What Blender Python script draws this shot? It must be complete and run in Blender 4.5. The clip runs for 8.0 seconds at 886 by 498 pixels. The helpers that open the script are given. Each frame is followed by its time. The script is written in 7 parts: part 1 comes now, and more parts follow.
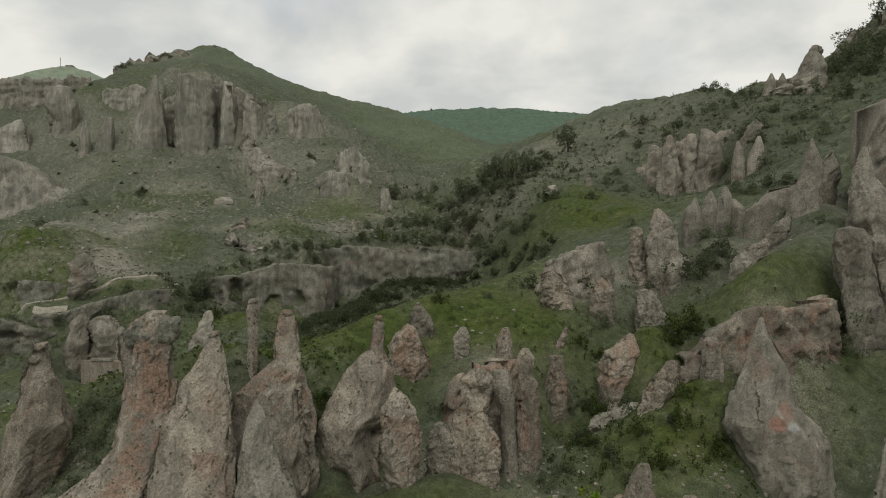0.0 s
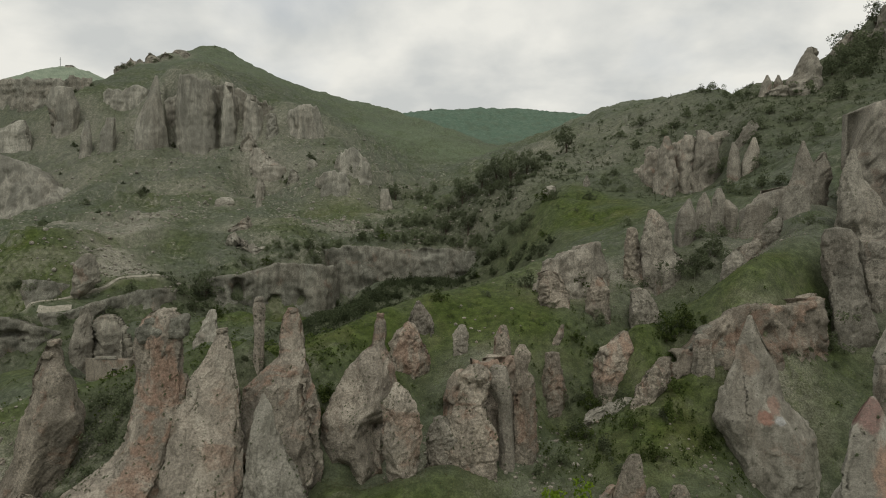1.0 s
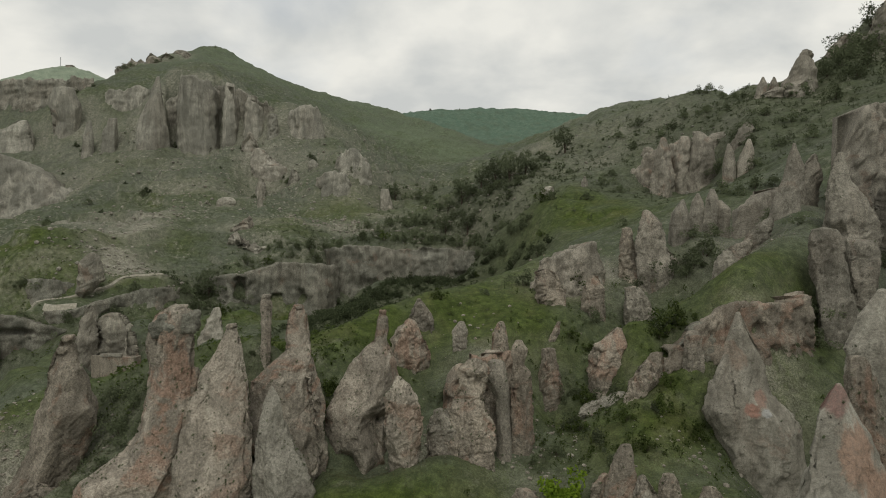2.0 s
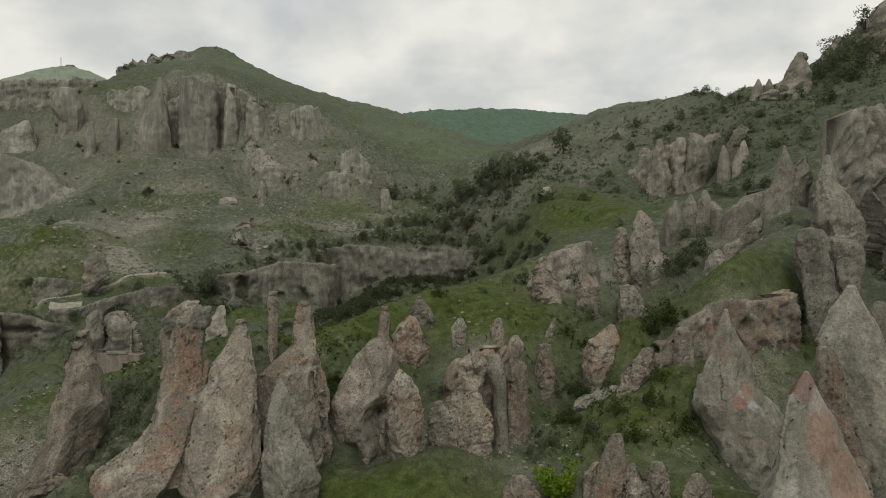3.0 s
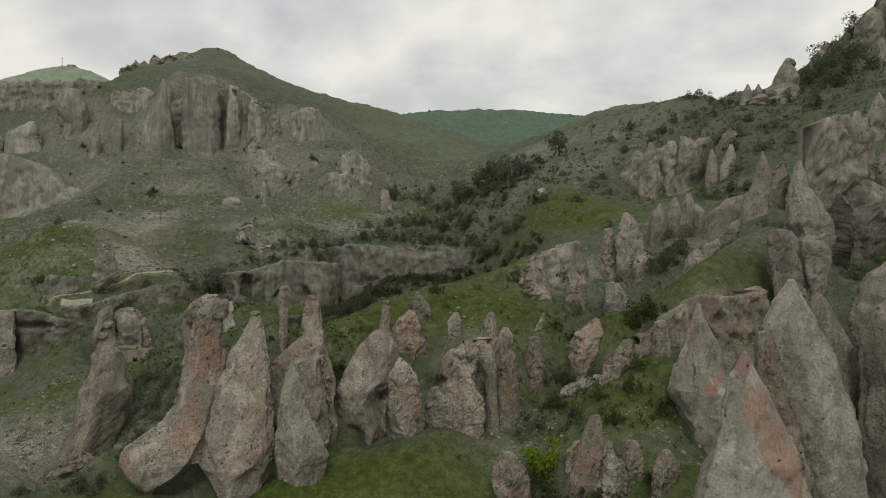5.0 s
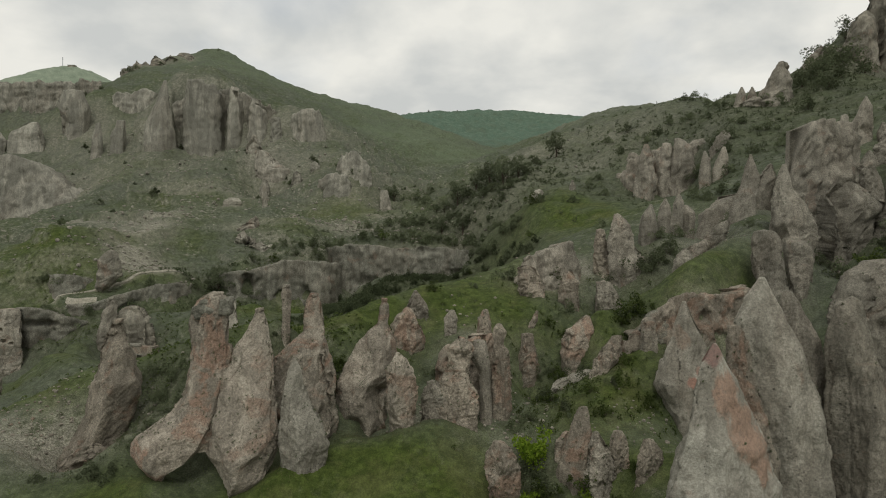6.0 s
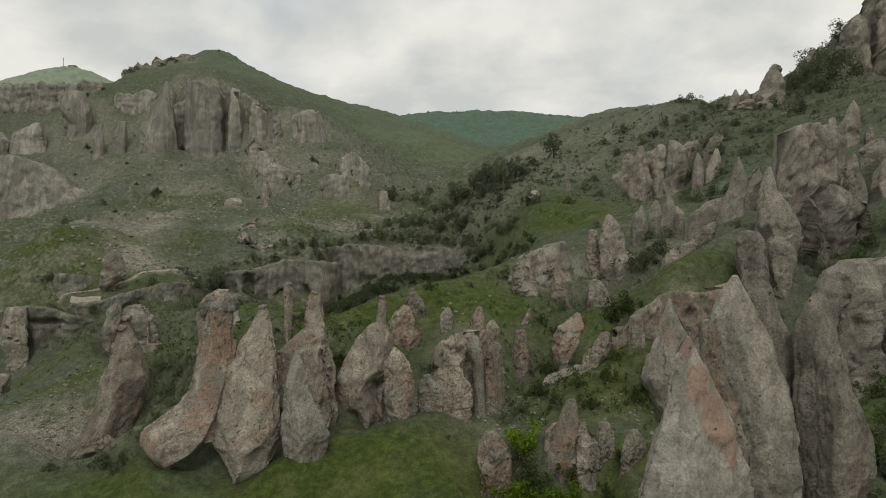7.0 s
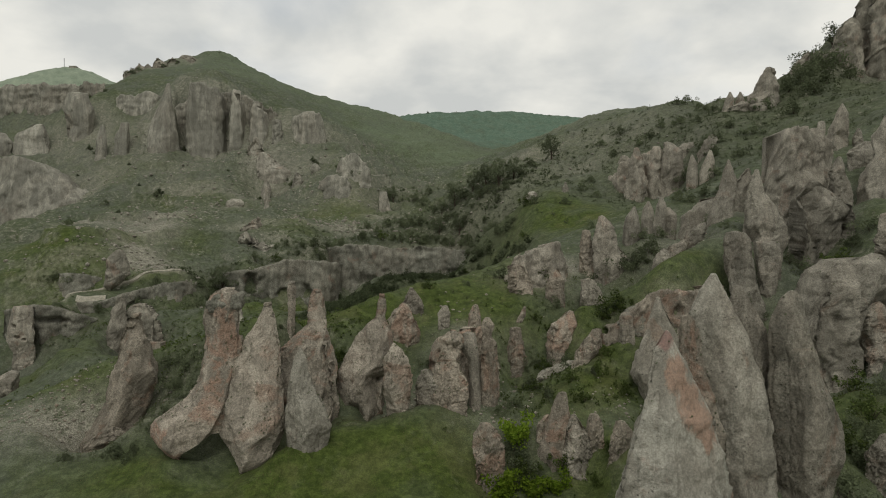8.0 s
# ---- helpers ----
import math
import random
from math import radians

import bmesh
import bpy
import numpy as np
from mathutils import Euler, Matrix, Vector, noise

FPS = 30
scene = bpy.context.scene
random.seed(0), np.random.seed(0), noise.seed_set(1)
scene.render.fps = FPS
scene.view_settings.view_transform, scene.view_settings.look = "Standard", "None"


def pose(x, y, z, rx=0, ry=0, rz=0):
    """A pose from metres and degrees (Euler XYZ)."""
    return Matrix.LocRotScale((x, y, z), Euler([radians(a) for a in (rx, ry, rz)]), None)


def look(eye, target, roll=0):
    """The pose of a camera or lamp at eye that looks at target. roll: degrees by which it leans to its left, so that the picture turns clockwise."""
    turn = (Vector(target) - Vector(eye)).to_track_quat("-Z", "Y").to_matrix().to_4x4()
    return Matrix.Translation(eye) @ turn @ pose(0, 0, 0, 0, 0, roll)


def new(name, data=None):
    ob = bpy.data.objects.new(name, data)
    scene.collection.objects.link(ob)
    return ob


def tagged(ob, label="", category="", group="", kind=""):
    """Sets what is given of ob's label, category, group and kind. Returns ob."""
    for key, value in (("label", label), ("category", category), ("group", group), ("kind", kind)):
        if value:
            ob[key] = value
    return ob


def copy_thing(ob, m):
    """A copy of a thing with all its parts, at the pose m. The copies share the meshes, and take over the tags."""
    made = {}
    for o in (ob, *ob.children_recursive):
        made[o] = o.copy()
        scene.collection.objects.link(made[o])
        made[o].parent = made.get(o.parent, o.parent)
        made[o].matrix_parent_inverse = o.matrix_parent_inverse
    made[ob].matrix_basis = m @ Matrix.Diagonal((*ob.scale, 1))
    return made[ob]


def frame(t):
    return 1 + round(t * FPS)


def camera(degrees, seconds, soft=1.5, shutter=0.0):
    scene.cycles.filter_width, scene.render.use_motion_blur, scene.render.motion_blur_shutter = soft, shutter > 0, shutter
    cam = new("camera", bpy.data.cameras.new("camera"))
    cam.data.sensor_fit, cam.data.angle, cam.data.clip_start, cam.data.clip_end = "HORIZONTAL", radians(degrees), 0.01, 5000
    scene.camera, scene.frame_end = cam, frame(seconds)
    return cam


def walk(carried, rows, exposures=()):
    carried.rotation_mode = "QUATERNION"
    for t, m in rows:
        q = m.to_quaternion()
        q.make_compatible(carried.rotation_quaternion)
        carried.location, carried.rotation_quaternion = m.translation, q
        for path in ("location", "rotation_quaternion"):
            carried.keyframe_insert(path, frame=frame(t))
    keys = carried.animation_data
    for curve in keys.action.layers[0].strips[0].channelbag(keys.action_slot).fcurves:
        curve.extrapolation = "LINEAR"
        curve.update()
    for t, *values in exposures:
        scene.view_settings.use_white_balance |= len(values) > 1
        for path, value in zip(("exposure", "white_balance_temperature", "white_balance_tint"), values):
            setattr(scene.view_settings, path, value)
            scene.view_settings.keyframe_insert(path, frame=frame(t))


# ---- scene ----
cam = camera(72.0, 8.0, 1.0)
PATH = [
    (0.0, 0.002, 0.004, 29.991, 89.135, -0.021, 0.002),
    (0.5, -0.001, -0.877, 30.021, 89.121, -0.017, -0.026),
    (1.0, -0.012, -1.847, 30.026, 89.109, -0.023, -0.053),
    (1.5, -0.034, -2.895, 30.017, 89.098, -0.036, -0.080),
    (3.0, -0.106, -6.424, 29.975, 89.073, -0.108, -0.156),
    (3.5, -0.099, -7.703, 29.967, 89.067, -0.139, -0.179),
    (4.0, -0.059, -9.024, 29.963, 89.063, -0.171, -0.200),
    (4.5, 0.023, -10.380, 29.964, 89.060, -0.203, -0.220),
    (6.0, 0.543, -14.600, 29.977, 89.060, -0.287, -0.269),
    (6.5, 0.782, -16.039, 29.982, 89.062, -0.307, -0.282),
    (7.0, 1.018, -17.483, 29.988, 89.066, -0.321, -0.292),
    (7.5, 1.213, -18.928, 29.997, 89.072, -0.327, -0.300),
    (8.0, 1.317, -20.365, 30.014, 89.079, -0.324, -0.305),
]
walk(cam, [(t, pose(*row)) for t, *row in PATH])

# ---- sky and sun: a bright overcast day ----
world = bpy.data.worlds.new("world")
scene.world = world
world.use_nodes = True
wt = world.node_tree
wt.nodes.clear()


def wnode(kind, **inputs):
    n = wt.nodes.new(kind)
    for k, v in inputs.items():
        n.inputs[k].default_value = v
    return n


SUN_UP, SUN_TURN = radians(50), radians(178)
sky = wt.nodes.new("ShaderNodeTexSky")
sky.sky_type, sky.sun_disc, sky.sun_elevation, sky.sun_rotation = "NISHITA", False, SUN_UP, SUN_TURN
blue = wnode("ShaderNodeBackground", Strength=0.11)
wt.links.new(sky.outputs[0], blue.inputs["Color"])
coord = wt.nodes.new("ShaderNodeTexCoord")
split = wt.nodes.new("ShaderNodeSeparateXYZ")
wt.links.new(coord.outputs["Generated"], split.inputs[0])
lift = wt.nodes.new("ShaderNodeMath")
lift.operation, lift.inputs[1].default_value = "ADD", 0.40
wt.links.new(split.outputs[2], lift.inputs[0])
flat = wt.nodes.new("ShaderNodeVectorMath")
flat.operation = "DIVIDE"
both = wt.nodes.new("ShaderNodeCombineXYZ")
for k in range(3):
    wt.links.new(lift.outputs[0], both.inputs[k])
wt.links.new(coord.outputs["Generated"], flat.inputs[0])
wt.links.new(both.outputs[0], flat.inputs[1])
billow = wnode("ShaderNodeTexNoise", Scale=3.4, Detail=7.0, Roughness=0.5, Distortion=0.15)
wt.links.new(flat.outputs[0], billow.inputs["Vector"])
tone = wt.nodes.new("ShaderNodeValToRGB")
tone.color_ramp.elements[0].position, tone.color_ramp.elements[0].color = 0.36, (0.585, 0.60, 0.585, 1)
tone.color_ramp.elements[1].position, tone.color_ramp.elements[1].color = 0.60, (0.825, 0.815, 0.757, 1)
wt.links.new(billow.outputs[0], tone.inputs[0])
cloud = wnode("ShaderNodeBackground", Strength=1.0)
wt.links.new(tone.outputs[0], cloud.inputs["Color"])
gaps = wnode("ShaderNodeTexNoise", Scale=1.6, Detail=5.0, Roughness=0.5)
wt.links.new(flat.outputs[0], gaps.inputs["Vector"])
cover = wt.nodes.new("ShaderNodeMapRange")
for k, v in (("From Min", 0.56), ("From Max", 0.70), ("To Min", 1.0), ("To Max", 0.78)):
    cover.inputs[k].default_value = v
wt.links.new(gaps.outputs[0], cover.inputs[0])
mixed = wt.nodes.new("ShaderNodeMixShader")
wt.links.new(cover.outputs[0], mixed.inputs[0])
wt.links.new(blue.outputs[0], mixed.inputs[1])
wt.links.new(cloud.outputs[0], mixed.inputs[2])
wt.links.new(mixed.outputs[0], wt.nodes.new("ShaderNodeOutputWorld").inputs[0])

sun = new("sun", bpy.data.lights.new("sun", "SUN"))
sun.data.energy, sun.data.angle, sun.data.color = 0.9, radians(18), (0.965, 0.963, 0.875)
sun.matrix_world = look((0, 0, 0), (-math.sin(SUN_TURN) * math.cos(SUN_UP), -math.cos(SUN_TURN) * math.cos(SUN_UP), -math.sin(SUN_UP)))
scene.view_settings.exposure = 0.0


# ---- materials ----
class Mat:
    """A small helper round one node material."""

    def __init__(self, name, rough=0.9, specular=0.2):
        self.m = bpy.data.materials.new(name)
        self.m.use_nodes = True
        self.t = self.m.node_tree
        self.b = self.t.nodes["Principled BSDF"]
        self.b.inputs["Roughness"].default_value = rough
        self.b.inputs["Specular IOR Level"].default_value = specular
        self.pos = self.t.nodes.new("ShaderNodeNewGeometry").outputs["Position"]

    def node(self, kind, **k):
        n = self.t.nodes.new(kind)
        for a, v in k.items():
            n.inputs[a].default_value = v
        return n

    def put(self, value, socket):
        if isinstance(value, (int, float)):
            socket.default_value = value
        elif isinstance(value, tuple):
            socket.default_value = (*value, 1) if len(value) == 3 and len(socket.default_value) == 4 else value
        else:
            self.t.links.new(value, socket)

    def scaled(self, sx, sy, sz, vector=None):
        n = self.node("ShaderNodeMapping")
        n.inputs["Scale"].default_value = (sx, sy, sz)
        self.t.links.new(vector or self.pos, n.inputs[0])
        return n.outputs[0]

    def noise(self, scale, detail=4, rough=0.55, vector=None, distort=0.0):
        n = self.node("ShaderNodeTexNoise", Scale=scale, Detail=detail, Roughness=rough, Distortion=distort)
        self.t.links.new(vector or self.pos, n.inputs["Vector"])
        return n.outputs[0]

    def cell(self, scale, feature="F1", vector=None):
        n = self.t.nodes.new("ShaderNodeTexVoronoi")
        n.feature = feature
        n.inputs["Scale"].default_value = scale
        self.t.links.new(vector or self.pos, n.inputs["Vector"])
        return n.outputs["Distance"]

    def ramp(self, value, low, high, a=0.0, b=1.0):
        n = self.node("ShaderNodeMapRange")
        n.interpolation_type = "SMOOTHSTEP"
        for k, v in (("From Min", low), ("From Max", high), ("To Min", a), ("To Max", b)):
            n.inputs[k].default_value = v
        self.put(value, n.inputs[0])
        return n.outputs[0]

    def mix(self, fac, a, b):
        n = self.t.nodes.new("ShaderNodeMix")
        n.data_type = "RGBA"
        self.put(fac, n.inputs[0])
        self.put(a, n.inputs[6])
        self.put(b, n.inputs[7])
        return n.outputs[2]

    def times(self, a, b, op="MULTIPLY"):
        n = self.t.nodes.new("ShaderNodeMath")
        n.operation = op
        self.put(a, n.inputs[0])
        self.put(b, n.inputs[1])
        return n.outputs[0]

    def attr(self, name):
        n = self.t.nodes.new("ShaderNodeAttribute")
        n.attribute_name = name
        return n.outputs["Fac"]

    def bump(self, value, strength, distance):
        n = self.node("ShaderNodeBump", Strength=strength, Distance=distance)
        self.put(value, n.inputs["Height"])
        self.t.links.new(n.outputs[0], self.b.inputs["Normal"])

    def done(self, colour):
        self.put(colour, self.b.inputs["Base Color"])
        return self.m


def stone(name, light, dark, rust=0.35, rust_colour=(0.335, 0.215, 0.155), lichen=0.4, pits=1.0, streak=1.0, size=1.0, stains=(), grainy=1.0, shades=(0.70, 0.91), drag=0.6):
    """Weathered tuff: pale body in broad zones, run-off streaks, rusty and lichen stains, clustered pits and fine grit."""
    k = Mat(name, 0.95, 0.12)
    info = k.t.nodes.new("ShaderNodeObjectInfo")
    big = k.noise(0.13 / size, 5, 0.6, distort=0.5)
    zone = k.noise(0.30 / size, 6, 0.62, k.scaled(1, 1, drag), 0.5)
    mid = k.noise(1.1 / size, 7, 0.70, k.scaled(1, 1, drag), 0.3)
    fine = k.noise(5.5 / size, 6, 0.72)
    grit = k.noise(21.0 / size, 4, 0.75)
    run = k.noise(0.7 / size, 6, 0.62, k.scaled(1, 1, 0.12), 0.4)
    col = k.mix(k.ramp(zone, 0.43, 0.57), tuple(0.22 * a + 0.78 * b for a, b in zip(light, dark)), light)
    col = k.mix(k.times(k.ramp(mid, 0.49, 0.62), 0.5), col, tuple(0.85 * c for c in dark))
    blush = k.ramp(k.noise(0.11 / size, 5, 0.62, k.scaled(1, 1, 0.6), 0.8), 0.46, 0.60)
    col = k.mix(k.times(blush, 0.16), col, k.mix(k.ramp(fine, 0.3, 0.7), (0.29, 0.225, 0.175), (0.45, 0.37, 0.29)))
    col = k.mix(k.times(k.ramp(run, 0.46, 0.60), 0.42 * streak), col, tuple(0.72 * c for c in dark))
    warmth = k.ramp(k.noise(0.20 / size, 6, 0.68, distort=0.9), 0.63 - 0.20 * rust, 0.71 - 0.20 * rust)
    col = k.mix(k.times(k.times(warmth, k.ramp(mid, 0.30, 0.55, 0.25, 1.0)), min(1.0, 0.22 + 0.7 * rust)), col, rust_colour)
    pale = k.times(k.ramp(k.noise(0.42 / size, 5, 0.65, k.scaled(1, 1, 0.5)), 0.55, 0.72), 0.40)
    col = k.mix(pale, col, tuple(min(0.6, 1.25 * c) for c in light))
    # grey-black lichen in specks that gather into fields
    field = k.ramp(big, 0.44, 0.56, 0.08, 1.0)
    scab = k.times(k.ramp(k.noise(3.4 / size, 7, 0.80), 0.50, 0.57), field)
    col = k.mix(k.times(scab, 0.16 + 0.52 * lichen), col, (0.120, 0.116, 0.094))
    # small holes, in clusters
    holes = k.ramp(k.cell(1.15 / size, vector=k.scaled(1, 1, 1.15)), 0.06, 0.14, 1.0, 0.0)
    holes = k.times(holes, k.ramp(k.noise(0.34 / size, 3, 0.5), 0.50, 0.60, 0.0, 1.0))
    dots = k.times(k.ramp(k.cell(3.6 / size), 0.10, 0.22, 1.0, 0.0), k.ramp(k.noise(0.5 / size, 3, 0.5, k.scaled(1, 1, 0.7)), 0.48, 0.60, 0.0, 1.0))
    holes = k.times(k.times(holes, dots, "MAXIMUM"), 0.72 * pits)
    col = k.mix(holes, col, (0.062, 0.057, 0.047))
    for centre, radii, tint in stains:
        n = k.node("ShaderNodeMapping")
        n.vector_type = "TEXTURE"
        n.inputs["Location"].default_value, n.inputs["Scale"].default_value = centre, radii
        k.t.links.new(k.pos, n.inputs[0])
        d = k.t.nodes.new("ShaderNodeVectorMath")
        d.operation = "LENGTH"
        k.t.links.new(n.outputs[0], d.inputs[0])
        edge = k.times(d.outputs["Value"], k.ramp(mid, 0.2, 0.8, 0.0, 0.7), "SUBTRACT")
        col = k.mix(k.times(k.ramp(edge, 0.35, 0.75, 1.0, 0.0), k.ramp(fine, 0.2, 0.6, 0.55, 1.0)), col, tint)
    speck = k.times(k.ramp(fine, 0.38, 0.62, 1 - 0.24 * grainy, 1 + 0.20 * grainy), k.ramp(grit, 0.38, 0.62, 1 - 0.22 * grainy, 1 + 0.17 * grainy))
    own = k.times(speck, k.ramp(info.outputs["Random"], 0, 1, *shades))
    h = k.node("ShaderNodeHueSaturation")
    k.put(own, h.inputs["Value"])
    k.put(col, h.inputs["Color"])
    strata = k.noise(1.3 / size, 5, 0.65, k.scaled(0.22, 0.22, 2.2))
    relief = k.times(k.times(mid, 0.38), k.times(fine, 0.55), "ADD")
    relief = k.times(relief, k.times(strata, 0.22), "ADD")
    relief = k.times(relief, k.times(grit, 0.13), "ADD")
    relief = k.times(relief, k.times(holes, 0.45), "SUBTRACT")
    k.bump(relief, 0.80, 0.34 * min(size, 1.4))
    return k.done(h.outputs[0])


RUST = (0.41, 0.285, 0.215)
STAINS_FRONT = [((18.0, 20.5, 20.6), (1.0, 5.0, 1.7), RUST), ((18.9, 20.5, 18.7), (1.3, 5.0, 1.7), RUST), ((19.7, 20.5, 17.3), (1.2, 5.0, 1.3), RUST), ((20.4, 20.5, 16.0), (0.9, 5.0, 1.0), RUST), ((17.3, 22.0, 23.0), (0.8, 4.0, 0.8), (0.33, 0.22, 0.19))]
STAINS_CONE = [((27.9, 50.5, 14.6), (0.8, 3.0, 0.6), (0.37, 0.22, 0.17)), ((29.0, 50.5, 15.6), (0.7, 3.0, 0.8), (0.36, 0.25, 0.20)), ((29.1, 50.5, 14.4), (0.4, 3.0, 0.4), (0.5, 0.49, 0.47))]
ROCK = {
    "grey": stone("grey_tuff", (0.46, 0.42, 0.348), (0.262, 0.238, 0.195), 0.38),
    "warm": stone("rusty_tuff", (0.43, 0.378, 0.305), (0.235, 0.206, 0.165), 0.62, lichen=0.5, shades=(0.80, 1.0)),
    "rust": stone("red_tuff", (0.44, 0.392, 0.322), (0.24, 0.212, 0.172), 0.66, lichen=0.5, shades=(0.80, 1.0), rust_colour=(0.345, 0.215, 0.155)),
    "beige": stone("beige_tuff", (0.52, 0.46, 0.378), (0.315, 0.279, 0.228), 0.44, lichen=0.34, pits=0.6, shades=(0.83, 0.96)),
    "pale": stone("pale_tuff", (0.47, 0.44, 0.37), (0.30, 0.276, 0.228), 0.26, lichen=0.32, pits=0.9, grainy=0.8, shades=(0.74, 0.90)),
    "ash": stone("ashen_tuff", (0.45, 0.415, 0.345), (0.285, 0.262, 0.216), 0.18, lichen=0.4, pits=0.9, grainy=0.9, shades=(0.64, 0.80)),
    "dark": stone("lichened_tuff", (0.41, 0.378, 0.31), (0.205, 0.190, 0.155), 0.34, lichen=0.75, grainy=0.8),
    "orange": stone("orange_stained_tuff", (0.50, 0.475, 0.405), (0.32, 0.296, 0.246), 0.26, lichen=0.32, stains=STAINS_FRONT, grainy=0.65),
    "patch": stone("red_spotted_tuff", (0.44, 0.41, 0.345), (0.27, 0.248, 0.203), 0.24, stains=STAINS_CONE, grainy=0.6),
    "cliff": stone("far_tuff", (0.47, 0.446, 0.375), (0.265, 0.255, 0.213), 0.1, lichen=0.25, size=2.0, streak=1.2, grainy=0.9, drag=0.22),
    "crumbled": stone("crumbled_tuff", (0.33, 0.312, 0.262), (0.185, 0.178, 0.146), 0.1, lichen=0.5, size=2.4, streak=1.3, grainy=1.0, shades=(0.85, 1.0), drag=0.2),
    "bluff": stone("bluff_tuff", (0.315, 0.305, 0.252), (0.165, 0.160, 0.13), 0.22, lichen=0.55, size=1.3, drag=0.7, shades=(0.80, 0.95)),
}


def ground_material():
    k = Mat("valley_ground", 0.97, 0.08)
    lush, bare, path = k.attr("lush"), k.attr("bare"), k.attr("path")
    far = k.attr("far")
    n1, n2 = k.noise(0.035, 6, 0.6), k.noise(0.21, 6, 0.62)
    n3, n4 = k.noise(1.3, 5, 0.68), k.noise(6.0, 4, 0.7)
    green = k.mix(k.ramp(n3, 0.32, 0.68), (0.043, 0.061, 0.015), (0.080, 0.106, 0.026))
    green = k.mix(k.times(k.ramp(n2, 0.48, 0.62), 0.42), green, (0.110, 0.112, 0.045))
    dull = k.mix(k.ramp(n3, 0.30, 0.70), (0.077, 0.087, 0.062), (0.117, 0.128, 0.096))
    dull = k.mix(k.ramp(n2, 0.40, 0.65, 0, 0.6), dull, (0.068, 0.088, 0.042))
    wood = k.attr("wood")
    dull = k.mix(wood, dull, (0.078, 0.087, 0.050))
    grown = k.times(k.ramp(n1, 0.44, 0.60, 0.0, 0.30), lush, "ADD")
    grown = k.times(grown, k.times(1.0, wood, "SUBTRACT"))
    grown = k.times(grown, k.ramp(n4, 0.25, 0.60, 0.75, 1.0))
    col = k.mix(grown, dull, green)
    scree = k.mix(k.ramp(n4, 0.30, 0.70), (0.16, 0.152, 0.118), (0.37, 0.346, 0.285))
    n5 = k.noise(0.55, 6, 0.7, k.scaled(0.8, 0.8, 0.8), 0.5)
    open_ = k.times(k.ramp(n5, 0.50, 0.68), k.ramp(n1, 0.40, 0.64, 0.12, 0.6))
    open_ = k.times(open_, k.times(1.0, k.times(lush, 0.85), "SUBTRACT"))
    chips = k.ramp(k.noise(0.85, 9, 0.80, k.scaled(0.75, 0.75, 1.6)), 0.52, 0.60)
    stony = k.times(k.times(k.attr("stony"), chips), k.ramp(k.noise(0.06, 5, 0.65), 0.44, 0.56, 0.0, 0.92))
    open_ = k.times(open_, stony, "MAXIMUM")
    worn = k.times(bare, k.ramp(n5, 0.28, 0.56, 0.25, 1.0))
    col = k.mix(k.times(open_, worn, "MAXIMUM"), col, scree)
    tilt = k.t.nodes.new("ShaderNodeSeparateXYZ")
    k.t.links.new(k.t.nodes["Geometry"].outputs["Normal"], tilt.inputs[0])
    steep = k.times(k.ramp(tilt.outputs[2], 0.56, 0.74, 1.0, 0.0), k.ramp(n2, 0.40, 0.58, 0.25, 1.0))
    steep = k.times(steep, k.ramp(k.attr("stony"), 0.0, 1.0, 0.22, 1.0))
    cliff = k.mix(k.ramp(k.noise(0.9, 6, 0.7), 0.3, 0.7), (0.13, 0.125, 0.098), (0.36, 0.345, 0.28))
    col = k.mix(k.times(k.times(steep, 0.6), k.times(1.0, wood, "SUBTRACT")), col, cliff)
    # light grass of the far flanks, blue haze mixed into its colour
    col = k.mix(k.times(k.attr("hazy_meadow"), k.ramp(n2, 0.30, 0.62, 0.45, 0.95)), col, (0.132, 0.160, 0.104))
    # haze put into the colour: distant hills turn bluish-green
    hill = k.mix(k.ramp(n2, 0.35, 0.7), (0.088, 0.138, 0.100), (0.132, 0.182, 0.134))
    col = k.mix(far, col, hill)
    # the farthest hill goes paler still, as more haze would make it
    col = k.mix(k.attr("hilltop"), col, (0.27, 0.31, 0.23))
    col = k.mix(k.times(path, k.ramp(n3, 0.2, 0.5, 0.55, 1.0)), col, (0.37, 0.34, 0.275))
    h = k.node("ShaderNodeHueSaturation")
    k.put(k.times(k.times(k.ramp(n4, 0.32, 0.68, 0.80, 1.16), k.ramp(k.noise(0.8, 7, 0.78), 0.40, 0.62, 0.78, 1.16)), k.ramp(k.noise(19.0, 3, 0.7), 0.36, 0.64, 0.86, 1.12)), h.inputs["Value"])
    k.put(col, h.inputs["Color"])
    k.bump(k.times(k.times(n3, 0.7), k.times(n4, 0.4), "ADD"), 0.55, 0.30)
    return k.done(h.outputs[0])


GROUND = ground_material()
trod = Mat("trodden_earth", 0.96, 0.08)
TRODDEN = trod.done(trod.mix(trod.ramp(trod.noise(1.6, 5, 0.65), 0.35, 0.65), (0.25, 0.232, 0.185), (0.40, 0.37, 0.305)))


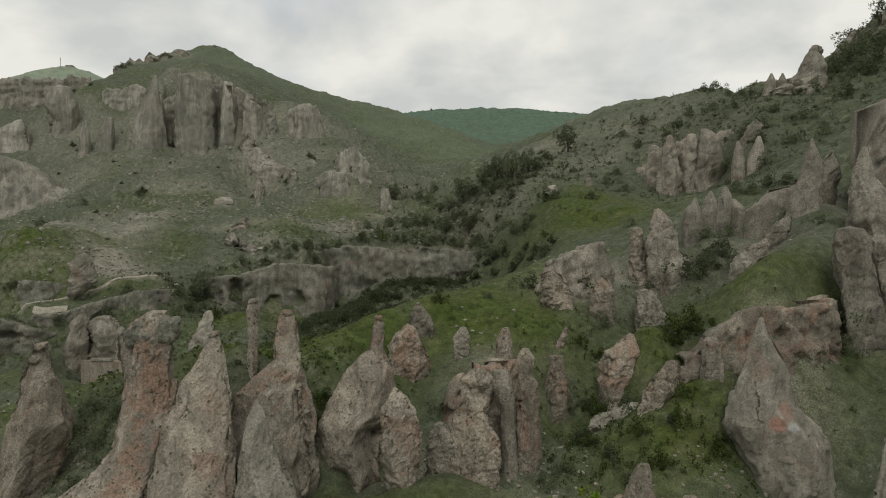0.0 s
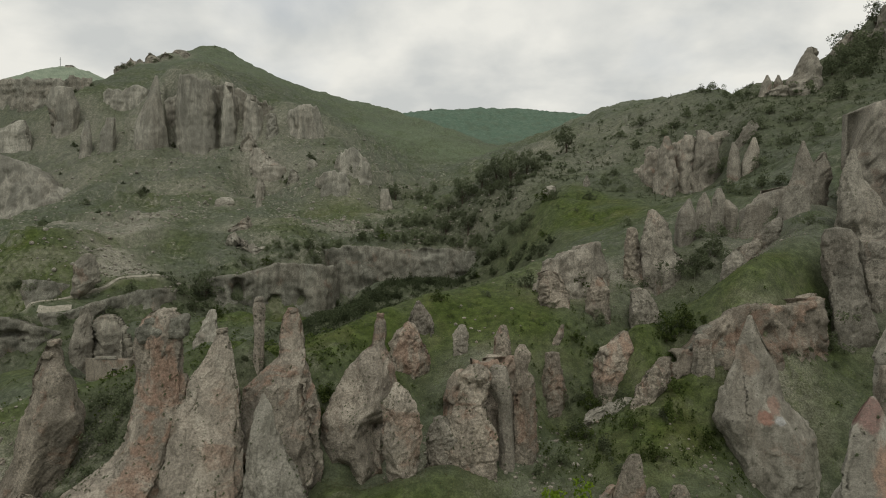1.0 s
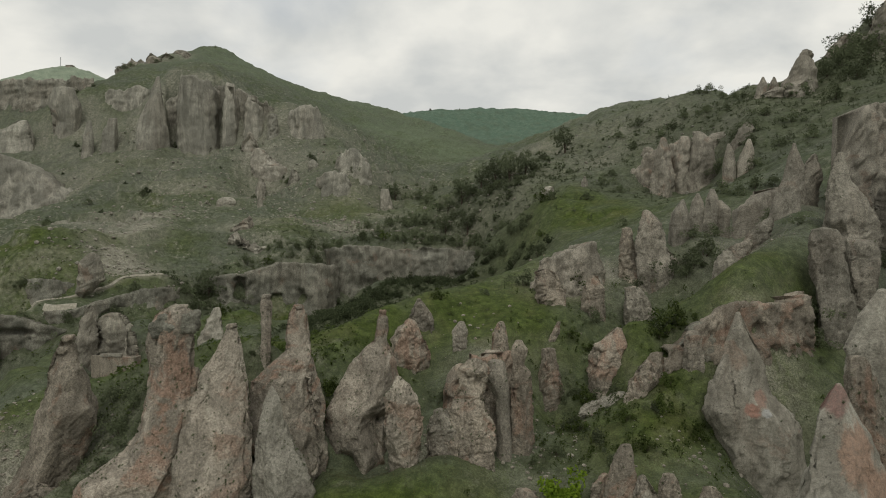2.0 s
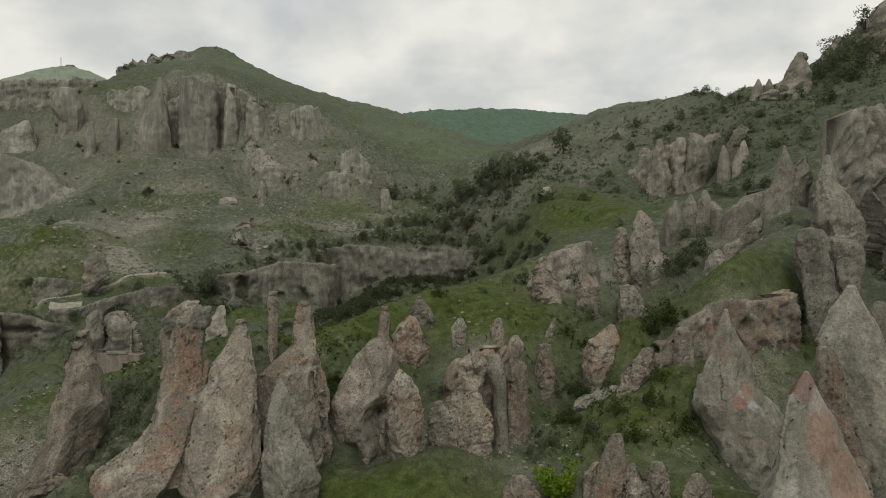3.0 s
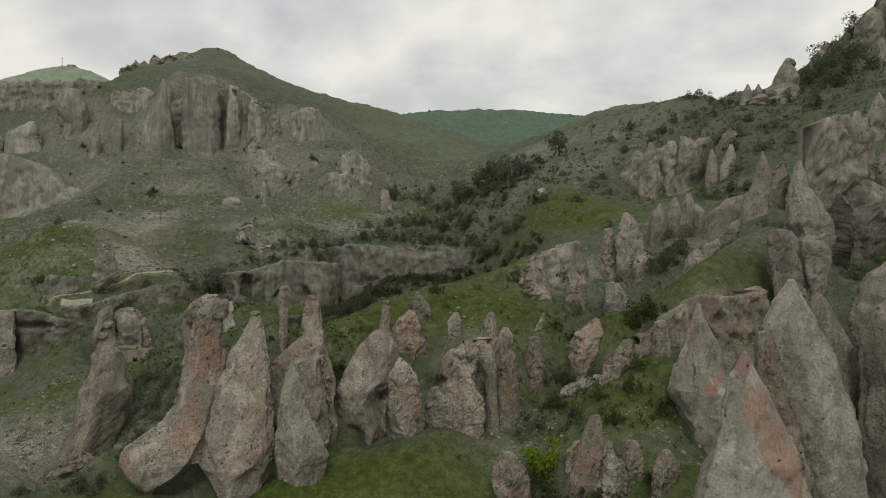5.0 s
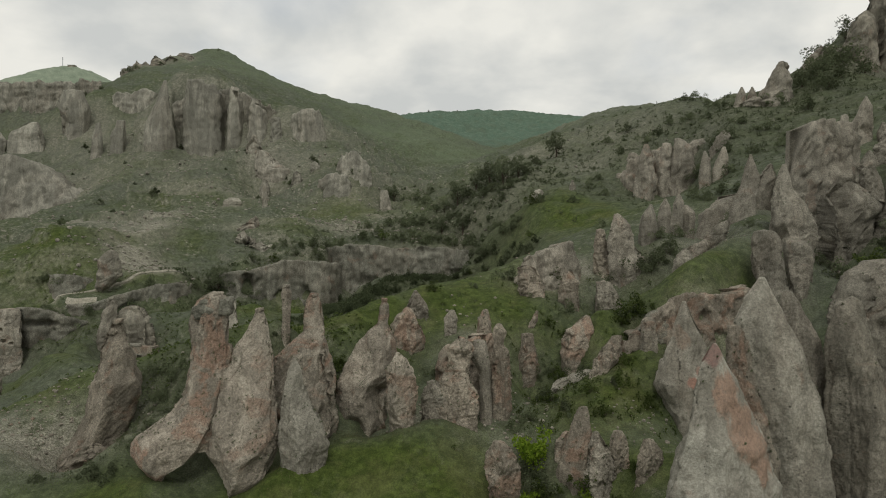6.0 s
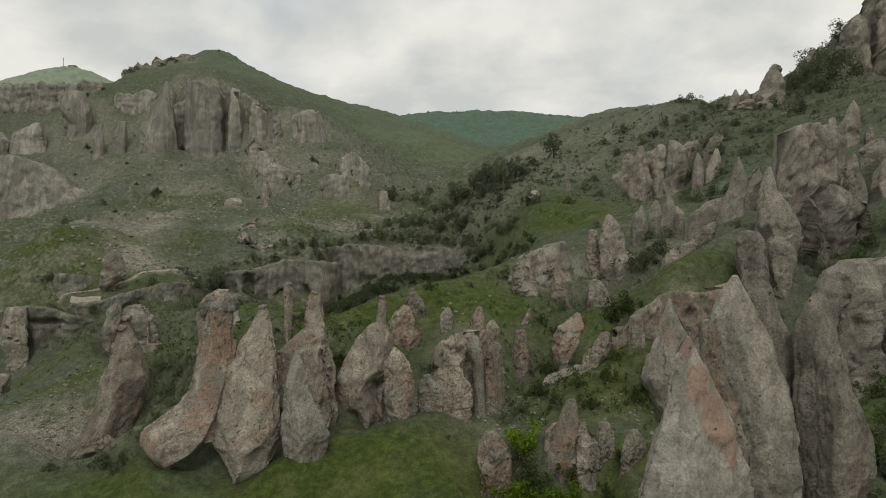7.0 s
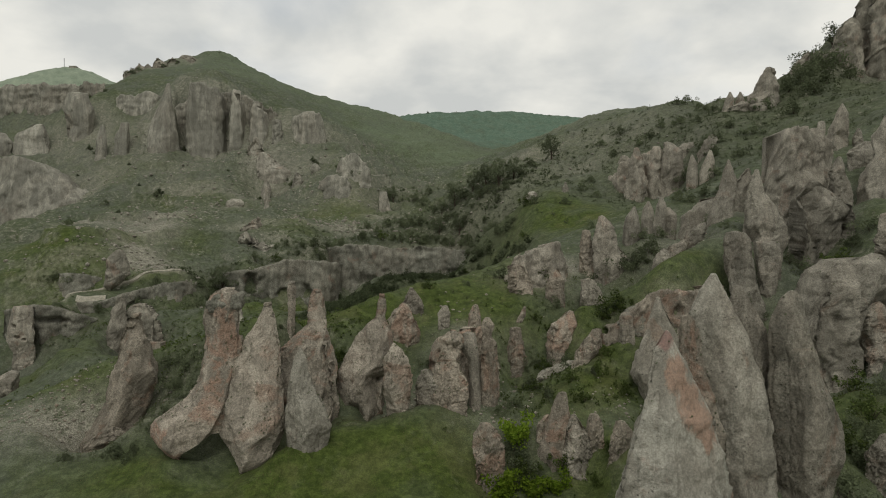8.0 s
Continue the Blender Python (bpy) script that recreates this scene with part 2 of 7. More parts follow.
def foliage(name, dark, light):
    k = Mat(name, 0.9, 0.05)
    isle = k.t.nodes["Geometry"].outputs["Random Per Island"]
    info = k.t.nodes.new("ShaderNodeObjectInfo")
    col = k.mix(k.ramp(isle, 0, 1), dark, light)
    h = k.node("ShaderNodeHueSaturation")
    k.put(k.ramp(info.outputs["Random"], 0, 1, 0.75, 1.25), h.inputs["Value"])
    k.put(col, h.inputs["Color"])
    # thin leaves let light through
    lit = k.t.nodes.new("ShaderNodeBsdfTranslucent")
    k.put(h.outputs[0], lit.inputs["Color"])
    both_ = k.t.nodes.new("ShaderNodeMixShader")
    both_.inputs[0].default_value = 0.45
    k.t.links.new(k.b.outputs[0], both_.inputs[1])
    k.t.links.new(lit.outputs[0], both_.inputs[2])
    k.t.links.new(both_.outputs[0], k.t.nodes["Material Output"].inputs["Surface"])
    return k.done(h.outputs[0])


LEAF = {
    "dark": foliage("dark_leaves", (0.104, 0.120, 0.070), (0.148, 0.172, 0.098)),
    # darkened leaves for hollow and rock feet: shade put into their colour
    "shade": foliage("shaded_leaves", (0.046, 0.058, 0.030), (0.078, 0.094, 0.050)),
    # for distant trees and scrub: greyed and lightened, haze put into the leaf colour
    "hazy_olive": foliage("hazy_olive_leaves", (0.108, 0.126, 0.074), (0.150, 0.172, 0.102)),
    "mid": foliage("green_leaves", (0.045, 0.066, 0.020), (0.11, 0.14, 0.044)),
    "bright": foliage("fresh_leaves", (0.10, 0.165, 0.016), (0.21, 0.29, 0.036)),
    "grass": foliage("grass_blades", (0.070, 0.102, 0.028), (0.118, 0.160, 0.044)),
    "dry": foliage("dry_blades", (0.10, 0.095, 0.046), (0.19, 0.172, 0.09)),
}
bark = Mat("bark", 0.95, 0.1)
BARK = bark.done(bark.mix(bark.ramp(bark.noise(6.0, 4, 0.6, bark.scaled(1, 1, 0.2)), 0.3, 0.7), (0.035, 0.028, 0.020), (0.11, 0.09, 0.07)))


# ---- the rocks, from the near pinnacles to the far cliffs ----
SAID = {
    "red": ("rock_pinnacle", "tall leaning rusty grey rock pinnacle with a craggy top"),
    "arch": ("rock_pinnacle", "broad grey rock pinnacle beside a low natural arch"),
    "span": ("rock_arch", "rusty rock span of a low natural arch between pinnacles"),
    "spire": ("rock_spire", "small pointed pale rock spire among taller pinnacles"),
    "shoulder": ("rock_pinnacle", "grey rock pinnacle with a rusty head and broad shoulder"),
    "pillar": ("rock_pillar", "slender weathered rock pillar standing on the grassy slope"),
    "leaning": ("rock_pinnacle", "dark lichened rock pinnacle leaning over the grass bank"),
    "wedge": ("rock_pinnacle", "wedge-shaped grey rock pinnacle with a slender rusty tip"),
    "block": ("rock_block", "weathered blocky tuff rock standing in the grass"),
    "crag": ("rock_crag", "rough weathered tuff crag on the slope"),
    "headed": ("rock_pinnacle", "rusty rock pinnacle with a rounded boulder-like head"),
    "low": ("boulder", "low weathered boulder half sunk in the slope"),
    "slab": ("rock_slab", "slanting rock slab leaning out of the grass"),
    "mass": ("rock_outcrop", "broad eroded tuff outcrop on the hillside"),
    "tall": ("rock_pinnacle", "tall furrowed pale tuff pinnacle on the hillside"),
    "cone": ("rock_cone", "smooth pointed cone of weathered tuff rock"),
    "tower": ("rock_tower", "upright blocky tuff tower with hollowed niches"),
    "dome": ("rock_dome", "rounded rock dome with a grassy crown"),
    "fin": ("rock_fin", "narrow upright rock fin beside the cave house"),
    "perched": ("rock_pinnacle", "top-heavy rock pinnacle perched on the ledge beside the path"),
    "cliff": ("rock_cliff", "furrowed upright cliff column below the mountain top"),
}
STANDING = []


def stand(kind, x, y, profile, deep, skin, caves=()):
    """Plans one rock: rows of (height, offset, half width) from foot to tip."""
    STANDING.append((kind, x, y, profile, deep, skin, caves))


stand('red', -27.4, 46.0, [(5.9, 0.0, 0.6), (6.4, 0.1, 1.2), (7.3, 0.3, 2.2), (8.3, 0.7, 3.1), (9.4, 1.1, 3.5), (10.8, 1.9, 3.4), (11.9, 2.7, 2.9), (12.8, 3.3, 2.6), (14.1, 3.9, 2.3), (15.9, 4.6, 2.0), (17.3, 4.9, 1.9), (19.4, 5.0, 1.9), (21.1, 4.9, 2.0), (22.3, 5.1, 1.9), (23.2, 5.4, 1.7), (24.1, 5.5, 1.3), (24.6, 5.5, 0.5)], 0.75, 'rust')
stand('arch', -20.1, 46.5, [(3.9, 0.0, 0.4), (4.9, 0.8, 1.3), (6.0, 1.2, 2.1), (7.3, 1.0, 2.9), (8.4, 0.9, 3.4), (9.6, 1.1, 3.3), (11.5, 1.4, 3.1), (13.3, 1.6, 2.8), (15.1, 1.8, 2.7), (16.9, 1.8, 2.5), (18.7, 2.0, 2.0), (20.5, 2.5, 1.2), (21.7, 2.6, 0.8), (22.9, 2.6, 0.3)], 0.75, 'beige')
stand('spire', -12.8, 42.6, [(8.9, -0.7, 0.7), (9.6, 0.1, 1.8), (10.8, 0.7, 2.4), (12.6, 0.3, 2.0), (14.3, -0.1, 1.4), (15.9, -0.3, 1.0), (17.7, -0.2, 0.6), (18.7, -0.3, 0.1)], 0.80, 'pale')
stand('shoulder', -13.9, 50.4, [(6.7, 0.0, 1.0), (7.8, 0.2, 1.6), (9.3, 0.7, 2.6), (10.4, 0.5, 3.1), (12.3, 0.0, 3.4), (14.2, -0.1, 3.3), (16.1, 0.0, 3.1), (17.6, 0.0, 2.9), (18.4, 0.3, 2.3), (19.6, 0.8, 1.5), (20.1, 1.1, 1.1), (21.8, 1.0, 1.0), (23.3, 1.0, 0.8), (24.1, 1.0, 0.3)], 0.80, 'rust')
stand('pillar', -16.3, 52.0, [(19.4, 0.0, 0.5), (21.1, 0.1, 0.4), (22.8, 0.1, 0.5), (24.1, 0.1, 0.5), (24.7, 0.1, 0.3)], 1.00, 'rust')
stand('leaning', -38.8, 54.0, [(3.3, 0.0, 1.5), (4.3, -0.5, 3.0), (5.7, 0.2, 3.0), (7.3, 0.9, 2.8), (8.9, 1.6, 2.7), (10.5, 2.2, 2.7), (12.1, 2.8, 2.7), (13.7, 3.1, 2.5), (15.3, 3.1, 2.0), (17.3, 3.1, 1.8), (18.7, 3.1, 1.3), (20.1, 3.1, 0.7), (20.9, 3.1, 0.2)], 0.80, 'warm')
stand('wedge', -6.6, 53.0, [(8.0, 0.0, 0.7), (8.9, -0.2, 1.5), (9.7, -1.1, 2.5), (10.5, -1.4, 2.7), (12.0, -1.5, 2.9), (13.5, -1.3, 3.0), (15.1, -0.5, 3.2), (16.6, -0.2, 2.8), (18.2, 0.1, 2.2), (19.7, 0.5, 1.4), (20.6, 0.8, 0.6), (21.6, 1.0, 0.6), (22.6, 1.0, 0.5), (23.3, 1.0, 0.2)], 0.70, 'beige')
stand('block', -3.1, 48.0, [(11.0, 0.0, 0.5), (11.8, 0.1, 1.1), (12.9, -0.2, 1.6), (14.7, -0.2, 1.6), (16.5, -0.4, 1.4), (17.5, -0.5, 0.8), (18.3, -0.7, 0.2)], 0.80, 'beige')
stand('block', -2.4, 63.5, [(14.6, 0.0, 1.0), (16.1, -0.3, 1.5), (17.5, -0.8, 1.8), (18.7, -1.4, 1.9), (20.1, -1.4, 1.4), (21.2, -1.3, 0.5)], 0.70, 'warm')
stand('crag', -2.4, 68.0, [(18.6, 0.0, 1.5), (20.5, -0.1, 1.6), (21.7, -0.2, 1.1), (23.0, -0.4, 0.2)], 0.70, 'grey')
stand('headed', 3.2, 50.0, [(11.0, 0.0, 1.3), (11.9, -0.7, 2.0), (13.9, -0.6, 1.9), (15.9, -0.9, 1.3), (17.3, -0.5, 1.1), (18.5, -0.4, 1.4), (19.3, -0.3, 0.7)], 0.90, 'warm')
stand('spire', 5.7, 50.5, [(11.3, 0.0, 0.5), (13.1, -0.1, 0.5), (15.8, -0.3, 0.6), (17.8, -1.1, 1.2), (19.1, -0.9, 0.7)], 0.90, 'grey')
stand('headed', 7.5, 52.0, [(10.1, 0.0, 0.7), (11.4, -0.1, 1.0), (14.8, -0.2, 1.0), (17.8, -0.3, 1.0), (18.5, -0.5, 0.5), (19.9, -0.4, 0.8), (20.7, -0.5, 0.3)], 0.90, 'warm')
stand('crag', 5.9, 58.0, [(16.3, 0.0, 0.7), (17.9, -0.1, 0.9), (20.1, 0.0, 0.8), (21.6, 0.1, 0.3)], 0.90, 'warm')
stand('block', 2.1, 64.0, [(18.2, 0.0, 0.6), (19.7, -0.1, 0.9), (20.8, -0.0, 0.4)], 0.80, 'grey')
stand('low', -0.1, 50.0, [(11.6, 0.0, 1.3), (13.2, -0.0, 1.3), (14.9, -0.1, 0.6)], 0.70, 'grey')
stand('block', 6.7, 41.0, [(4.9, 0.0, 1.1), (6.8, -0.1, 1.4), (8.5, -0.2, 1.6), (10.2, -0.4, 1.3), (11.4, -0.6, 0.6)], 0.80, 'warm')
stand('crag', 12.1, 63.8, [(10.5, 0.0, 1.2), (11.6, -0.2, 1.8), (13.1, -0.0, 1.5), (16.3, -0.1, 0.9), (17.8, -0.2, 0.7)], 0.90, 'warm')
stand('slab', 12.6, 67.0, [(17.9, 0.0, 0.4), (19.0, 0.6, 0.5), (20.4, 1.0, 0.2)], 0.50, 'warm')
stand('block', 18.0, 62.0, [(12.9, 0.0, 1.8), (14.3, -0.0, 2.1), (16.6, 0.0, 2.0), (18.5, 0.1, 1.7), (20.4, 1.0, 0.5)], 0.80, 'warm')
stand('slab', 14.8, 58.0, [(12.0, 0.0, 1.0), (13.2, 1.5, 1.6), (14.3, 3.3, 0.9)], 0.60, 'pale')
stand('slab', 18.9, 56.0, [(14.2, 0.0, 0.9), (15.8, 1.2, 1.4), (17.6, 1.9, 1.2), (18.8, 2.3, 0.6)], 0.50, 'warm')
stand('low', 24.3, 62.0, [(16.2, 0.0, 0.6), (17.4, 0.3, 0.8), (18.4, 0.4, 0.5)], 0.80, 'grey')
stand('block', 24.1, 72.0, [(18.1, 0.0, 0.6), (19.3, 0.3, 1.4), (21.0, 0.4, 1.8), (22.7, 0.1, 1.5), (24.0, -0.3, 1.0)], 0.80, 'grey')
stand('crag', 19.1, 73.0, [(19.8, 0.0, 1.3), (21.8, -0.1, 1.5), (23.9, -0.0, 1.3), (25.4, -0.1, 0.6)], 0.80, 'warm')
stand('crag', 15.2, 74.0, [(21.5, 0.0, 0.5), (23.0, -1.0, 1.7), (24.3, -1.6, 1.9), (26.0, -2.0, 1.4)], 0.70, 'warm')
stand('tall', 29.2, 78.0, [(23.0, 0.0, 1.2), (24.1, -0.7, 2.1), (26.8, -1.0, 2.2), (29.6, -1.3, 1.8), (32.3, -1.3, 1.4), (33.9, -1.7, 0.5)], 0.80, 'grey')
stand('crag', 25.8, 80.0, [(24.2, 0.0, 1.4), (27.2, -0.2, 1.4), (29.6, -0.3, 1.1), (31.6, -0.4, 0.6)], 0.80, 'warm')
stand('block', 30.8, 79.0, [(25.7, 0.0, 1.3), (27.3, 0.2, 1.7), (29.1, -0.7, 0.5)], 0.80, 'ash')
stand('cone', 33.9, 83.0, [(29.2, 0.0, 1.3), (32.0, 0.1, 1.3), (33.9, 0.1, 1.0), (35.7, 0.4, 0.2)], 1.00, 'ash')
stand('cone', 37.6, 86.0, [(31.4, 0.0, 0.9), (33.5, -0.1, 1.1), (35.5, 0.1, 0.9), (36.8, 0.1, 0.2)], 0.90, 'ash')
stand('cone', 40.5, 88.0, [(29.8, 0.0, 0.8), (32.6, -0.1, 1.1), (36.1, 0.2, 0.9), (37.6, 0.2, 0.3)], 0.90, 'ash')
stand('cone', 42.8, 88.5, [(29.8, 0.0, 0.9), (31.6, -0.2, 1.3), (34.7, -0.3, 1.3), (35.9, -0.7, 0.3)], 0.90, 'ash')
stand('cone', 48.6, 84.0, [(33.3, 0.0, 1.8), (35.5, 0.6, 1.6), (37.9, 1.6, 1.7), (40.3, 2.0, 1.4), (42.3, 2.1, 0.8), (43.9, 2.1, 0.2)], 0.80, 'ash')
stand('mass', 54.8, 88.0, [(35.7, 0.0, 2.0), (38.2, 0.2, 2.3), (40.7, 0.7, 1.8), (42.9, 1.3, 0.4)], 0.60, 'ash')
stand('low', 33.7, 70.0, [(25.5, 0.0, 0.7), (27.1, 0.9, 1.3), (28.8, 0.9, 0.4)], 0.70, 'ash')
stand('slab', 40.8, 77.0, [(28.3, 0.0, 1.2), (30.3, 1.0, 1.7), (31.9, 2.1, 1.4), (32.9, 2.9, 0.4)], 0.50, 'ash')
stand('slab', 35.9, 74.0, [(26.1, 0.0, 1.0), (27.6, 1.4, 1.7), (29.1, 2.5, 1.5), (30.1, 3.3, 0.5)], 0.50, 'grey')
stand('tower', 43.8, 62.0, [(18.9, 0.0, 1.6), (21.3, -0.5, 1.9), (24.4, -1.4, 1.6), (27.5, -2.0, 1.9), (30.1, -2.2, 1.8), (31.1, -2.5, 1.3)], 0.80, 'ash')
stand('tower', 46.6, 64.0, [(23.1, 0.0, 1.2), (24.3, 0.4, 1.6), (26.2, 0.5, 1.8), (28.6, 0.2, 1.8), (29.8, 0.1, 1.6)], 0.80, 'ash')
stand('tall', 50.2, 70.0, [(28.7, 0.0, 2.1), (30.2, -0.6, 2.8), (32.3, -1.0, 2.8), (34.8, -1.4, 2.2), (37.3, -2.1, 1.3), (39.4, -2.0, 0.7), (40.6, -1.9, 0.3)], 0.80, 'ash')
stand('mass', 56.1, 73.0, [(24.4, 0.0, 1.0), (27.2, 0.9, 1.7), (29.8, 2.6, 3.0), (32.4, 3.8, 4.5), (35.4, 3.8, 4.3), (37.6, 2.7, 2.4), (39.3, 2.4, 0.8)], 0.60, 'ash')
stand('crag', 67.2, 78.0, [(36.0, 0.0, 1.8), (38.9, -1.1, 2.1), (41.7, -1.5, 1.4), (43.7, -1.4, 0.3)], 0.70, 'ash')
stand('tall', 83.1, 105.0, [(48.8, 0.0, 2.3), (53.0, 0.4, 1.9), (56.5, 0.8, 1.2), (58.4, 0.9, 0.2)], 0.80, 'ash')
stand('crag', 78.9, 103.0, [(47.8, 0.0, 2.0), (51.4, -0.8, 1.3), (54.3, -0.4, 0.6)], 0.80, 'ash')
stand('crag', 86.9, 104.0, [(48.8, 0.0, 1.0), (51.1, -0.3, 1.0), (53.1, -0.2, 0.5)], 0.80, 'ash')
stand('mass', 80.9, 96.0, [(44.7, 0.0, 1.7), (47.0, 0.2, 2.5), (49.0, 1.7, 1.3)], 0.50, 'ash')
stand('mass', 80.0, 88.0, [(35.4, 0.0, 4.0), (39.9, 0.2, 4.8), (44.9, 1.3, 3.5), (48.9, 1.2, 2.6), (52.4, 1.0, 0.8)], 0.70, 'ash')
stand('block', 57.6, 55.0, [(28.1, 0.0, 2.1), (30.2, -0.4, 2.4), (32.0, -0.9, 1.6), (33.5, -1.0, 0.6)], 0.70, 'grey')
stand('mass', 45.2, 48.0, [(14.0, 0.0, 0.9), (16.5, 0.8, 2.7), (19.0, 1.3, 3.5), (21.6, 1.2, 3.8), (24.1, 2.1, 3.9), (26.7, 3.1, 4.1), (27.8, 3.2, 3.4), (28.5, 4.8, 1.1)], 0.70, 'ash')
stand('block', 49.6, 46.0, [(19.4, 0.0, 1.4), (20.6, -0.3, 2.0), (22.2, -0.4, 1.7), (23.4, -0.2, 0.6)], 0.70, 'grey')
stand('block', 48.8, 45.0, [(16.5, 0.0, 1.2), (17.7, -0.0, 1.5), (19.0, 0.2, 0.7)], 0.70, 'grey')
stand('cone', 18.0, 23.0, [(7.5, 0.2, 4.5), (11.5, 0.0, 4.1), (13.3, 0.2, 3.8), (14.9, 0.3, 3.5), (16.5, 0.4, 3.1), (17.4, 0.3, 2.8), (18.7, 0.0, 2.2), (20.1, -0.2, 1.7), (21.6, -0.3, 1.2), (22.3, -0.5, 0.9), (23.1, -0.4, 0.4), (23.6, -0.4, 0.1)], 0.80, 'orange')
stand('crag', 22.1, 25.0, [(11.6, 0.0, 1.1), (15.9, -0.2, 0.7), (18.4, -1.0, 0.7), (21.0, -1.8, 0.8), (23.1, -2.1, 0.8), (24.4, -2.3, 0.4)], 0.80, 'warm')
stand('cone', 25.4, 28.0, [(5.9, 0.6, 2.9), (10.4, 0.3, 2.8), (13.4, 0.1, 2.7), (15.4, -0.2, 2.6), (17.4, -0.5, 2.6), (19.4, -0.9, 2.5), (21.4, -1.4, 2.2), (22.9, -2.0, 2.0), (24.4, -2.3, 1.7), (25.4, -2.3, 1.3), (26.2, -2.3, 1.0), (26.8, -2.3, 0.6), (27.4, -2.3, 0.2)], 0.80, 'pale')
stand('cone', 28.0, 29.5, [(12.6, 0.0, 1.0), (16.5, -0.2, 1.1), (19.1, -0.6, 1.2), (21.2, -0.9, 1.4), (22.7, -1.2, 1.4), (24.0, -1.6, 1.2), (24.9, -2.0, 0.9), (25.7, -2.1, 0.7), (26.3, -2.2, 0.3)], 0.80, 'grey')
stand('cone', 30.0, 27.3, [(9.1, 0.0, 1.8), (10.9, 0.1, 2.1), (12.2, 0.2, 2.4), (13.4, 0.4, 2.5), (14.5, 0.4, 2.6), (15.7, 0.2, 2.6), (17.1, -0.1, 2.5), (18.4, -0.4, 2.4), (19.6, -0.6, 2.1), (20.8, -0.7, 1.9), (22.1, -1.1, 1.7), (23.1, -1.3, 1.5), (24.0, -1.3, 1.3), (25.0, -1.1, 1.0), (25.6, -1.0, 0.8), (26.1, -1.0, 0.3)], 0.80, 'dark')
stand('cone', 30.0, 53.0, [(6.0, 0.0, 4.4), (8.0, -0.0, 3.9), (10.0, -0.1, 3.6), (12.0, -0.3, 3.6), (13.2, -1.1, 4.2), (14.2, -1.6, 4.0), (16.4, -2.1, 2.7), (18.9, -2.0, 1.8), (21.4, -2.2, 0.9), (23.2, -2.3, 0.2)], 0.75, 'patch')
stand('spire', 12.6, 43.0, [(6.8, 0.0, 1.0), (7.8, 0.5, 1.4), (9.6, 1.0, 1.4), (11.4, 1.4, 1.1), (13.2, 1.5, 0.7), (14.1, 1.6, 0.4)], 0.90, 'warm')
stand('low', 12.4, 44.0, [(9.2, 0.0, 0.7), (10.5, 0.0, 0.8), (11.4, 0.4, 0.4)], 0.80, 'warm')
stand('block', 15.7, 42.0, [(6.8, 0.0, 2.0), (8.2, 0.2, 1.9), (9.7, 0.2, 1.5), (11.1, -0.4, 0.8), (12.1, -0.5, 0.3)], 0.80, 'grey')
stand('block', 17.8, 42.8, [(7.6, 0.0, 0.6), (8.8, 0.0, 0.8), (10.6, -0.2, 0.9), (11.9, -0.3, 0.4)], 0.80, 'warm')
stand('low', 19.4, 40.0, [(9.6, 0.0, 1.0), (10.9, 0.3, 1.0), (12.0, 0.0, 0.4)], 0.80, 'warm')
stand('block', 39.4, 30.0, [(8.5, 0.0, 1.3), (10.6, -0.4, 1.6), (12.5, -0.9, 1.6), (13.9, -0.8, 0.6)], 0.70, 'grey')
stand('tower', -98.5, 127.0, [(-0.1, 0.0, 2.2), (2.0, -0.1, 3.4), (5.4, -0.1, 3.7), (8.8, -0.2, 3.3), (12.0, 0.1, 3.3), (13.2, -0.2, 2.7)], 0.90, 'grey', caves=[(-0.19, 0.67, 0.13, 1.4), (-0.04, 0.48, 0.14, 1.4), (0.44, 0.43, 0.12, 1.2)])
stand('block', -79.7, 92.0, [(-2.4, 0.0, 1.7), (0.8, 0.9, 2.6), (3.9, 1.3, 2.6), (5.2, 2.3, 1.6)], 0.80, 'grey')
stand('dome', -71.2, 129.0, [(0.3, 0.0, 5.0), (4.8, -0.0, 5.3), (9.0, -0.3, 4.7), (12.6, -0.7, 3.8), (13.8, -0.8, 2.1)], 0.60, 'dark')
stand('fin', -76.9, 127.0, [(2.8, 0.0, 2.1), (8.1, 0.7, 2.4), (12.2, 0.8, 2.0), (15.4, 1.4, 0.8)], 0.60, 'grey')
stand('crag', -39.0, 100.0, [(13.2, 0.0, 2.2), (16.0, 0.2, 1.3), (18.3, 0.6, 0.5)], 0.80, 'pale')
stand('perched', -88.2, 145.0, [(13.6, 0.0, 0.5), (15.8, 0.1, 0.8), (17.1, 0.8, 2.1), (19.8, 2.3, 3.1), (23.9, 2.4, 2.6), (26.6, 2.8, 0.9)], 0.80, 'dark')
stand('low', 13.8, 170.0, [(17.7, 0.0, 2.6), (19.7, 0.5, 2.4), (21.6, 1.0, 0.9)], 0.70, 'grey')
stand('mass', -60.5, 187.0, [(24.2, 0.0, 6.1), (27.3, 2.4, 8.8), (29.9, -1.6, 5.1), (32.2, -3.7, 2.0)], 0.50, 'pale')
stand('crag', -64.2, 193.0, [(30.1, 0.0, 4.5), (34.4, 0.0, 3.6), (37.6, 2.0, 0.7)], 0.50, 'grey')
stand('cone', -138.0, 292.0, [(74.1, 0.0, 6.5), (79.2, -1.1, 7.1), (87.8, -1.3, 6.1), (99.3, 0.0, 3.0), (108.5, 0.9, 0.7)], 1.10, 'cliff')
stand('crag', -88.3, 280.0, [(69.5, 0.0, 4.9), (75.2, -1.0, 3.4), (79.6, -1.0, 1.3)], 0.50, 'pale')
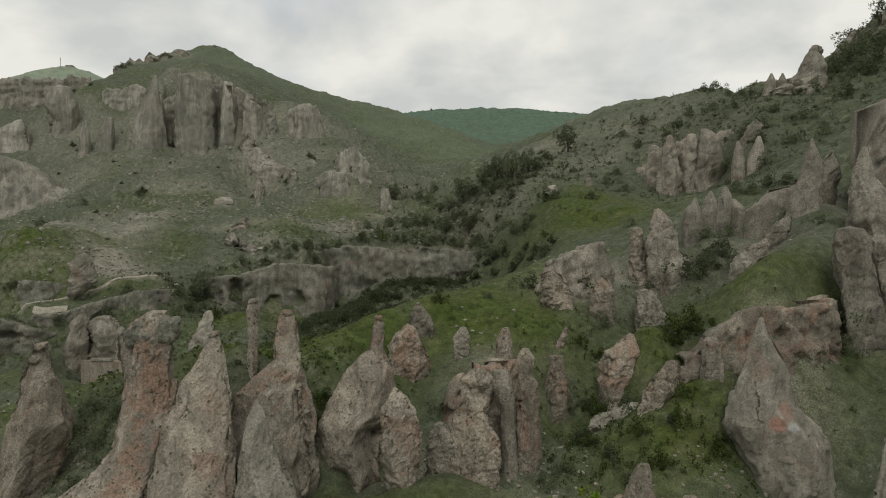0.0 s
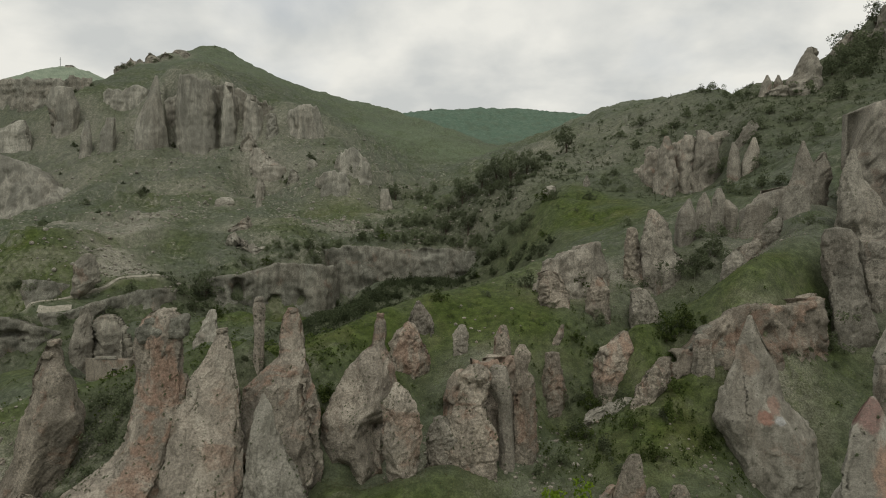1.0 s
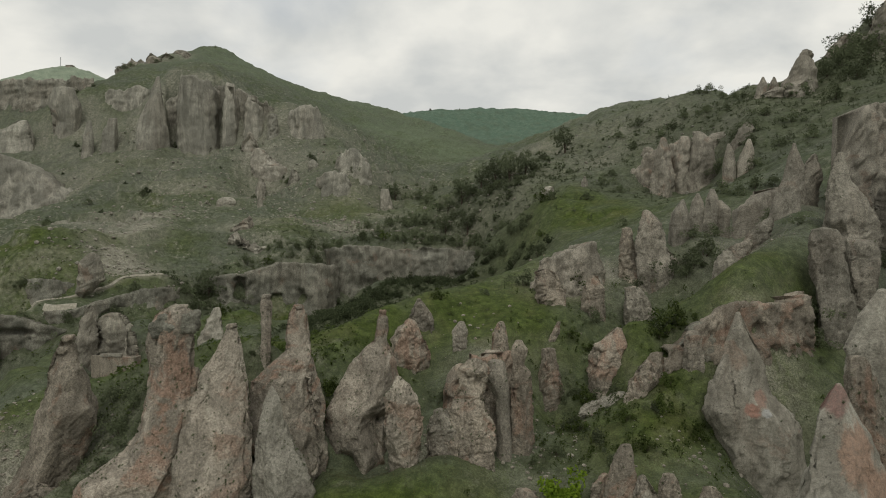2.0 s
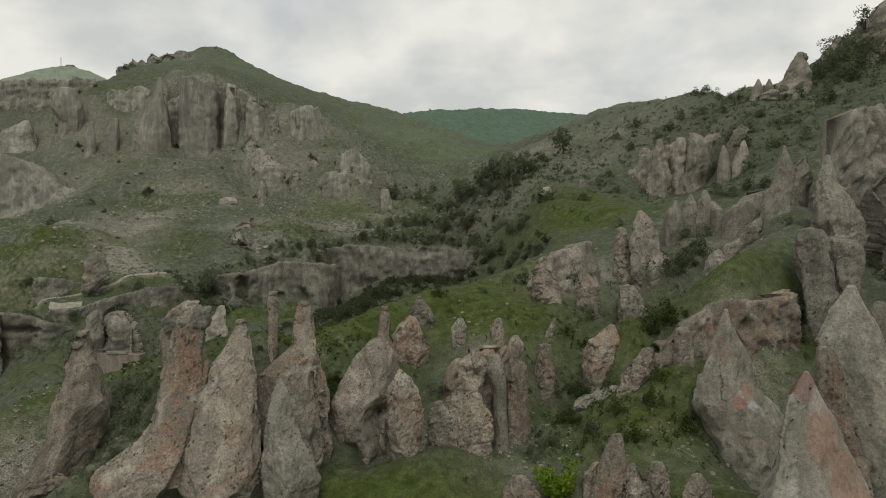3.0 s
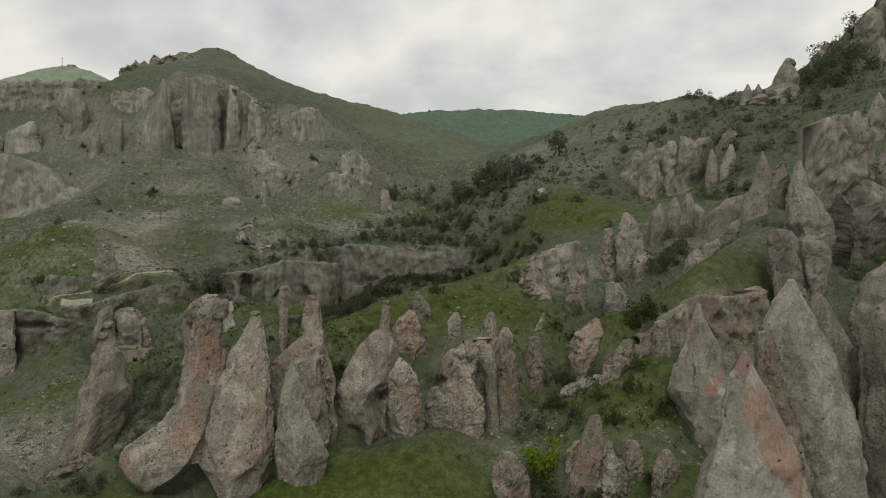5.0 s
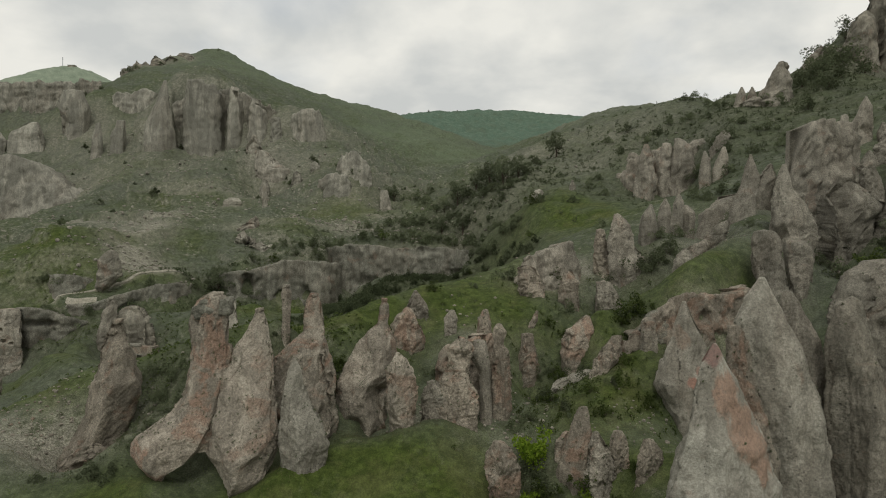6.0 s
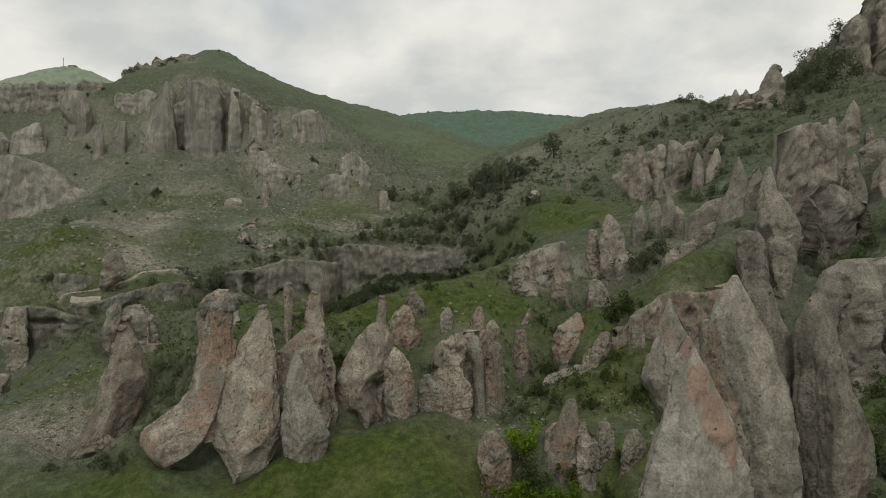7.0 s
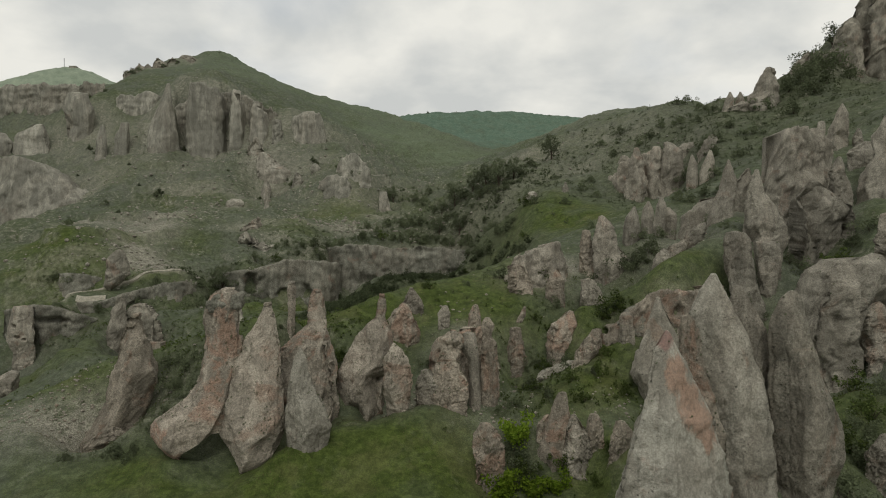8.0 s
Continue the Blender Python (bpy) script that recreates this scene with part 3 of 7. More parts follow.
stand('mass', -79.4, 274.0, [(57.0, 0.0, 4.8), (61.6, 1.3, 6.6), (66.6, -2.0, 5.3), (71.2, -4.4, 2.2)], 0.35, 'pale')
stand('low', -80.3, 266.0, [(49.6, 0.0, 2.0), (52.8, 0.6, 2.3), (56.2, 0.2, 1.4)], 0.50, 'pale')
stand('cliff', -81.8, 290.0, [(77.3, 0.0, 2.4), (84.8, 0.3, 2.7), (90.1, -0.1, 2.3)], 0.60, 'cliff')
stand('cliff', -22.8, 246.0, [(39.0, 0.0, 2.3), (44.7, -0.2, 2.5), (50.4, -0.4, 1.4)], 0.80, 'cliff')
stand('cone', -192.6, 312.0, [(84.5, 0.0, 1.8), (89.7, 0.3, 4.6), (94.3, -2.1, 7.4), (100.4, -2.5, 7.9), (108.0, -2.2, 5.1)], 0.50, 'cliff')
stand('cone', -215.0, 305.0, [(74.8, 0.0, 9.2), (83.8, 0.8, 7.5), (89.8, 3.8, 3.0)], 0.50, 'cliff')
stand('cone', -175.3, 296.0, [(70.9, 0.0, 1.9), (79.6, 1.9, 2.9), (87.8, 2.4, 1.0)], 0.60, 'cliff')
stand('cone', -165.1, 296.0, [(75.0, 0.0, 1.6), (81.2, 2.3, 3.4), (89.0, 3.8, 1.9)], 0.60, 'cliff')
stand('cone', -229.3, 300.0, [(73.4, 0.0, 6.7), (79.9, 0.0, 6.7), (84.3, -0.7, 4.5)], 0.60, 'cliff')
stand('low', -69.2, 228.0, [(43.6, 0.0, 1.1), (46.8, -0.2, 1.1), (51.0, 0.0, 0.6)], 0.60, 'pale')
stand('low', -81.9, 228.0, [(42.8, 0.0, 3.4), (44.0, 0.2, 4.0), (45.7, 0.6, 2.3)], 0.50, 'pale')
stand('low', -55.1, 222.0, [(37.5, 0.0, 1.2), (38.5, -0.7, 2.0), (39.6, -1.1, 0.9)], 0.50, 'pale')
stand('crag', -219.5, 432.0, [(149.8, 0.0, 4.6), (155.3, 0.0, 3.4), (158.5, -1.3, 0.8)], 0.60, 'dark')
stand('crag', -207.7, 440.0, [(155.2, 0.0, 7.1), (160.5, -0.4, 5.5), (164.5, -3.0, 1.2)], 0.60, 'dark')
stand('tall', 101.3, 175.0, [(71.9, 0.0, 2.3), (75.6, 2.9, 4.3), (78.3, 5.0, 4.6), (81.9, 5.1, 3.0), (85.5, 5.2, 1.4)], 0.70, 'ash')
stand('dome', 96.4, 174.0, [(70.1, 0.0, 2.5), (72.6, 0.1, 3.2), (74.2, 0.7, 1.8)], 0.70, 'ash')
stand('cone', 94.2, 177.0, [(71.4, 0.0, 1.8), (75.4, 0.7, 1.5), (78.1, 0.7, 0.3)], 0.80, 'grey')
stand('cone', 98.9, 178.0, [(72.5, 0.0, 1.7), (75.7, -0.1, 1.4), (78.4, -0.2, 0.3)], 0.80, 'grey')
stand('crag', 124.6, 191.0, [(86.2, 0.0, 2.9), (91.1, 2.3, 3.5), (94.0, 3.8, 2.4), (95.6, 3.8, 0.4)], 0.70, 'grey')
stand('crag', 133.0, 192.0, [(88.5, 0.0, 3.9), (93.4, 0.4, 3.4), (95.9, -0.6, 1.5)], 0.80, 'dark')
stand('tall', 57.8, 160.0, [(41.1, 0.0, 2.4), (45.5, 0.9, 3.3), (49.9, 1.4, 2.7), (54.1, 1.5, 1.9), (57.3, 1.5, 0.7)], 0.80, 'grey')
stand('tall', 66.8, 164.0, [(42.6, 0.0, 3.0), (50.4, -0.4, 3.1), (55.7, -0.2, 2.3), (58.3, -0.3, 1.1)], 0.80, 'grey')
stand('tall', 70.6, 162.0, [(43.0, 0.0, 4.1), (50.2, 0.1, 3.3), (56.9, -0.4, 2.6), (59.3, -1.3, 1.1)], 0.80, 'grey')
stand('cone', 67.6, 140.0, [(43.6, 0.0, 1.6), (46.8, -0.0, 1.6), (50.0, 0.1, 1.2), (52.6, -0.1, 0.3)], 0.80, 'grey')
stand('cone', 70.4, 140.0, [(45.9, 0.0, 1.0), (48.1, 0.6, 1.6), (51.3, 1.7, 1.4), (53.7, 1.9, 0.4)], 0.80, 'grey')
stand('low', 79.0, 172.0, [(57.8, 0.0, 3.0), (59.4, 0.9, 4.0), (60.8, 1.4, 2.4)], 0.40, 'ash')
stand('low', 77.4, 156.0, [(55.2, 0.0, 1.6), (58.7, 2.4, 2.6), (60.7, 2.5, 0.9)], 0.50, 'ash')
stand('low', 59.8, 172.0, [(52.2, 0.0, 1.9), (54.6, -0.3, 2.2), (56.5, -0.4, 1.2)], 0.60, 'grey')
stand('low', 39.6, 166.0, [(44.2, 0.0, 1.2), (46.1, -0.0, 0.9), (47.6, -0.0, 0.3)], 0.70, 'ash')
stand('low', 27.5, 155.0, [(41.4, 0.0, 1.4), (42.6, 0.2, 1.9), (43.7, 0.5, 1.0)], 0.60, 'pale')
stand('crag', -214.9, 436.0, [(151.7, 0.0, 4.8), (156.5, -0.4, 3.6), (158.9, -1.2, 1.2)], 0.60, 'dark')
stand('crag', -200.8, 445.0, [(159.1, 0.0, 5.4), (164.0, -0.4, 4.1), (166.5, -1.2, 1.6)], 0.60, 'dark')
stand('crag', -194.2, 455.0, [(164.5, 0.0, 7.0), (169.1, -0.4, 6.5), (171.2, -1.0, 3.0)], 0.50, 'dark')
stand('crag', -226.1, 426.0, [(144.2, 0.0, 4.3), (148.9, 0.0, 3.6), (151.2, -0.1, 1.4)], 0.60, 'dark')
stand('crag', -224.3, 430.0, [(146.8, 0.0, 2.8), (151.6, 0.0, 2.8), (153.9, -0.1, 1.4)], 0.60, 'cliff')
stand('cliff', -81.1, 325.0, [(93.2, 0.0, 4.8), (99.8, -0.3, 5.1), (103.4, -1.2, 3.0)], 0.40, 'cliff')
stand('cliff', -95.5, 322.0, [(87.3, 0.0, 3.3), (93.8, 0.3, 3.6), (98.0, -0.1, 2.2)], 0.40, 'cliff')
stand('crag', -57.2, 270.0, [(60.1, 0.0, 2.8), (63.1, -0.2, 3.0), (65.6, -0.7, 1.0)], 0.40, 'cliff')
stand('crag', -64.7, 262.0, [(54.9, 0.0, 2.2), (57.3, 0.3, 2.4), (60.2, -0.2, 1.0)], 0.50, 'cliff')
stand('tall', 158.1, 198.0, [(86.2, 0.0, 11.1), (96.3, 0.0, 10.9), (111.4, 0.6, 10.1), (116.4, 1.1, 9.5), (128.4, 4.3, 6.1)], 0.80, 'dark')
stand('tall', 145.4, 193.0, [(86.9, 0.0, 4.2), (96.7, -1.0, 4.9), (104.9, -1.1, 3.0), (108.1, -0.7, 1.0)], 0.80, 'dark')
stand('tall', 160.5, 191.0, [(84.5, 0.0, 11.3), (98.1, 0.2, 10.8), (109.8, 0.8, 10.0), (125.3, 2.7, 7.8)], 0.80, 'dark')
stand('low', -39.3, 52.0, [(3.9, 0.0, 2.2), (4.8, 0.5, 3.2), (6.5, 1.5, 2.8), (8.0, 1.5, 0.8)], 0.80, 'warm')
stand('crag', -14.4, 50.6, [(6.7, 0.0, 2.5), (8.4, -0.3, 3.9), (11.7, -0.2, 3.9), (15.0, 0.2, 3.2), (17.9, 0.5, 2.2)], 0.50, 'beige')
stand('span', -23.0, 46.3, [(8.9, 0.0, 1.0), (10.0, 0.4, 1.9), (13.0, 1.0, 2.1), (16.2, 1.6, 1.6), (19.3, 2.0, 0.8)], 0.70, 'warm')
stand('cliff', 25.2, 57.0, [(18.8, 0.0, 0.9), (19.8, -0.0, 0.8), (20.4, -0.0, 0.8), (20.8, -0.0, 0.5)], 0.90, 'grey')


# cliffs that run on: rows of (x, y, foot, top) from end to end, with their caves (x, z, half width, half height, depth)
CLIFFS = [
    ("pitted grey cliff of a natural bridge with dark cave mouths", [(-70, 171, 11, 18.5), (-66, 168, 10, 19.5), (-60.4, 164, 10, 20.2), (-54, 166, 11.5, 21), (-47.9, 171.5, 11, 23), (-43.6, 172.5, 11, 23.3), (-38.9, 171, 7, 23.2), (-34.8, 170.5, 4, 22.9), (-32.6, 174, 5, 22.2), (-32.4, 184, 9, 22)], 8, -0.3, 1.0, "bluff", [(-56, 16.4, 1.5, 2.8, 4.5), (-47.5, 13, 1.4, 1.3, 3.0), (-40.5, 13.4, 1.6, 1.8, 3.0)]),
    ("long undercut cliff of pale tuff round the gorge", [(-42, 200, 10, 27), (-34.7, 191, 11, 27.3), (-25.7, 190.5, 12, 28.1), (-19.7, 189, 12.2, 27.5), (-13.8, 189.5, 13.5, 27.1), (-5.8, 186.5, 14.5, 27), (4, 184.5, 16, 27), (9.1, 183, 17, 26.5), (15, 186, 19, 25)], 9, 0.5, 1.2, "bluff", [(-7.5, 26.2, 5.5, 1.5, 2.5), (-24, 15.5, 6, 1.6, 1.6), (6, 18.5, 5, 1.5, 1.6)]),
    ("grey rock wall under the grassy path ledge", [(-94.5, 137, 9.5, 13), (-90, 135, 8.5, 13.4), (-85, 136.5, 8, 13.6), (-81.5, 141, 8, 15.2), (-78, 146, 8.6, 16.6), (-74, 149.5, 8.6, 17.6), (-71, 152, 9, 17.8), (-68.6, 155.5, 10, 17.4), (-67.5, 161, 12, 16.5)], 4, 0.8, 1.0, "bluff", [(-79.5, 11, 1.8, 1.8, 2.2), (-70, 12.5, 0.9, 0.9, 1.6)]),
    ("rounded dark bluff beside the path", [(-110, 154, 12, 18.5), (-106, 148.5, 12.5, 19.8), (-100, 146, 12.5, 20.3), (-95, 146.5, 13, 19.8), (-91.5, 150, 14, 18.5)], 6, 1.2, 1.0, "bluff", []),
    ("low overhanging bluff with a dark undercut", [(-107, 133, 3, 11.4), (-102, 130, 4, 12.8), (-97, 129, 5, 13.6), (-92, 129.5, 6, 12.8), (-88, 131, 7, 11), (-85.5, 134, 8, 9.5)], 6, -0.4, 1.0, "bluff", [(-93.5, 9.6, 3.4, 0.8, 2.6), (-91, 7.9, 0.5, 0.6, 1.6)]),
    ("blocky cliff face on the mountain's shoulder", [(-77, 299, 80, 90), (-72.5, 293, 78, 92.5), (-69.5, 291, 77.5, 93.5), (-64, 290.5, 77.5, 95), (-58.5, 291, 77.5, 94.5), (-57, 292, 78, 81)], 8, 0.8, 1.7, "cliff", []),
    ("dark broken cliff along the mountain's rim", [(-275, 342, 95, 116), (-262, 336, 95, 117), (-248, 333, 95, 117.5), (-236, 332, 97, 118), (-224, 331, 100, 117.5), (-214, 333, 103, 118), (-205, 336, 106, 119), (-196, 341, 111, 120)], 12, 2.5, 3.0, "crumbled", []),
    ("pale eroded patch of cliff high on the slope", [(-187, 331, 102, 108.5), (-180, 326.5, 100, 111), (-174, 325.5, 101, 109.5), (-167, 323.5, 99.5, 111), (-160, 321.5, 100, 112), (-156, 325, 103, 109)], 8, 1.5, 1.8, "cliff", []),
    ("wide pale eroded scarp low on the mountainside", [(-236, 272, 38, 69), (-222, 263, 35, 69), (-208.6, 261.5, 34.5, 68), (-196.6, 259.5, 34.5, 66), (-186, 258.5, 36.5, 63), (-177, 258.5, 39.5, 59.6), (-170, 259.5, 43.5, 56.3), (-164, 261, 47, 53), (-160, 261.8, 49, 49.8)], 12, 9.0, 2.4, "cliff", []),
    ("furrowed rock ribs above the gorge", [(-44.5, 253, 56.5, 63), (-41.2, 247.5, 56, 66), (-38, 248, 55.5, 67.2), (-34.7, 247.5, 54.5, 66.5), (-31.6, 247, 53.5, 63.3), (-29.5, 251, 53.5, 60)], 5, 0.8, 1.5, "cliff", []),
    ("furrowed rock ribs above the gorge", [(-51, 245, 48.5, 54), (-47.9, 240, 47.5, 56.3), (-44.9, 240.5, 47.5, 57.7), (-41.5, 240, 47, 57.3), (-38.2, 239, 47, 55), (-36, 243, 47.5, 52)], 5, 0.8, 1.5, "cliff", []),
    ("broad pale cliff with a jagged crest on the hillside", [(54.6, 82, 33, 34), (55.4, 81.3, 32.5, 39.5), (56.4, 80.8, 32, 44.5), (58.6, 80.2, 32, 48.8), (61, 81, 32, 49), (64, 82, 32, 49.6), (67, 83.5, 33, 48.8), (70, 86, 34, 48), (73, 91, 37, 40)], 5, 1.6, 1.9, "ash", []),
    ("craggy rock band edging the grassy slope", [(24.2, 58.8, 18.6, 19), (25.6, 58.2, 18.8, 20.6), (28.9, 58.5, 19.6, 22.3), (32.3, 59.1, 20.8, 23), (34, 59.5, 20.5, 23.4), (35.8, 60, 20, 23.2), (37.3, 60.4, 19.2, 23), (38.8, 61.2, 18.6, 23.6), (41, 64, 18.6, 22.5)], 2.5, 0.9, 0.9, "bluff", []),
    ("reddish broken rock ledge across the grassy slope", [(22.0, 60, 16, 16.8), (23.0, 58, 15.5, 18.3), (25.0, 58.3, 15.8, 19.3), (27.1, 58.2, 16.5, 22.3), (29.8, 57.5, 16.5, 23.5), (32.6, 57.3, 16, 23.7), (35.4, 57.8, 17, 23.4), (38.2, 59, 18, 24.3), (39.2, 63, 21, 24)], 3.5, 0.4, 1.0, "warm", [(32.0, 20.8, 0.6, 0.9, 1.0)]),
    ("jointed grey crag behind tall rock pinnacles", [(52, 172, 46, 47), (55.5, 164.5, 43, 53), (60, 163, 42.5, 55.5), (64, 164, 43, 57), (68, 164, 43.5, 58), (72, 163, 44, 58), (75, 165, 46, 55), (77, 172, 50, 51)], 5, 1.5, 2.0, "grey", []),
    ("low smooth pale ridge between rock cones", [(44, 89, 29.8, 30.4), (45.5, 88.5, 29.6, 34.8), (47.7, 88.4, 30, 35.6), (50.1, 88.7, 31, 36.7), (53.9, 90, 34, 38.5), (56.5, 93.5, 36, 38)], 4, 1.8, 0.6, "ash", []),
    ("clustered rusty rock face below the grassy saddle", [(-0.8, 53.8, 11.8, 13), (0.2, 53.2, 11, 17.6), (2.5, 52.3, 10.6, 18.6), (5, 52.6, 10.5, 18.6), (7, 53, 10.3, 19), (8.3, 54.5, 10.8, 18.2), (8.8, 58, 13, 17)], 4.0, 1.4, 0.9, "warm", []),
    ("grass-topped grey outcrop of jointed rock", [(11.8, 77.6, 23.2, 23.9), (13.2, 76.9, 22.8, 27.3), (15.1, 77.1, 22, 27.8), (17, 77.4, 22, 28.5), (18.9, 77.7, 22, 29), (20.8, 78.1, 22, 29.9), (22.8, 80.8, 24, 25)], 4.5, 0.8, 1.0, "grey", []),
]
# buttresses that stand out of the mountain
BUTTRESSES = [
    ("crumbled dark cliff behind the tall rock columns", [(-145, 309, 82, 92), (-140, 307, 80, 99), (-134, 307, 79, 104), (-128, 307, 78, 107), (-120, 305, 78, 108), (-112, 305, 78, 107), (-104, 304, 77, 105), (-96, 302, 78, 101), (-88, 303, 80, 98), (-80, 306, 84, 95)], 14, 1.0, 2.2, "crumbled", []),
    ("broad furrowed rock buttress with a flat top", [(-130.5, 306, 76, 107), (-129.6, 297, 74, 107.5), (-128, 292.5, 72.5, 108), (-124, 290.5, 71.8, 108.6), (-118, 290.5, 72, 108.2), (-113, 291.5, 72.5, 106.5), (-110.8, 295, 73, 104), (-110.3, 306, 76, 103)], 8, 2.2, 1.5, "cliff", []),
    ("narrow furrowed rock buttress beside a dark cleft", [(-108.8, 305, 76, 104), (-108, 296, 73.5, 105), (-106, 292.5, 72.8, 105.5), (-103, 292.5, 73, 103), (-101, 295, 73.5, 100), (-100.3, 304, 77, 99)], 3.4, 2.0, 1.2, "cliff", []),
    ("crumbling rock buttress with a ragged top", [(-99, 304, 77, 100), (-98, 297.5, 75, 101), (-95, 295, 75, 99.5), (-91, 296, 76, 98), (-88.5, 299, 77, 96), (-88, 305, 80, 95)], 4.4, 2.4, 1.3, "cliff", []),
]


# ---- noise and the lie of the land ----
def cells(ix, iy, iz, seed):
    h = ix.astype(np.int64) * 374761393 + iy.astype(np.int64) * 668265263 + iz.astype(np.int64) * 2147483647 + seed * 974634777
    h = (h ^ (h >> 13)) * 1274126177 & 0x7FFFFFFF
    h = (h ^ (h >> 15)) * 461845907 & 0x7FFFFFFF
    return ((h ^ (h >> 12)) & 0xFFFFF) / 524287.5 - 1.0


def grain(p, seed=0):
    """Smooth noise from -1 to 1 at the points p (n, 3)."""
    i = np.floor(p)
    q = p - i
    q = q * q * q * (q * (q * 6 - 15) + 10)
    i = i.astype(np.int64)
    out = 0
    for a in (0, 1):
        wa = q[:, 0] if a else 1 - q[:, 0]
        for b in (0, 1):
            wb = q[:, 1] if b else 1 - q[:, 1]
            for c in (0, 1):
                wc = q[:, 2] if c else 1 - q[:, 2]
                out = out + wa * wb * wc * cells(i[:, 0] + a, i[:, 1] + b, i[:, 2] + c, seed)
    return out


def rough(p, octaves=4, seed=0, gain=0.5):
    out, amp = 0, 1.0
    for k in range(octaves):
        out = out + amp * grain(p * 2.03 ** k + 17.3 * k, seed + k)
        amp *= gain
    return out


def pitted(p, seed=0):
    """Distance to the nearest of scattered points: rounded scallops with sharp ridges between."""
    i = np.floor(p).astype(np.int64)
    best = np.full(len(p), 9.0)
    for a in (-1, 0, 1):
        for b in (-1, 0, 1):
            for c in (-1, 0, 1):
                j = i + [a, b, c]
                d = 0
                for k in range(3):
                    d = d + (j[:, k] + 0.5 + 0.45 * cells(j[:, 0], j[:, 1], j[:, 2], seed + 3 * k) - p[:, k]) ** 2
                best = np.minimum(best, d)
    return np.sqrt(best)


CENTRE = (0.0, -20.0)
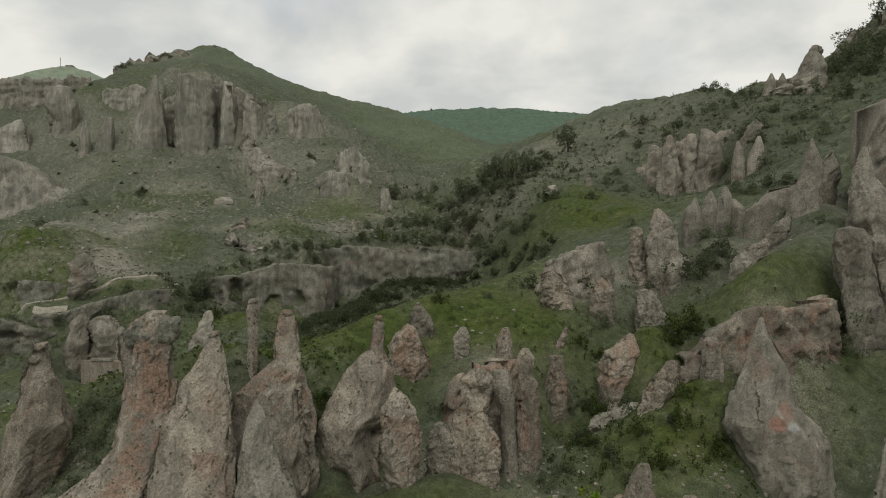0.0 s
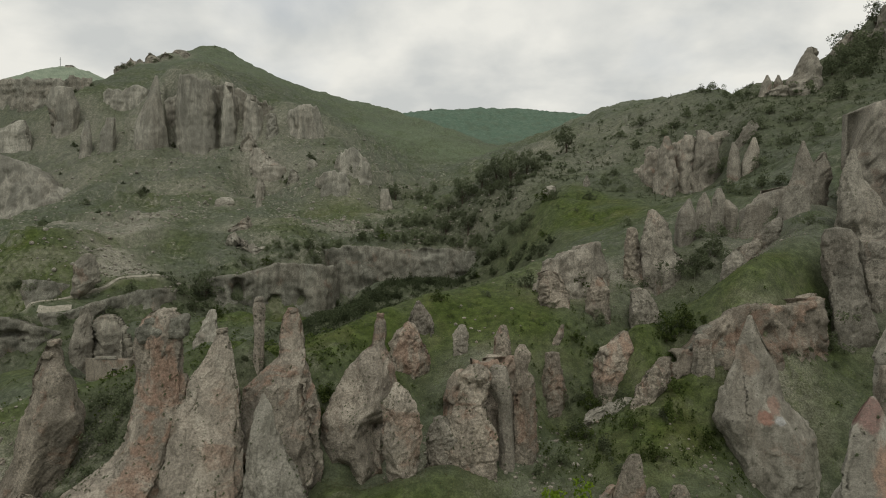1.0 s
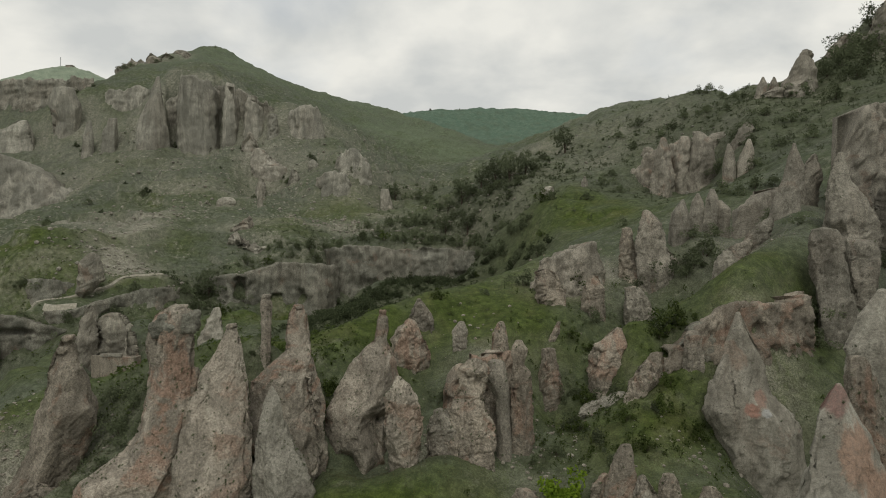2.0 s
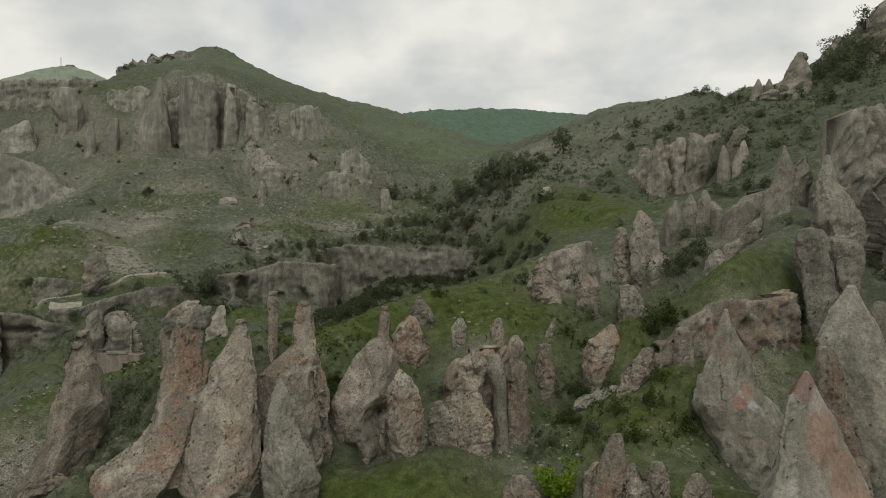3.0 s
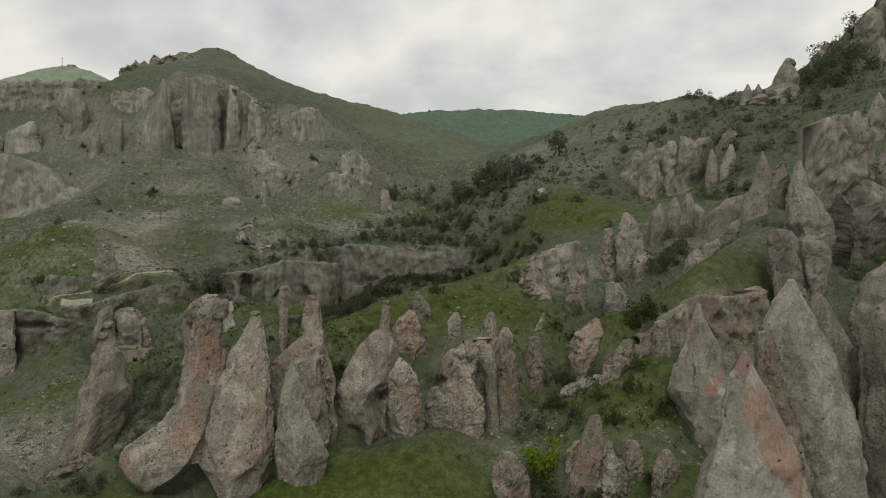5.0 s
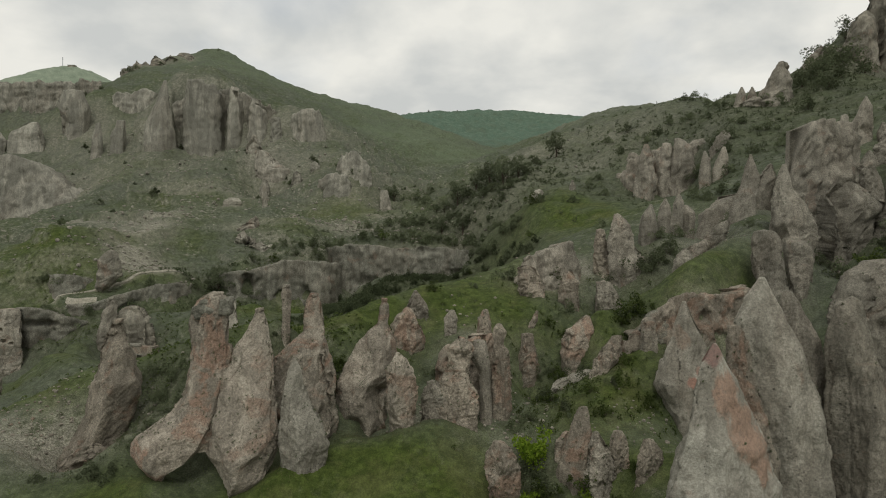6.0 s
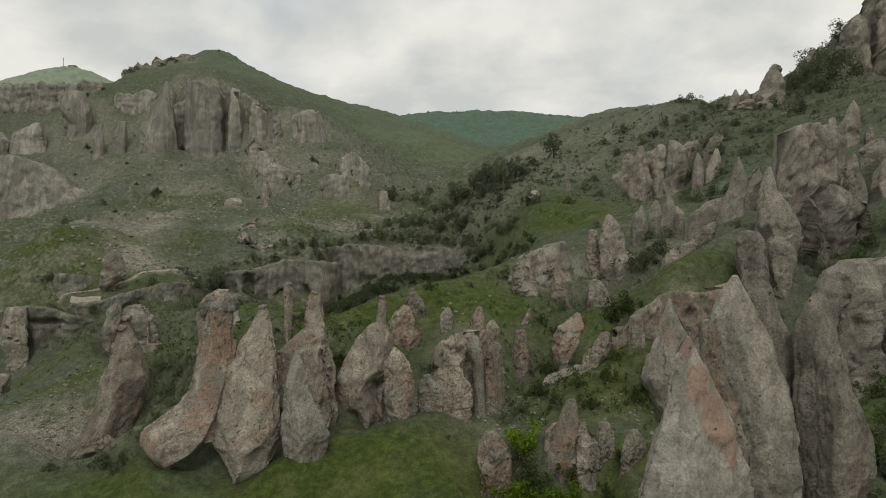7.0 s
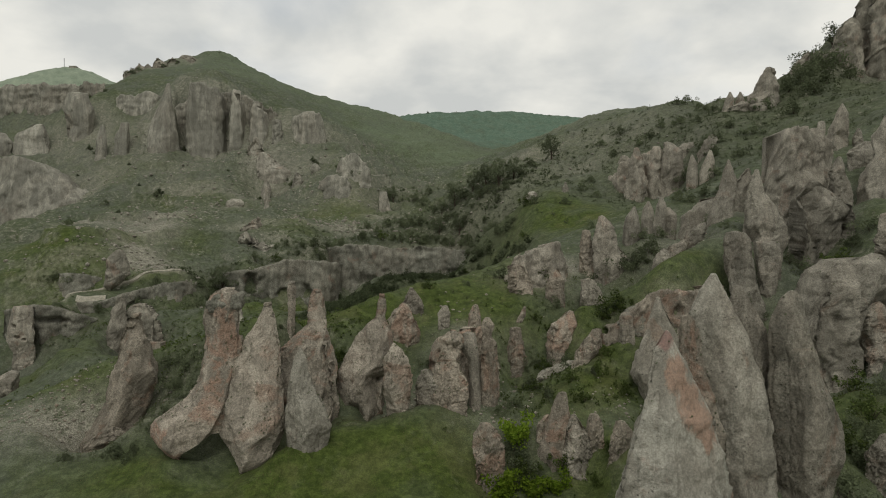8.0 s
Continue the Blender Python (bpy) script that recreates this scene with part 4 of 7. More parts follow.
# breaklines of the valley: x, y, z
LAND = {
    "right_slope_low": [(15.6, 53, 11.5), (12.1, 60, 10.1)],
    "right_slope_foot": [(23.6, 49, 10.6), (22.6, 52, 11.8), (23.2, 56, 16.2), (26.1, 59, 18.2)],
    "tongue": [(19.4, 62, 18.8), (22.8, 62, 19.9), (26.1, 63, 22.1), (28.9, 64, 24.3), (31.5, 61, 25.7), (36, 63, 27.4), (41.3, 67, 29.7), (48.3, 75, 33.1)],
    "saddle_crest": [(-22.8, 64, 19.2), (-14, 62, 19.6), (-8.2, 66, 21), (-6.2, 69.5, 21.8), (-4.2, 72.5, 22.4), (-2.7, 75, 22.9), (1.2, 80, 22.8), (7, 88, 23.7), (14, 97, 26.1), (23, 115, 28.4)],
    "saddle_front": [(-17.7, 57, 18.3), (-9.7, 57, 16.2), (-5.2, 60, 15.1), (-1.4, 62, 14.7), (2.1, 64, 17.2), (4.2, 68, 18.9), (7.3, 68, 20.2), (11.1, 72, 21)],
    "saddle_flank": [(6.6, 74, 21.4), (13.7, 84, 24.1), (15.1, 69, 19.4), (16.6, 67, 16), (12.9, 64, 14.2)],
    "above_rocks": [(17.8, 72, 21), (23, 76, 23.3), (30.1, 78, 26.7), (36, 80, 28.9)],
    "gorge_floor": [(-27, 130, 11.8), (-23.1, 135, 13), (-14.5, 150, 16.7), (-3.5, 158, 18.2), (5.4, 162, 18.2)],
    "gorge_cliff_foot": [(-33.2, 180, 11.2), (-29.1, 180, 12.4), (-22.1, 178, 15.6), (-10.3, 174, 17.8), (2.5, 171, 17.3), (9.6, 170, 17.8)],
    "gorge_wood": [(10.7, 175, 20.2), (16.1, 150, 26.5), (13.1, 165, 29.2), (20.8, 165, 33.8), (11, 188, 37.1)],
    "field": [(22.7, 127, 29.1), (32, 130, 33), (23, 150, 37.6), (27.4, 156, 42.2), (40.9, 140, 39.7), (39.3, 168, 47.1)],
    "flank_rocks": [(55, 158, 41.7), (68.8, 150, 41.8), (60.2, 115, 42), (50.2, 88, 36.3), (41.2, 80, 28.9), (39.2, 82, 29.5), (33.9, 84, 29.6)],
    "flank_high": [(73.1, 190, 58.9), (54.1, 185, 51.3), (45.9, 230, 62.5), (25.1, 219, 58.3), (10.3, 214, 49.1), (45.9, 246, 69.5)],
    "flank_edge": [(99.2, 150, 61.2), (88.2, 155, 59.3), (78.7, 165, 58.2)],
    "skyline_right": [(94.6, 400, 109.7), (105.7, 367, 109.6), (106, 290, 97.2), (106.3, 241, 88.5), (100.1, 195, 78.9), (112.6, 198, 79.1), (123.2, 192, 88.4), (139.4, 200, 97.3), (154, 200, 104.6)],
    "house_foot": [(-86.7, 122, -1.3), (-73.1, 124, 0.5), (-62.8, 122, 2.7)],
    "under_ledge": [(-91.7, 131, 8.6), (-83.2, 131, 8.6), (-73.3, 140, 10.4), (-67.4, 150, 11.1), (-59.8, 145, 11.8)],
    "ledge_path": [(-96.5, 136, 13.4), (-95.8, 138, 14.1), (-94.4, 141, 15.6), (-89.5, 146, 16.8), (-83.8, 150, 18), (-76.9, 155, 19.5), (-73.7, 158, 20.3)],
    "ledge_edge": [(-92.6, 136.5, 13.8), (-89.2, 137.5, 14.1), (-84.5, 139.5, 14.4), (-79.5, 147.5, 17), (-75, 151.5, 18), (-70.5, 156.5, 18)],
    "terrace": [(-86.2, 170, 25.2), (-96.4, 152, 22.2), (-106.3, 150, 23.7)],
    "terrace_top": [(-140.8, 180, 30.7), (-127.4, 180, 32.1), (-117.4, 188, 34.3), (-110.9, 205, 35.6), (-80.7, 180, 29.1)],
    "gorge_left": [(-67.4, 160, 15.8), (-47.3, 140, 12.4), (-36.4, 138, 10.1)],
    "bridge_top": [(-62.2, 168, 20.4), (-56.5, 177, 21.9), (-46.9, 178, 23.3), (-37.4, 180, 22.8)],
    "bridge_back": [(-61.9, 174, 25.1), (-50.7, 180, 26.1), (-38.6, 186, 26)],
    "mid_shelf": [(-62.8, 190, 33.4), (-58.8, 225, 38.2), (-36.7, 215, 34.9), (-26, 216, 35.9), (-19.7, 226, 37.7)],
    "cliff_brow": [(-35.6, 198, 26.1), (-24.7, 199, 27.9), (-11.6, 195, 27.6), (2.8, 192, 26.9), (10.6, 188, 25.2)],
    "cliff_shelf": [(-35, 205, 29), (-19.9, 206, 30.1), (-4.5, 200, 29.9), (8.2, 192, 30.5)],
    "wood_mid": [(-8.5, 208, 34.7), (-0.9, 235, 46.2), (-14.2, 240, 44.4), (-16, 270, 53.6)],
    "slope_low": [(-96.4, 240, 48.8), (-118.6, 240, 48.8), (-140.8, 240, 48.8), (-148.2, 215, 35.9), (-164.1, 215, 34.9)],
    "slope_mid": [(-221.1, 290, 63.4), (-186.6, 295, 68), (-157.7, 292, 71.2), (-135.2, 290, 72.8), (-118.3, 288, 70.6), (-101.6, 286, 73), (-80.1, 285, 76), (-59, 285, 76), (-34.9, 262, 63.8)],
    "cliff_top": [(-261.1, 335, 111.8), (-236.3, 335, 112.4), (-199.3, 330, 112.1), (-186, 345, 120.6), (-145.2, 312, 111.3), (-127.9, 312, 113.4), (-108.2, 305, 103.1), (-85.7, 305, 97.5), (-64.2, 310, 95.7)],
    "crest": [(-245.8, 420, 137.2), (-218.6, 430, 153.6), (-201, 450, 166.3), (-183.4, 492, 186.8), (-155.6, 490, 171.7), (-131.1, 500, 159.9), (-106.8, 540, 154), (-79.9, 600, 163.3), (-13.6, 696, 177)],
    "east_slope": [(-68, 400, 107.5), (-49.6, 400, 101.9), (-19.6, 330, 75.7), (5, 340, 74.5)],
    "east_fold": [(-66.5, 580, 154.6), (-42, 540, 140.6), (-12.5, 500, 125), (15.3, 460, 108.5), (39.7, 430, 96.3)],
    "spur_front": [(-34.2, 440, 108.3), (-9.1, 410, 95.4), (12.8, 385, 85.8), (24.9, 375, 81.2)],
    "spur_back": [(-14, 560, 127.6), (17.3, 520, 110.1), (45.3, 490, 97.4), (72.1, 500, 98.8)],
    "shoulder": [(-296.2, 380, 118.5), (-271.5, 375, 119.5), (-250.7, 375, 120.8), (-229.5, 372, 120.8), (-213.7, 365, 122.5), (-195.2, 362, 125.7), (-177.4, 360, 127.8), (-160.8, 360, 130.5), (-136.1, 365, 133.9), (-115, 362, 125.7), (-95.7, 365, 118.1), (-77, 372, 112)],
    "crest_back": [(-239.1, 470, 153.4), (-223.4, 500, 168.2), (-203.2, 545, 187.1), (-173.1, 545, 174.1), (-146.9, 560, 164.2), (-118.7, 600, 160)],
    "skyline_back": [(125.5, 430, 116.5), (124.3, 340, 101.5), (125.8, 285, 92.6), (120.6, 235, 81.6), (126.3, 222, 80.6), (147.7, 230, 93.6), (163.8, 235, 102.6)],
    "far_hill": [(-13.7, 700, 179.8), (46.2, 760, 192.6), (102.4, 760, 193.4), (155.5, 780, 189.8), (233.4, 800, 191.7)],
    "far_hill_foot": [(64.3, 600, 126.9), (39, 640, 141.6), (113.8, 700, 165.6)],
    "far_left_hill": [(-701.4, 900, 249.7), (-636.9, 880, 258.5), (-601.4, 900, 277.8), (-562.2, 912, 287), (-552.1, 912, 286.2)],
    "lawn_edge": [(-47.1, 42, 5.6), (-37.2, 41, 6.6), (-24.1, 41, 6.4), (-17.4, 39.5, 6.1), (-5.6, 39, 6.4), (2.7, 39, 6.4)],
    "lawn_top": [(-34.3, 44, 7.3), (-25.8, 45, 6.3), (-16.7, 45, 6.9), (-10.5, 48, 8.6), (-6.8, 49, 8.9), (-2.4, 50, 9.9), (2.2, 51, 10.7), (6.1, 49, 9.9)],
    "gully": [(8.9, 43, 7.8), (11.9, 41, 5.7), (17.3, 40, 6.1), (20.5, 36, 7.1)],
    "gully_side": [(12.8, 51, 10.4), (21.8, 52, 12.2), (24, 55, 14.3), (27, 58, 17.3)],
    "right_bank": [(35.4, 30, 10.6), (41.8, 38, 15.2), (44.7, 39, 15.5)],
    "bank_crest": [(-60.9, 58, 7), (-53.6, 60, 9), (-49.7, 61, 10.6), (-45.8, 62, 12.3), (-41.5, 64, 14.1), (-33.7, 66, 15.5)],
    "bank_slope": [(-43.5, 47, 8.1), (-32.1, 48, 9.4), (-29.2, 50, 10.5), (-31.1, 56, 12.7)],
    "field_left": [(-84.2, 90, 1.3), (-74.7, 88, 1.8), (-78.6, 100, 3.2), (-71.9, 100, 7.7), (-60.9, 92, 8.7)],
    "tower_foot": [(-110.2, 127, -0.1), (-98.6, 127, 0.3), (-81.4, 122, 7.4)],
    "below_camera": [(-60, 8, 0), (-25, 12, 2), (0, 14, 3), (18, 14, 4), (40, 12, 8), (80, 20, 20)],
    "behind_camera": [(-120, -60, 0), (0, -70, 0), (120, -60, 20)],
    "behind_camera_far": [(-1500, -900, -40), (0, -1500, -20), (1500, -900, 150)],
    "left_side": [(-90, 45, -4), (-140, 60, -6), (-220, 110, 0), (-400, 150, 60)],
    "bank_back": [(-62, 70, 4), (-52, 72, 6), (-44, 73, 8), (-36, 74, 10), (-30, 74, 11), (-25, 75, 11.5), (-15, 74, 12.5), (-9, 79, 14), (-3, 90, 15.5), (7, 106, 17)],
    "gorge_hidden": [(-60, 98, 4), (-30, 104, 7), (-5, 112, 10), (12, 128, 15)],
    "right_side": [(60, 40, 26), (110, 60, 50), (160, 110, 85), (230, 160, 125)],
    "behind_right": [(150, 400, 105), (190, 330, 110), (240, 280, 120), (300, 300, 140)],
    "behind_peak": [(-420, 560, 110), (-300, 700, 120), (-150, 800, 120), (60, 1000, 150), (250, 1050, 150)],
    "hollow_left": [(-420, 520, 95), (-350, 640, 110)],
    "rim": [(-3000, 1500, 100), (-1500, 3000, 120), (0, 3600, 120), (1500, 3000, 120), (3000, 1500, 200)],
}


def warp(x, y):
    """Bearing and log of the distance: near ground is drawn finer than far hills."""
    dx, dy = np.asarray(x, float) - CENTRE[0], np.asarray(y, float) - CENTRE[1]
    return np.arctan2(dx, dy), 0.9 * np.log(np.maximum(np.hypot(dx, dy), 12.0))


def fit_land():
    spots, loose = [], []
    for line in LAND.values():
        for a, b in zip(line, line[1:]):
            a, b = np.array(a), np.array(b)
            (ua, ub), (va, vb) = warp(*np.array([a, b]).T[:2])
            n = max(1, int(np.hypot(ub - ua, vb - va) / 0.09))
            spots += [a + (b - a) * k / n for k in range(n)]
        spots.append(np.array(line[-1]))
    loose = [0.0010] * len(spots)
    # the ground meets the front foot of every rock
    for kind, x, y, profile, deep, skin, caves in STANDING:
        z, off, w = profile[0]
        if kind in ("red", "arch"):
            # their feet stand further out on the lawn
            spots.append(np.array([0.94 * (x + off), 0.94 * (y + 20) - 20.3, 30 - 0.94 * (30 - z)]))
            loose.append(0.003)
        elif kind != "span":
            spots.append(np.array([x + off, y - 0.8 * deep * w, z]))
            loose.append(0.003)
    for _, line, *_ in CLIFFS + BUTTRESSES[1:]:
        for x, y, low, _ in line[1:-1]:
            spots.append(np.array([x, y - 1.0, low]))
            loose.append(0.003)
    s = np.array(spots)
    u, v = warp(s[:, 0], s[:, 1])
    # slope instead of height, so that near and far weigh alike
    r = np.hypot(s[:, 0] - CENTRE[0], s[:, 1] - CENTRE[1])
    e = (s[:, 2] - 30.0) / np.maximum(r, 45.0)
    d = np.sqrt((u[:, None] - u) ** 2 + (v[:, None] - v) ** 2 + 0.03 ** 2)
    return u, v, np.linalg.solve(d - np.diag(loose), e - e.mean()), e.mean()


LU, LV, LW, LM = fit_land()


def base_height(x, y):
    x, y = np.atleast_1d(np.asarray(x, float)), np.atleast_1d(np.asarray(y, float))
    out = np.empty(x.shape)
    u, v = warp(x, y)
    for k in range(0, len(x), 20000):
        s = slice(k, k + 20000)
        d = np.sqrt((u[s, None] - LU) ** 2 + (v[s, None] - LV) ** 2 + 0.03 ** 2)
        out[s] = d @ LW + LM
    return 30.0 + out * np.maximum(np.hypot(x - CENTRE[0], y - CENTRE[1]), 45.0)


def height(x, y):
    """The ground's height, with its humps, steps and hollows."""
    x, y = np.atleast_1d(np.asarray(x, float)), np.atleast_1d(np.asarray(y, float))
    z = base_height(x, y)
    r = np.hypot(x - CENTRE[0], y - CENTRE[1])
    p = np.stack([x, y, np.zeros_like(x)], 1)
    far = np.clip((r - 60) / 200, 0, 1)
    # the trodden ledge lies even
    calm = 1 - 0.9 * np.exp(-((x + 85) / 17) ** 2 - ((y - 148) / 15) ** 2)
    z = z + calm * ((0.35 + 1.0 * far) * rough(p / 9.0, 3, 5) + 0.14 * (1 + far) * rough(p / 1.7, 3, 9))
    z = z + 1.1 * np.clip((r - 180) / 250, 0, 1) * rough(p / 40.0, 4, 21)
    # ledges and stony breaks on the valley sides
    z = z + 0.8 * np.clip((r - 175) / 60, 0, 1) * np.clip((430 - r) / 90, 0, 1) * np.abs(rough(p / 5.0, 3, 41))
    # broken bands of rock step down the mountainside
    band = np.clip((r - 190) / 50, 0, 1) * np.clip((450 - r) / 80, 0, 1) * np.clip((40 - x) / 50, 0, 1) * np.clip(0.55 + 1.4 * rough(p / 30.0, 3, 71), 0, 1)
    part_ = z / 6.5 + 0.45 * rough(p / 20.0, 3, 73)
    part_ = part_ - np.floor(part_)
    riser = np.clip((part_ - 0.68) / 0.32, 0, 1)
    z = z + 5.0 * band * (riser * riser * (3 - 2 * riser) - part_)
    # deep clefts between the rock columns of the mountain
    for cx, wide, deep in ((-133.0, 3.0, 17.0), (-109.6, 1.8, 9.0)):
        side_ = x - cx + 0.43 * (y - 298)
        z = z - deep * np.exp(-(side_ / wide) ** 2) * np.clip((y - 293) / 5, 0, 1) * np.clip((318 - y) / 6, 0, 1)
    # gullies that run down the mountain's grassy flank
    across, along = 0.6 * x + 0.8 * y, 0.8 * x - 0.6 * y
    flank = np.clip((r - 330) / 60, 0, 1) * np.clip((720 - r) / 120, 0, 1) * np.clip((x + 150) / 60, 0, 1) * np.clip((60 - x) / 50, 0, 1)
    fold = grain(np.stack([across / 17.0, along / 130.0, 0 * x], 1), 61) + 0.5 * grain(np.stack([across / 8.0, along / 90.0, 0 * x], 1), 62)
    z = z + 2.9 * flank * fold
    # sheep-worn steps along the slopes
    step = z + 0.6 * rough(p / 14.0, 2, 31)
    return z + 0.16 * np.clip((r - 70) / 60, 0, 1) * np.sin(step * 2.6)


# ---- builders ----
def mesh_of(name, verts, faces, mats, smooth=True):
    me = bpy.data.meshes.new(name)
    verts, faces = np.asarray(verts, np.float32), np.asarray(faces, np.int32)
    me.vertices.add(len(verts))
    me.vertices.foreach_set("co", verts.ravel())
    n, k = faces.shape
    me.loops.add(n * k)
    me.loops.foreach_set("vertex_index", faces.ravel())
    me.polygons.add(n)
    me.polygons.foreach_set("loop_start", np.arange(0, n * k, k, dtype=np.int32))
    me.polygons.foreach_set("use_smooth", np.full(n, smooth))
    for m in mats:
        me.materials.append(m)
    me.update()
    me.validate()
    return me


def blob(x, y, cx, cy, rx, ry):
    return np.exp(-((x - cx) / rx) ** 2 - ((y - cy) / ry) ** 2)


def near_line(x, y, line, width):
    d = np.full(x.shape, 1e9)
    for (ax, ay), (bx, by) in zip(line, line[1:]):
        ux, uy = bx - ax, by - ay
        s = np.clip(((x - ax) * ux + (y - ay) * uy) / (ux * ux + uy * uy), 0, 1)
        d = np.minimum(d, np.hypot(x - ax - s * ux, y - ay - s * uy))
    return np.clip(1.6 - d / width, 0, 1)


COVER = {
    "lush": [(-106.8, 153.0, 22, 12, 1.0), (-80.8, 185.0, 8, 8, 0.8), (4.4, 72, 16, 12, 1), (10.8, 80, 10, 12, 1), (-8, 64, 12, 6, 0.9), (18, 53, 8, 7, 1), (19, 61, 8, 6, 0.9), (36, 63, 7, 7, 1.1), (32, 61, 8, 7, 1.1), (29, 57, 6, 5, 1.0), (24, 57, 6, 5, 0.8), (28.5, 66, 8, 6, 0.8), (22.3, 145, 14, 22, 1.1), (37, 135, 12, 14, 0.8), (-109.6, 168, 24, 14, 0.8), (-76.7, 152, 12, 5, 1), (-44.8, 170, 12, 5, 0.9), (-53.9, 205, 14, 9, 0.7), (-34.9, 230, 16, 12, 0.7), (-35.4, 70, 14, 8, 0.7), (-19.2, 62, 14, 6, 0.8), (-54.9, 195, 12, 6, 0.6), (-0.8, 225, 14, 12, 0.6), (-47.3, 140, 10, 8, 0.9), (-105.3, 235, 16, 10, 0.4), (12, 60, 6, 6, 0.8), (-8.6, 40, 22, 9, 1), (-28.2, 40, 14, 6, 0.9), (5.5, 40, 8, 6, 0.8), (17, 41, 8, 6, 0.9), (-36.9, 66, 10, 4, 0.9), (-50.6, 60, 16, 3, 0.9), (40.5, 36, 6, 8, 0.9), (-71.9, 100, 22, 14, 0.6), (-1.5, 68, 14, 7, 1), (4.8, 78, 14, 9, 1.1), (-5.5, 70, 10, 5, 0.9), (5.6, 380, 40, 34, 0.5), (-24.9, 420, 40, 30, 0.35), (25.8, 150, 18, 20, 1.1), (33, 140, 16, 22, 1.0), (16.1, 150, 12, 10, 0.8)],
    "bare": [(-86.2, 162.0, 9, 7, 1.3), (-94.7, 185.0, 8, 12, 1.0), (-88.3, 166, 11, 5, 1.1), (-103.3, 205, 10, 14, 0.8), (-102.8, 190, 10, 10, 0.8), (-36.1, 212, 16, 4, 0.9), (-21.7, 225, 10, 5, 0.7), (-177.6, 265, 26, 12, 1), (-82.7, 276, 8, 10, 0.8), (-82.5, 245, 12, 6, 0.6), (-6, 190, 22, 5, 0.8), (-120.3, 215, 12, 8, 0.5), (-125.9, 270, 30, 12, 0.3), (-123.5, 195, 14, 4, 0.7), (31.5, 57, 5, 4, 0.6), (-1.2, 52, 5, 3, 0.5), (10.5, 52, 4, 3, 0.1), (20.4, 48, 4, 3, 0.15), (51.3, 90, 8, 5, 0.9), (19.5, 82, 8, 6, 0.9), (38.5, 76, 6, 6, 0.6), (4.4, 62, 5, 4, 0.4), (75.3, 175, 18, 8, 0.4), (-34, 255, 14, 8, 0.5), (-63.7, 200, 12, 8, 0.6), (-43.5, 50, 9, 5, 0.9), (-35.9, 53, 5, 5, 0.6), (7.8, 47, 5, 3, 0.25), (21.3, 46, 4, 4, 0.1), (-134.2, 300, 60, 14, 0.55), (-98.2, 292, 40, 12, 0.6), (-181.6, 310, 50, 14, 0.5), (-105, 250, 26, 10, 0.5), (-65.9, 270, 26, 14, 0.55), (-62.1, 300, 26, 12, 0.5), (-36.4, 240, 20, 12, 0.45), (-166.8, 280, 40, 12, 0.5), (-21, 270, 20, 14, 0.4), (101.7, 360, 40, 36, 0.75), (78, 330, 26, 26, 0.5), (101.4, 300, 30, 26, 0.35), (39, 240, 24, 24, 0.5), (52.3, 205, 26, 26, 0.4), (37.9, 190, 20, 20, 0.35), (71.4, 230, 30, 30, 0.4), (-42.8, 52, 9, 5, 1), (-41.8, 55, 6, 4, 0.8), (-36.3, 50, 6, 4, 0.6)],
    "wood": [(-18.7, 140, 14, 16, 1), (-9.2, 155, 16, 16, 1), (2.4, 165, 12, 10, 1), (-27, 130, 12, 14, 0.8), (13.8, 155, 14, 12, 0.8), (22, 205, 16, 16, 0.6), (8.1, 190, 16, 16, 0.9), (-6.5, 205, 20, 16, 0.8), (-10.2, 250, 22, 18, 0.4), (46.9, 235, 14, 14, 0.4), (-65.9, 160, 10, 8, 0.8), (-88.1, 131, 14, 5, 0.8), (33, 78, 5, 5, 0.6), (-32.6, 60, 8, 6, 0.8), (-30.9, 54, 5, 6, 1), (9.8, 43, 3, 3, 0.9), (101.5, 165, 30, 40, 0.6), (125.5, 180, 40, 40, 0.7), (78, 195, 30, 40, 0.55), (62, 150, 22, 30, 0.35), (22.3, 165, 8, 10, 0.9), (18.8, 175, 10, 10, 0.9), (12.5, 140, 10, 12, 1), (17.9, 132, 8, 10, 1), (7.8, 150, 10, 12, 1), (22.1, 128, 6, 8, 0.8)],
    "far": [],
    "hilltop": [],
    "stony": [],
    "hazy_meadow": [(-18, 430, 50, 80, 1.0), (10, 380, 34, 50, 0.9), (-60, 520, 60, 70, 0.9), (-150, 470, 60, 60, 0.7), (100, 350, 34, 60, 0.8)],
}
FOOTPATH = [(-95.8, 138), (-94.4, 141), (-89.5, 146), (-83.8, 150), (-76.9, 155), (-73.7, 158)]
SIDE_TRACK = [(-92.6, 137.5), (-89.2, 138.2), (-85.5, 139.4)]


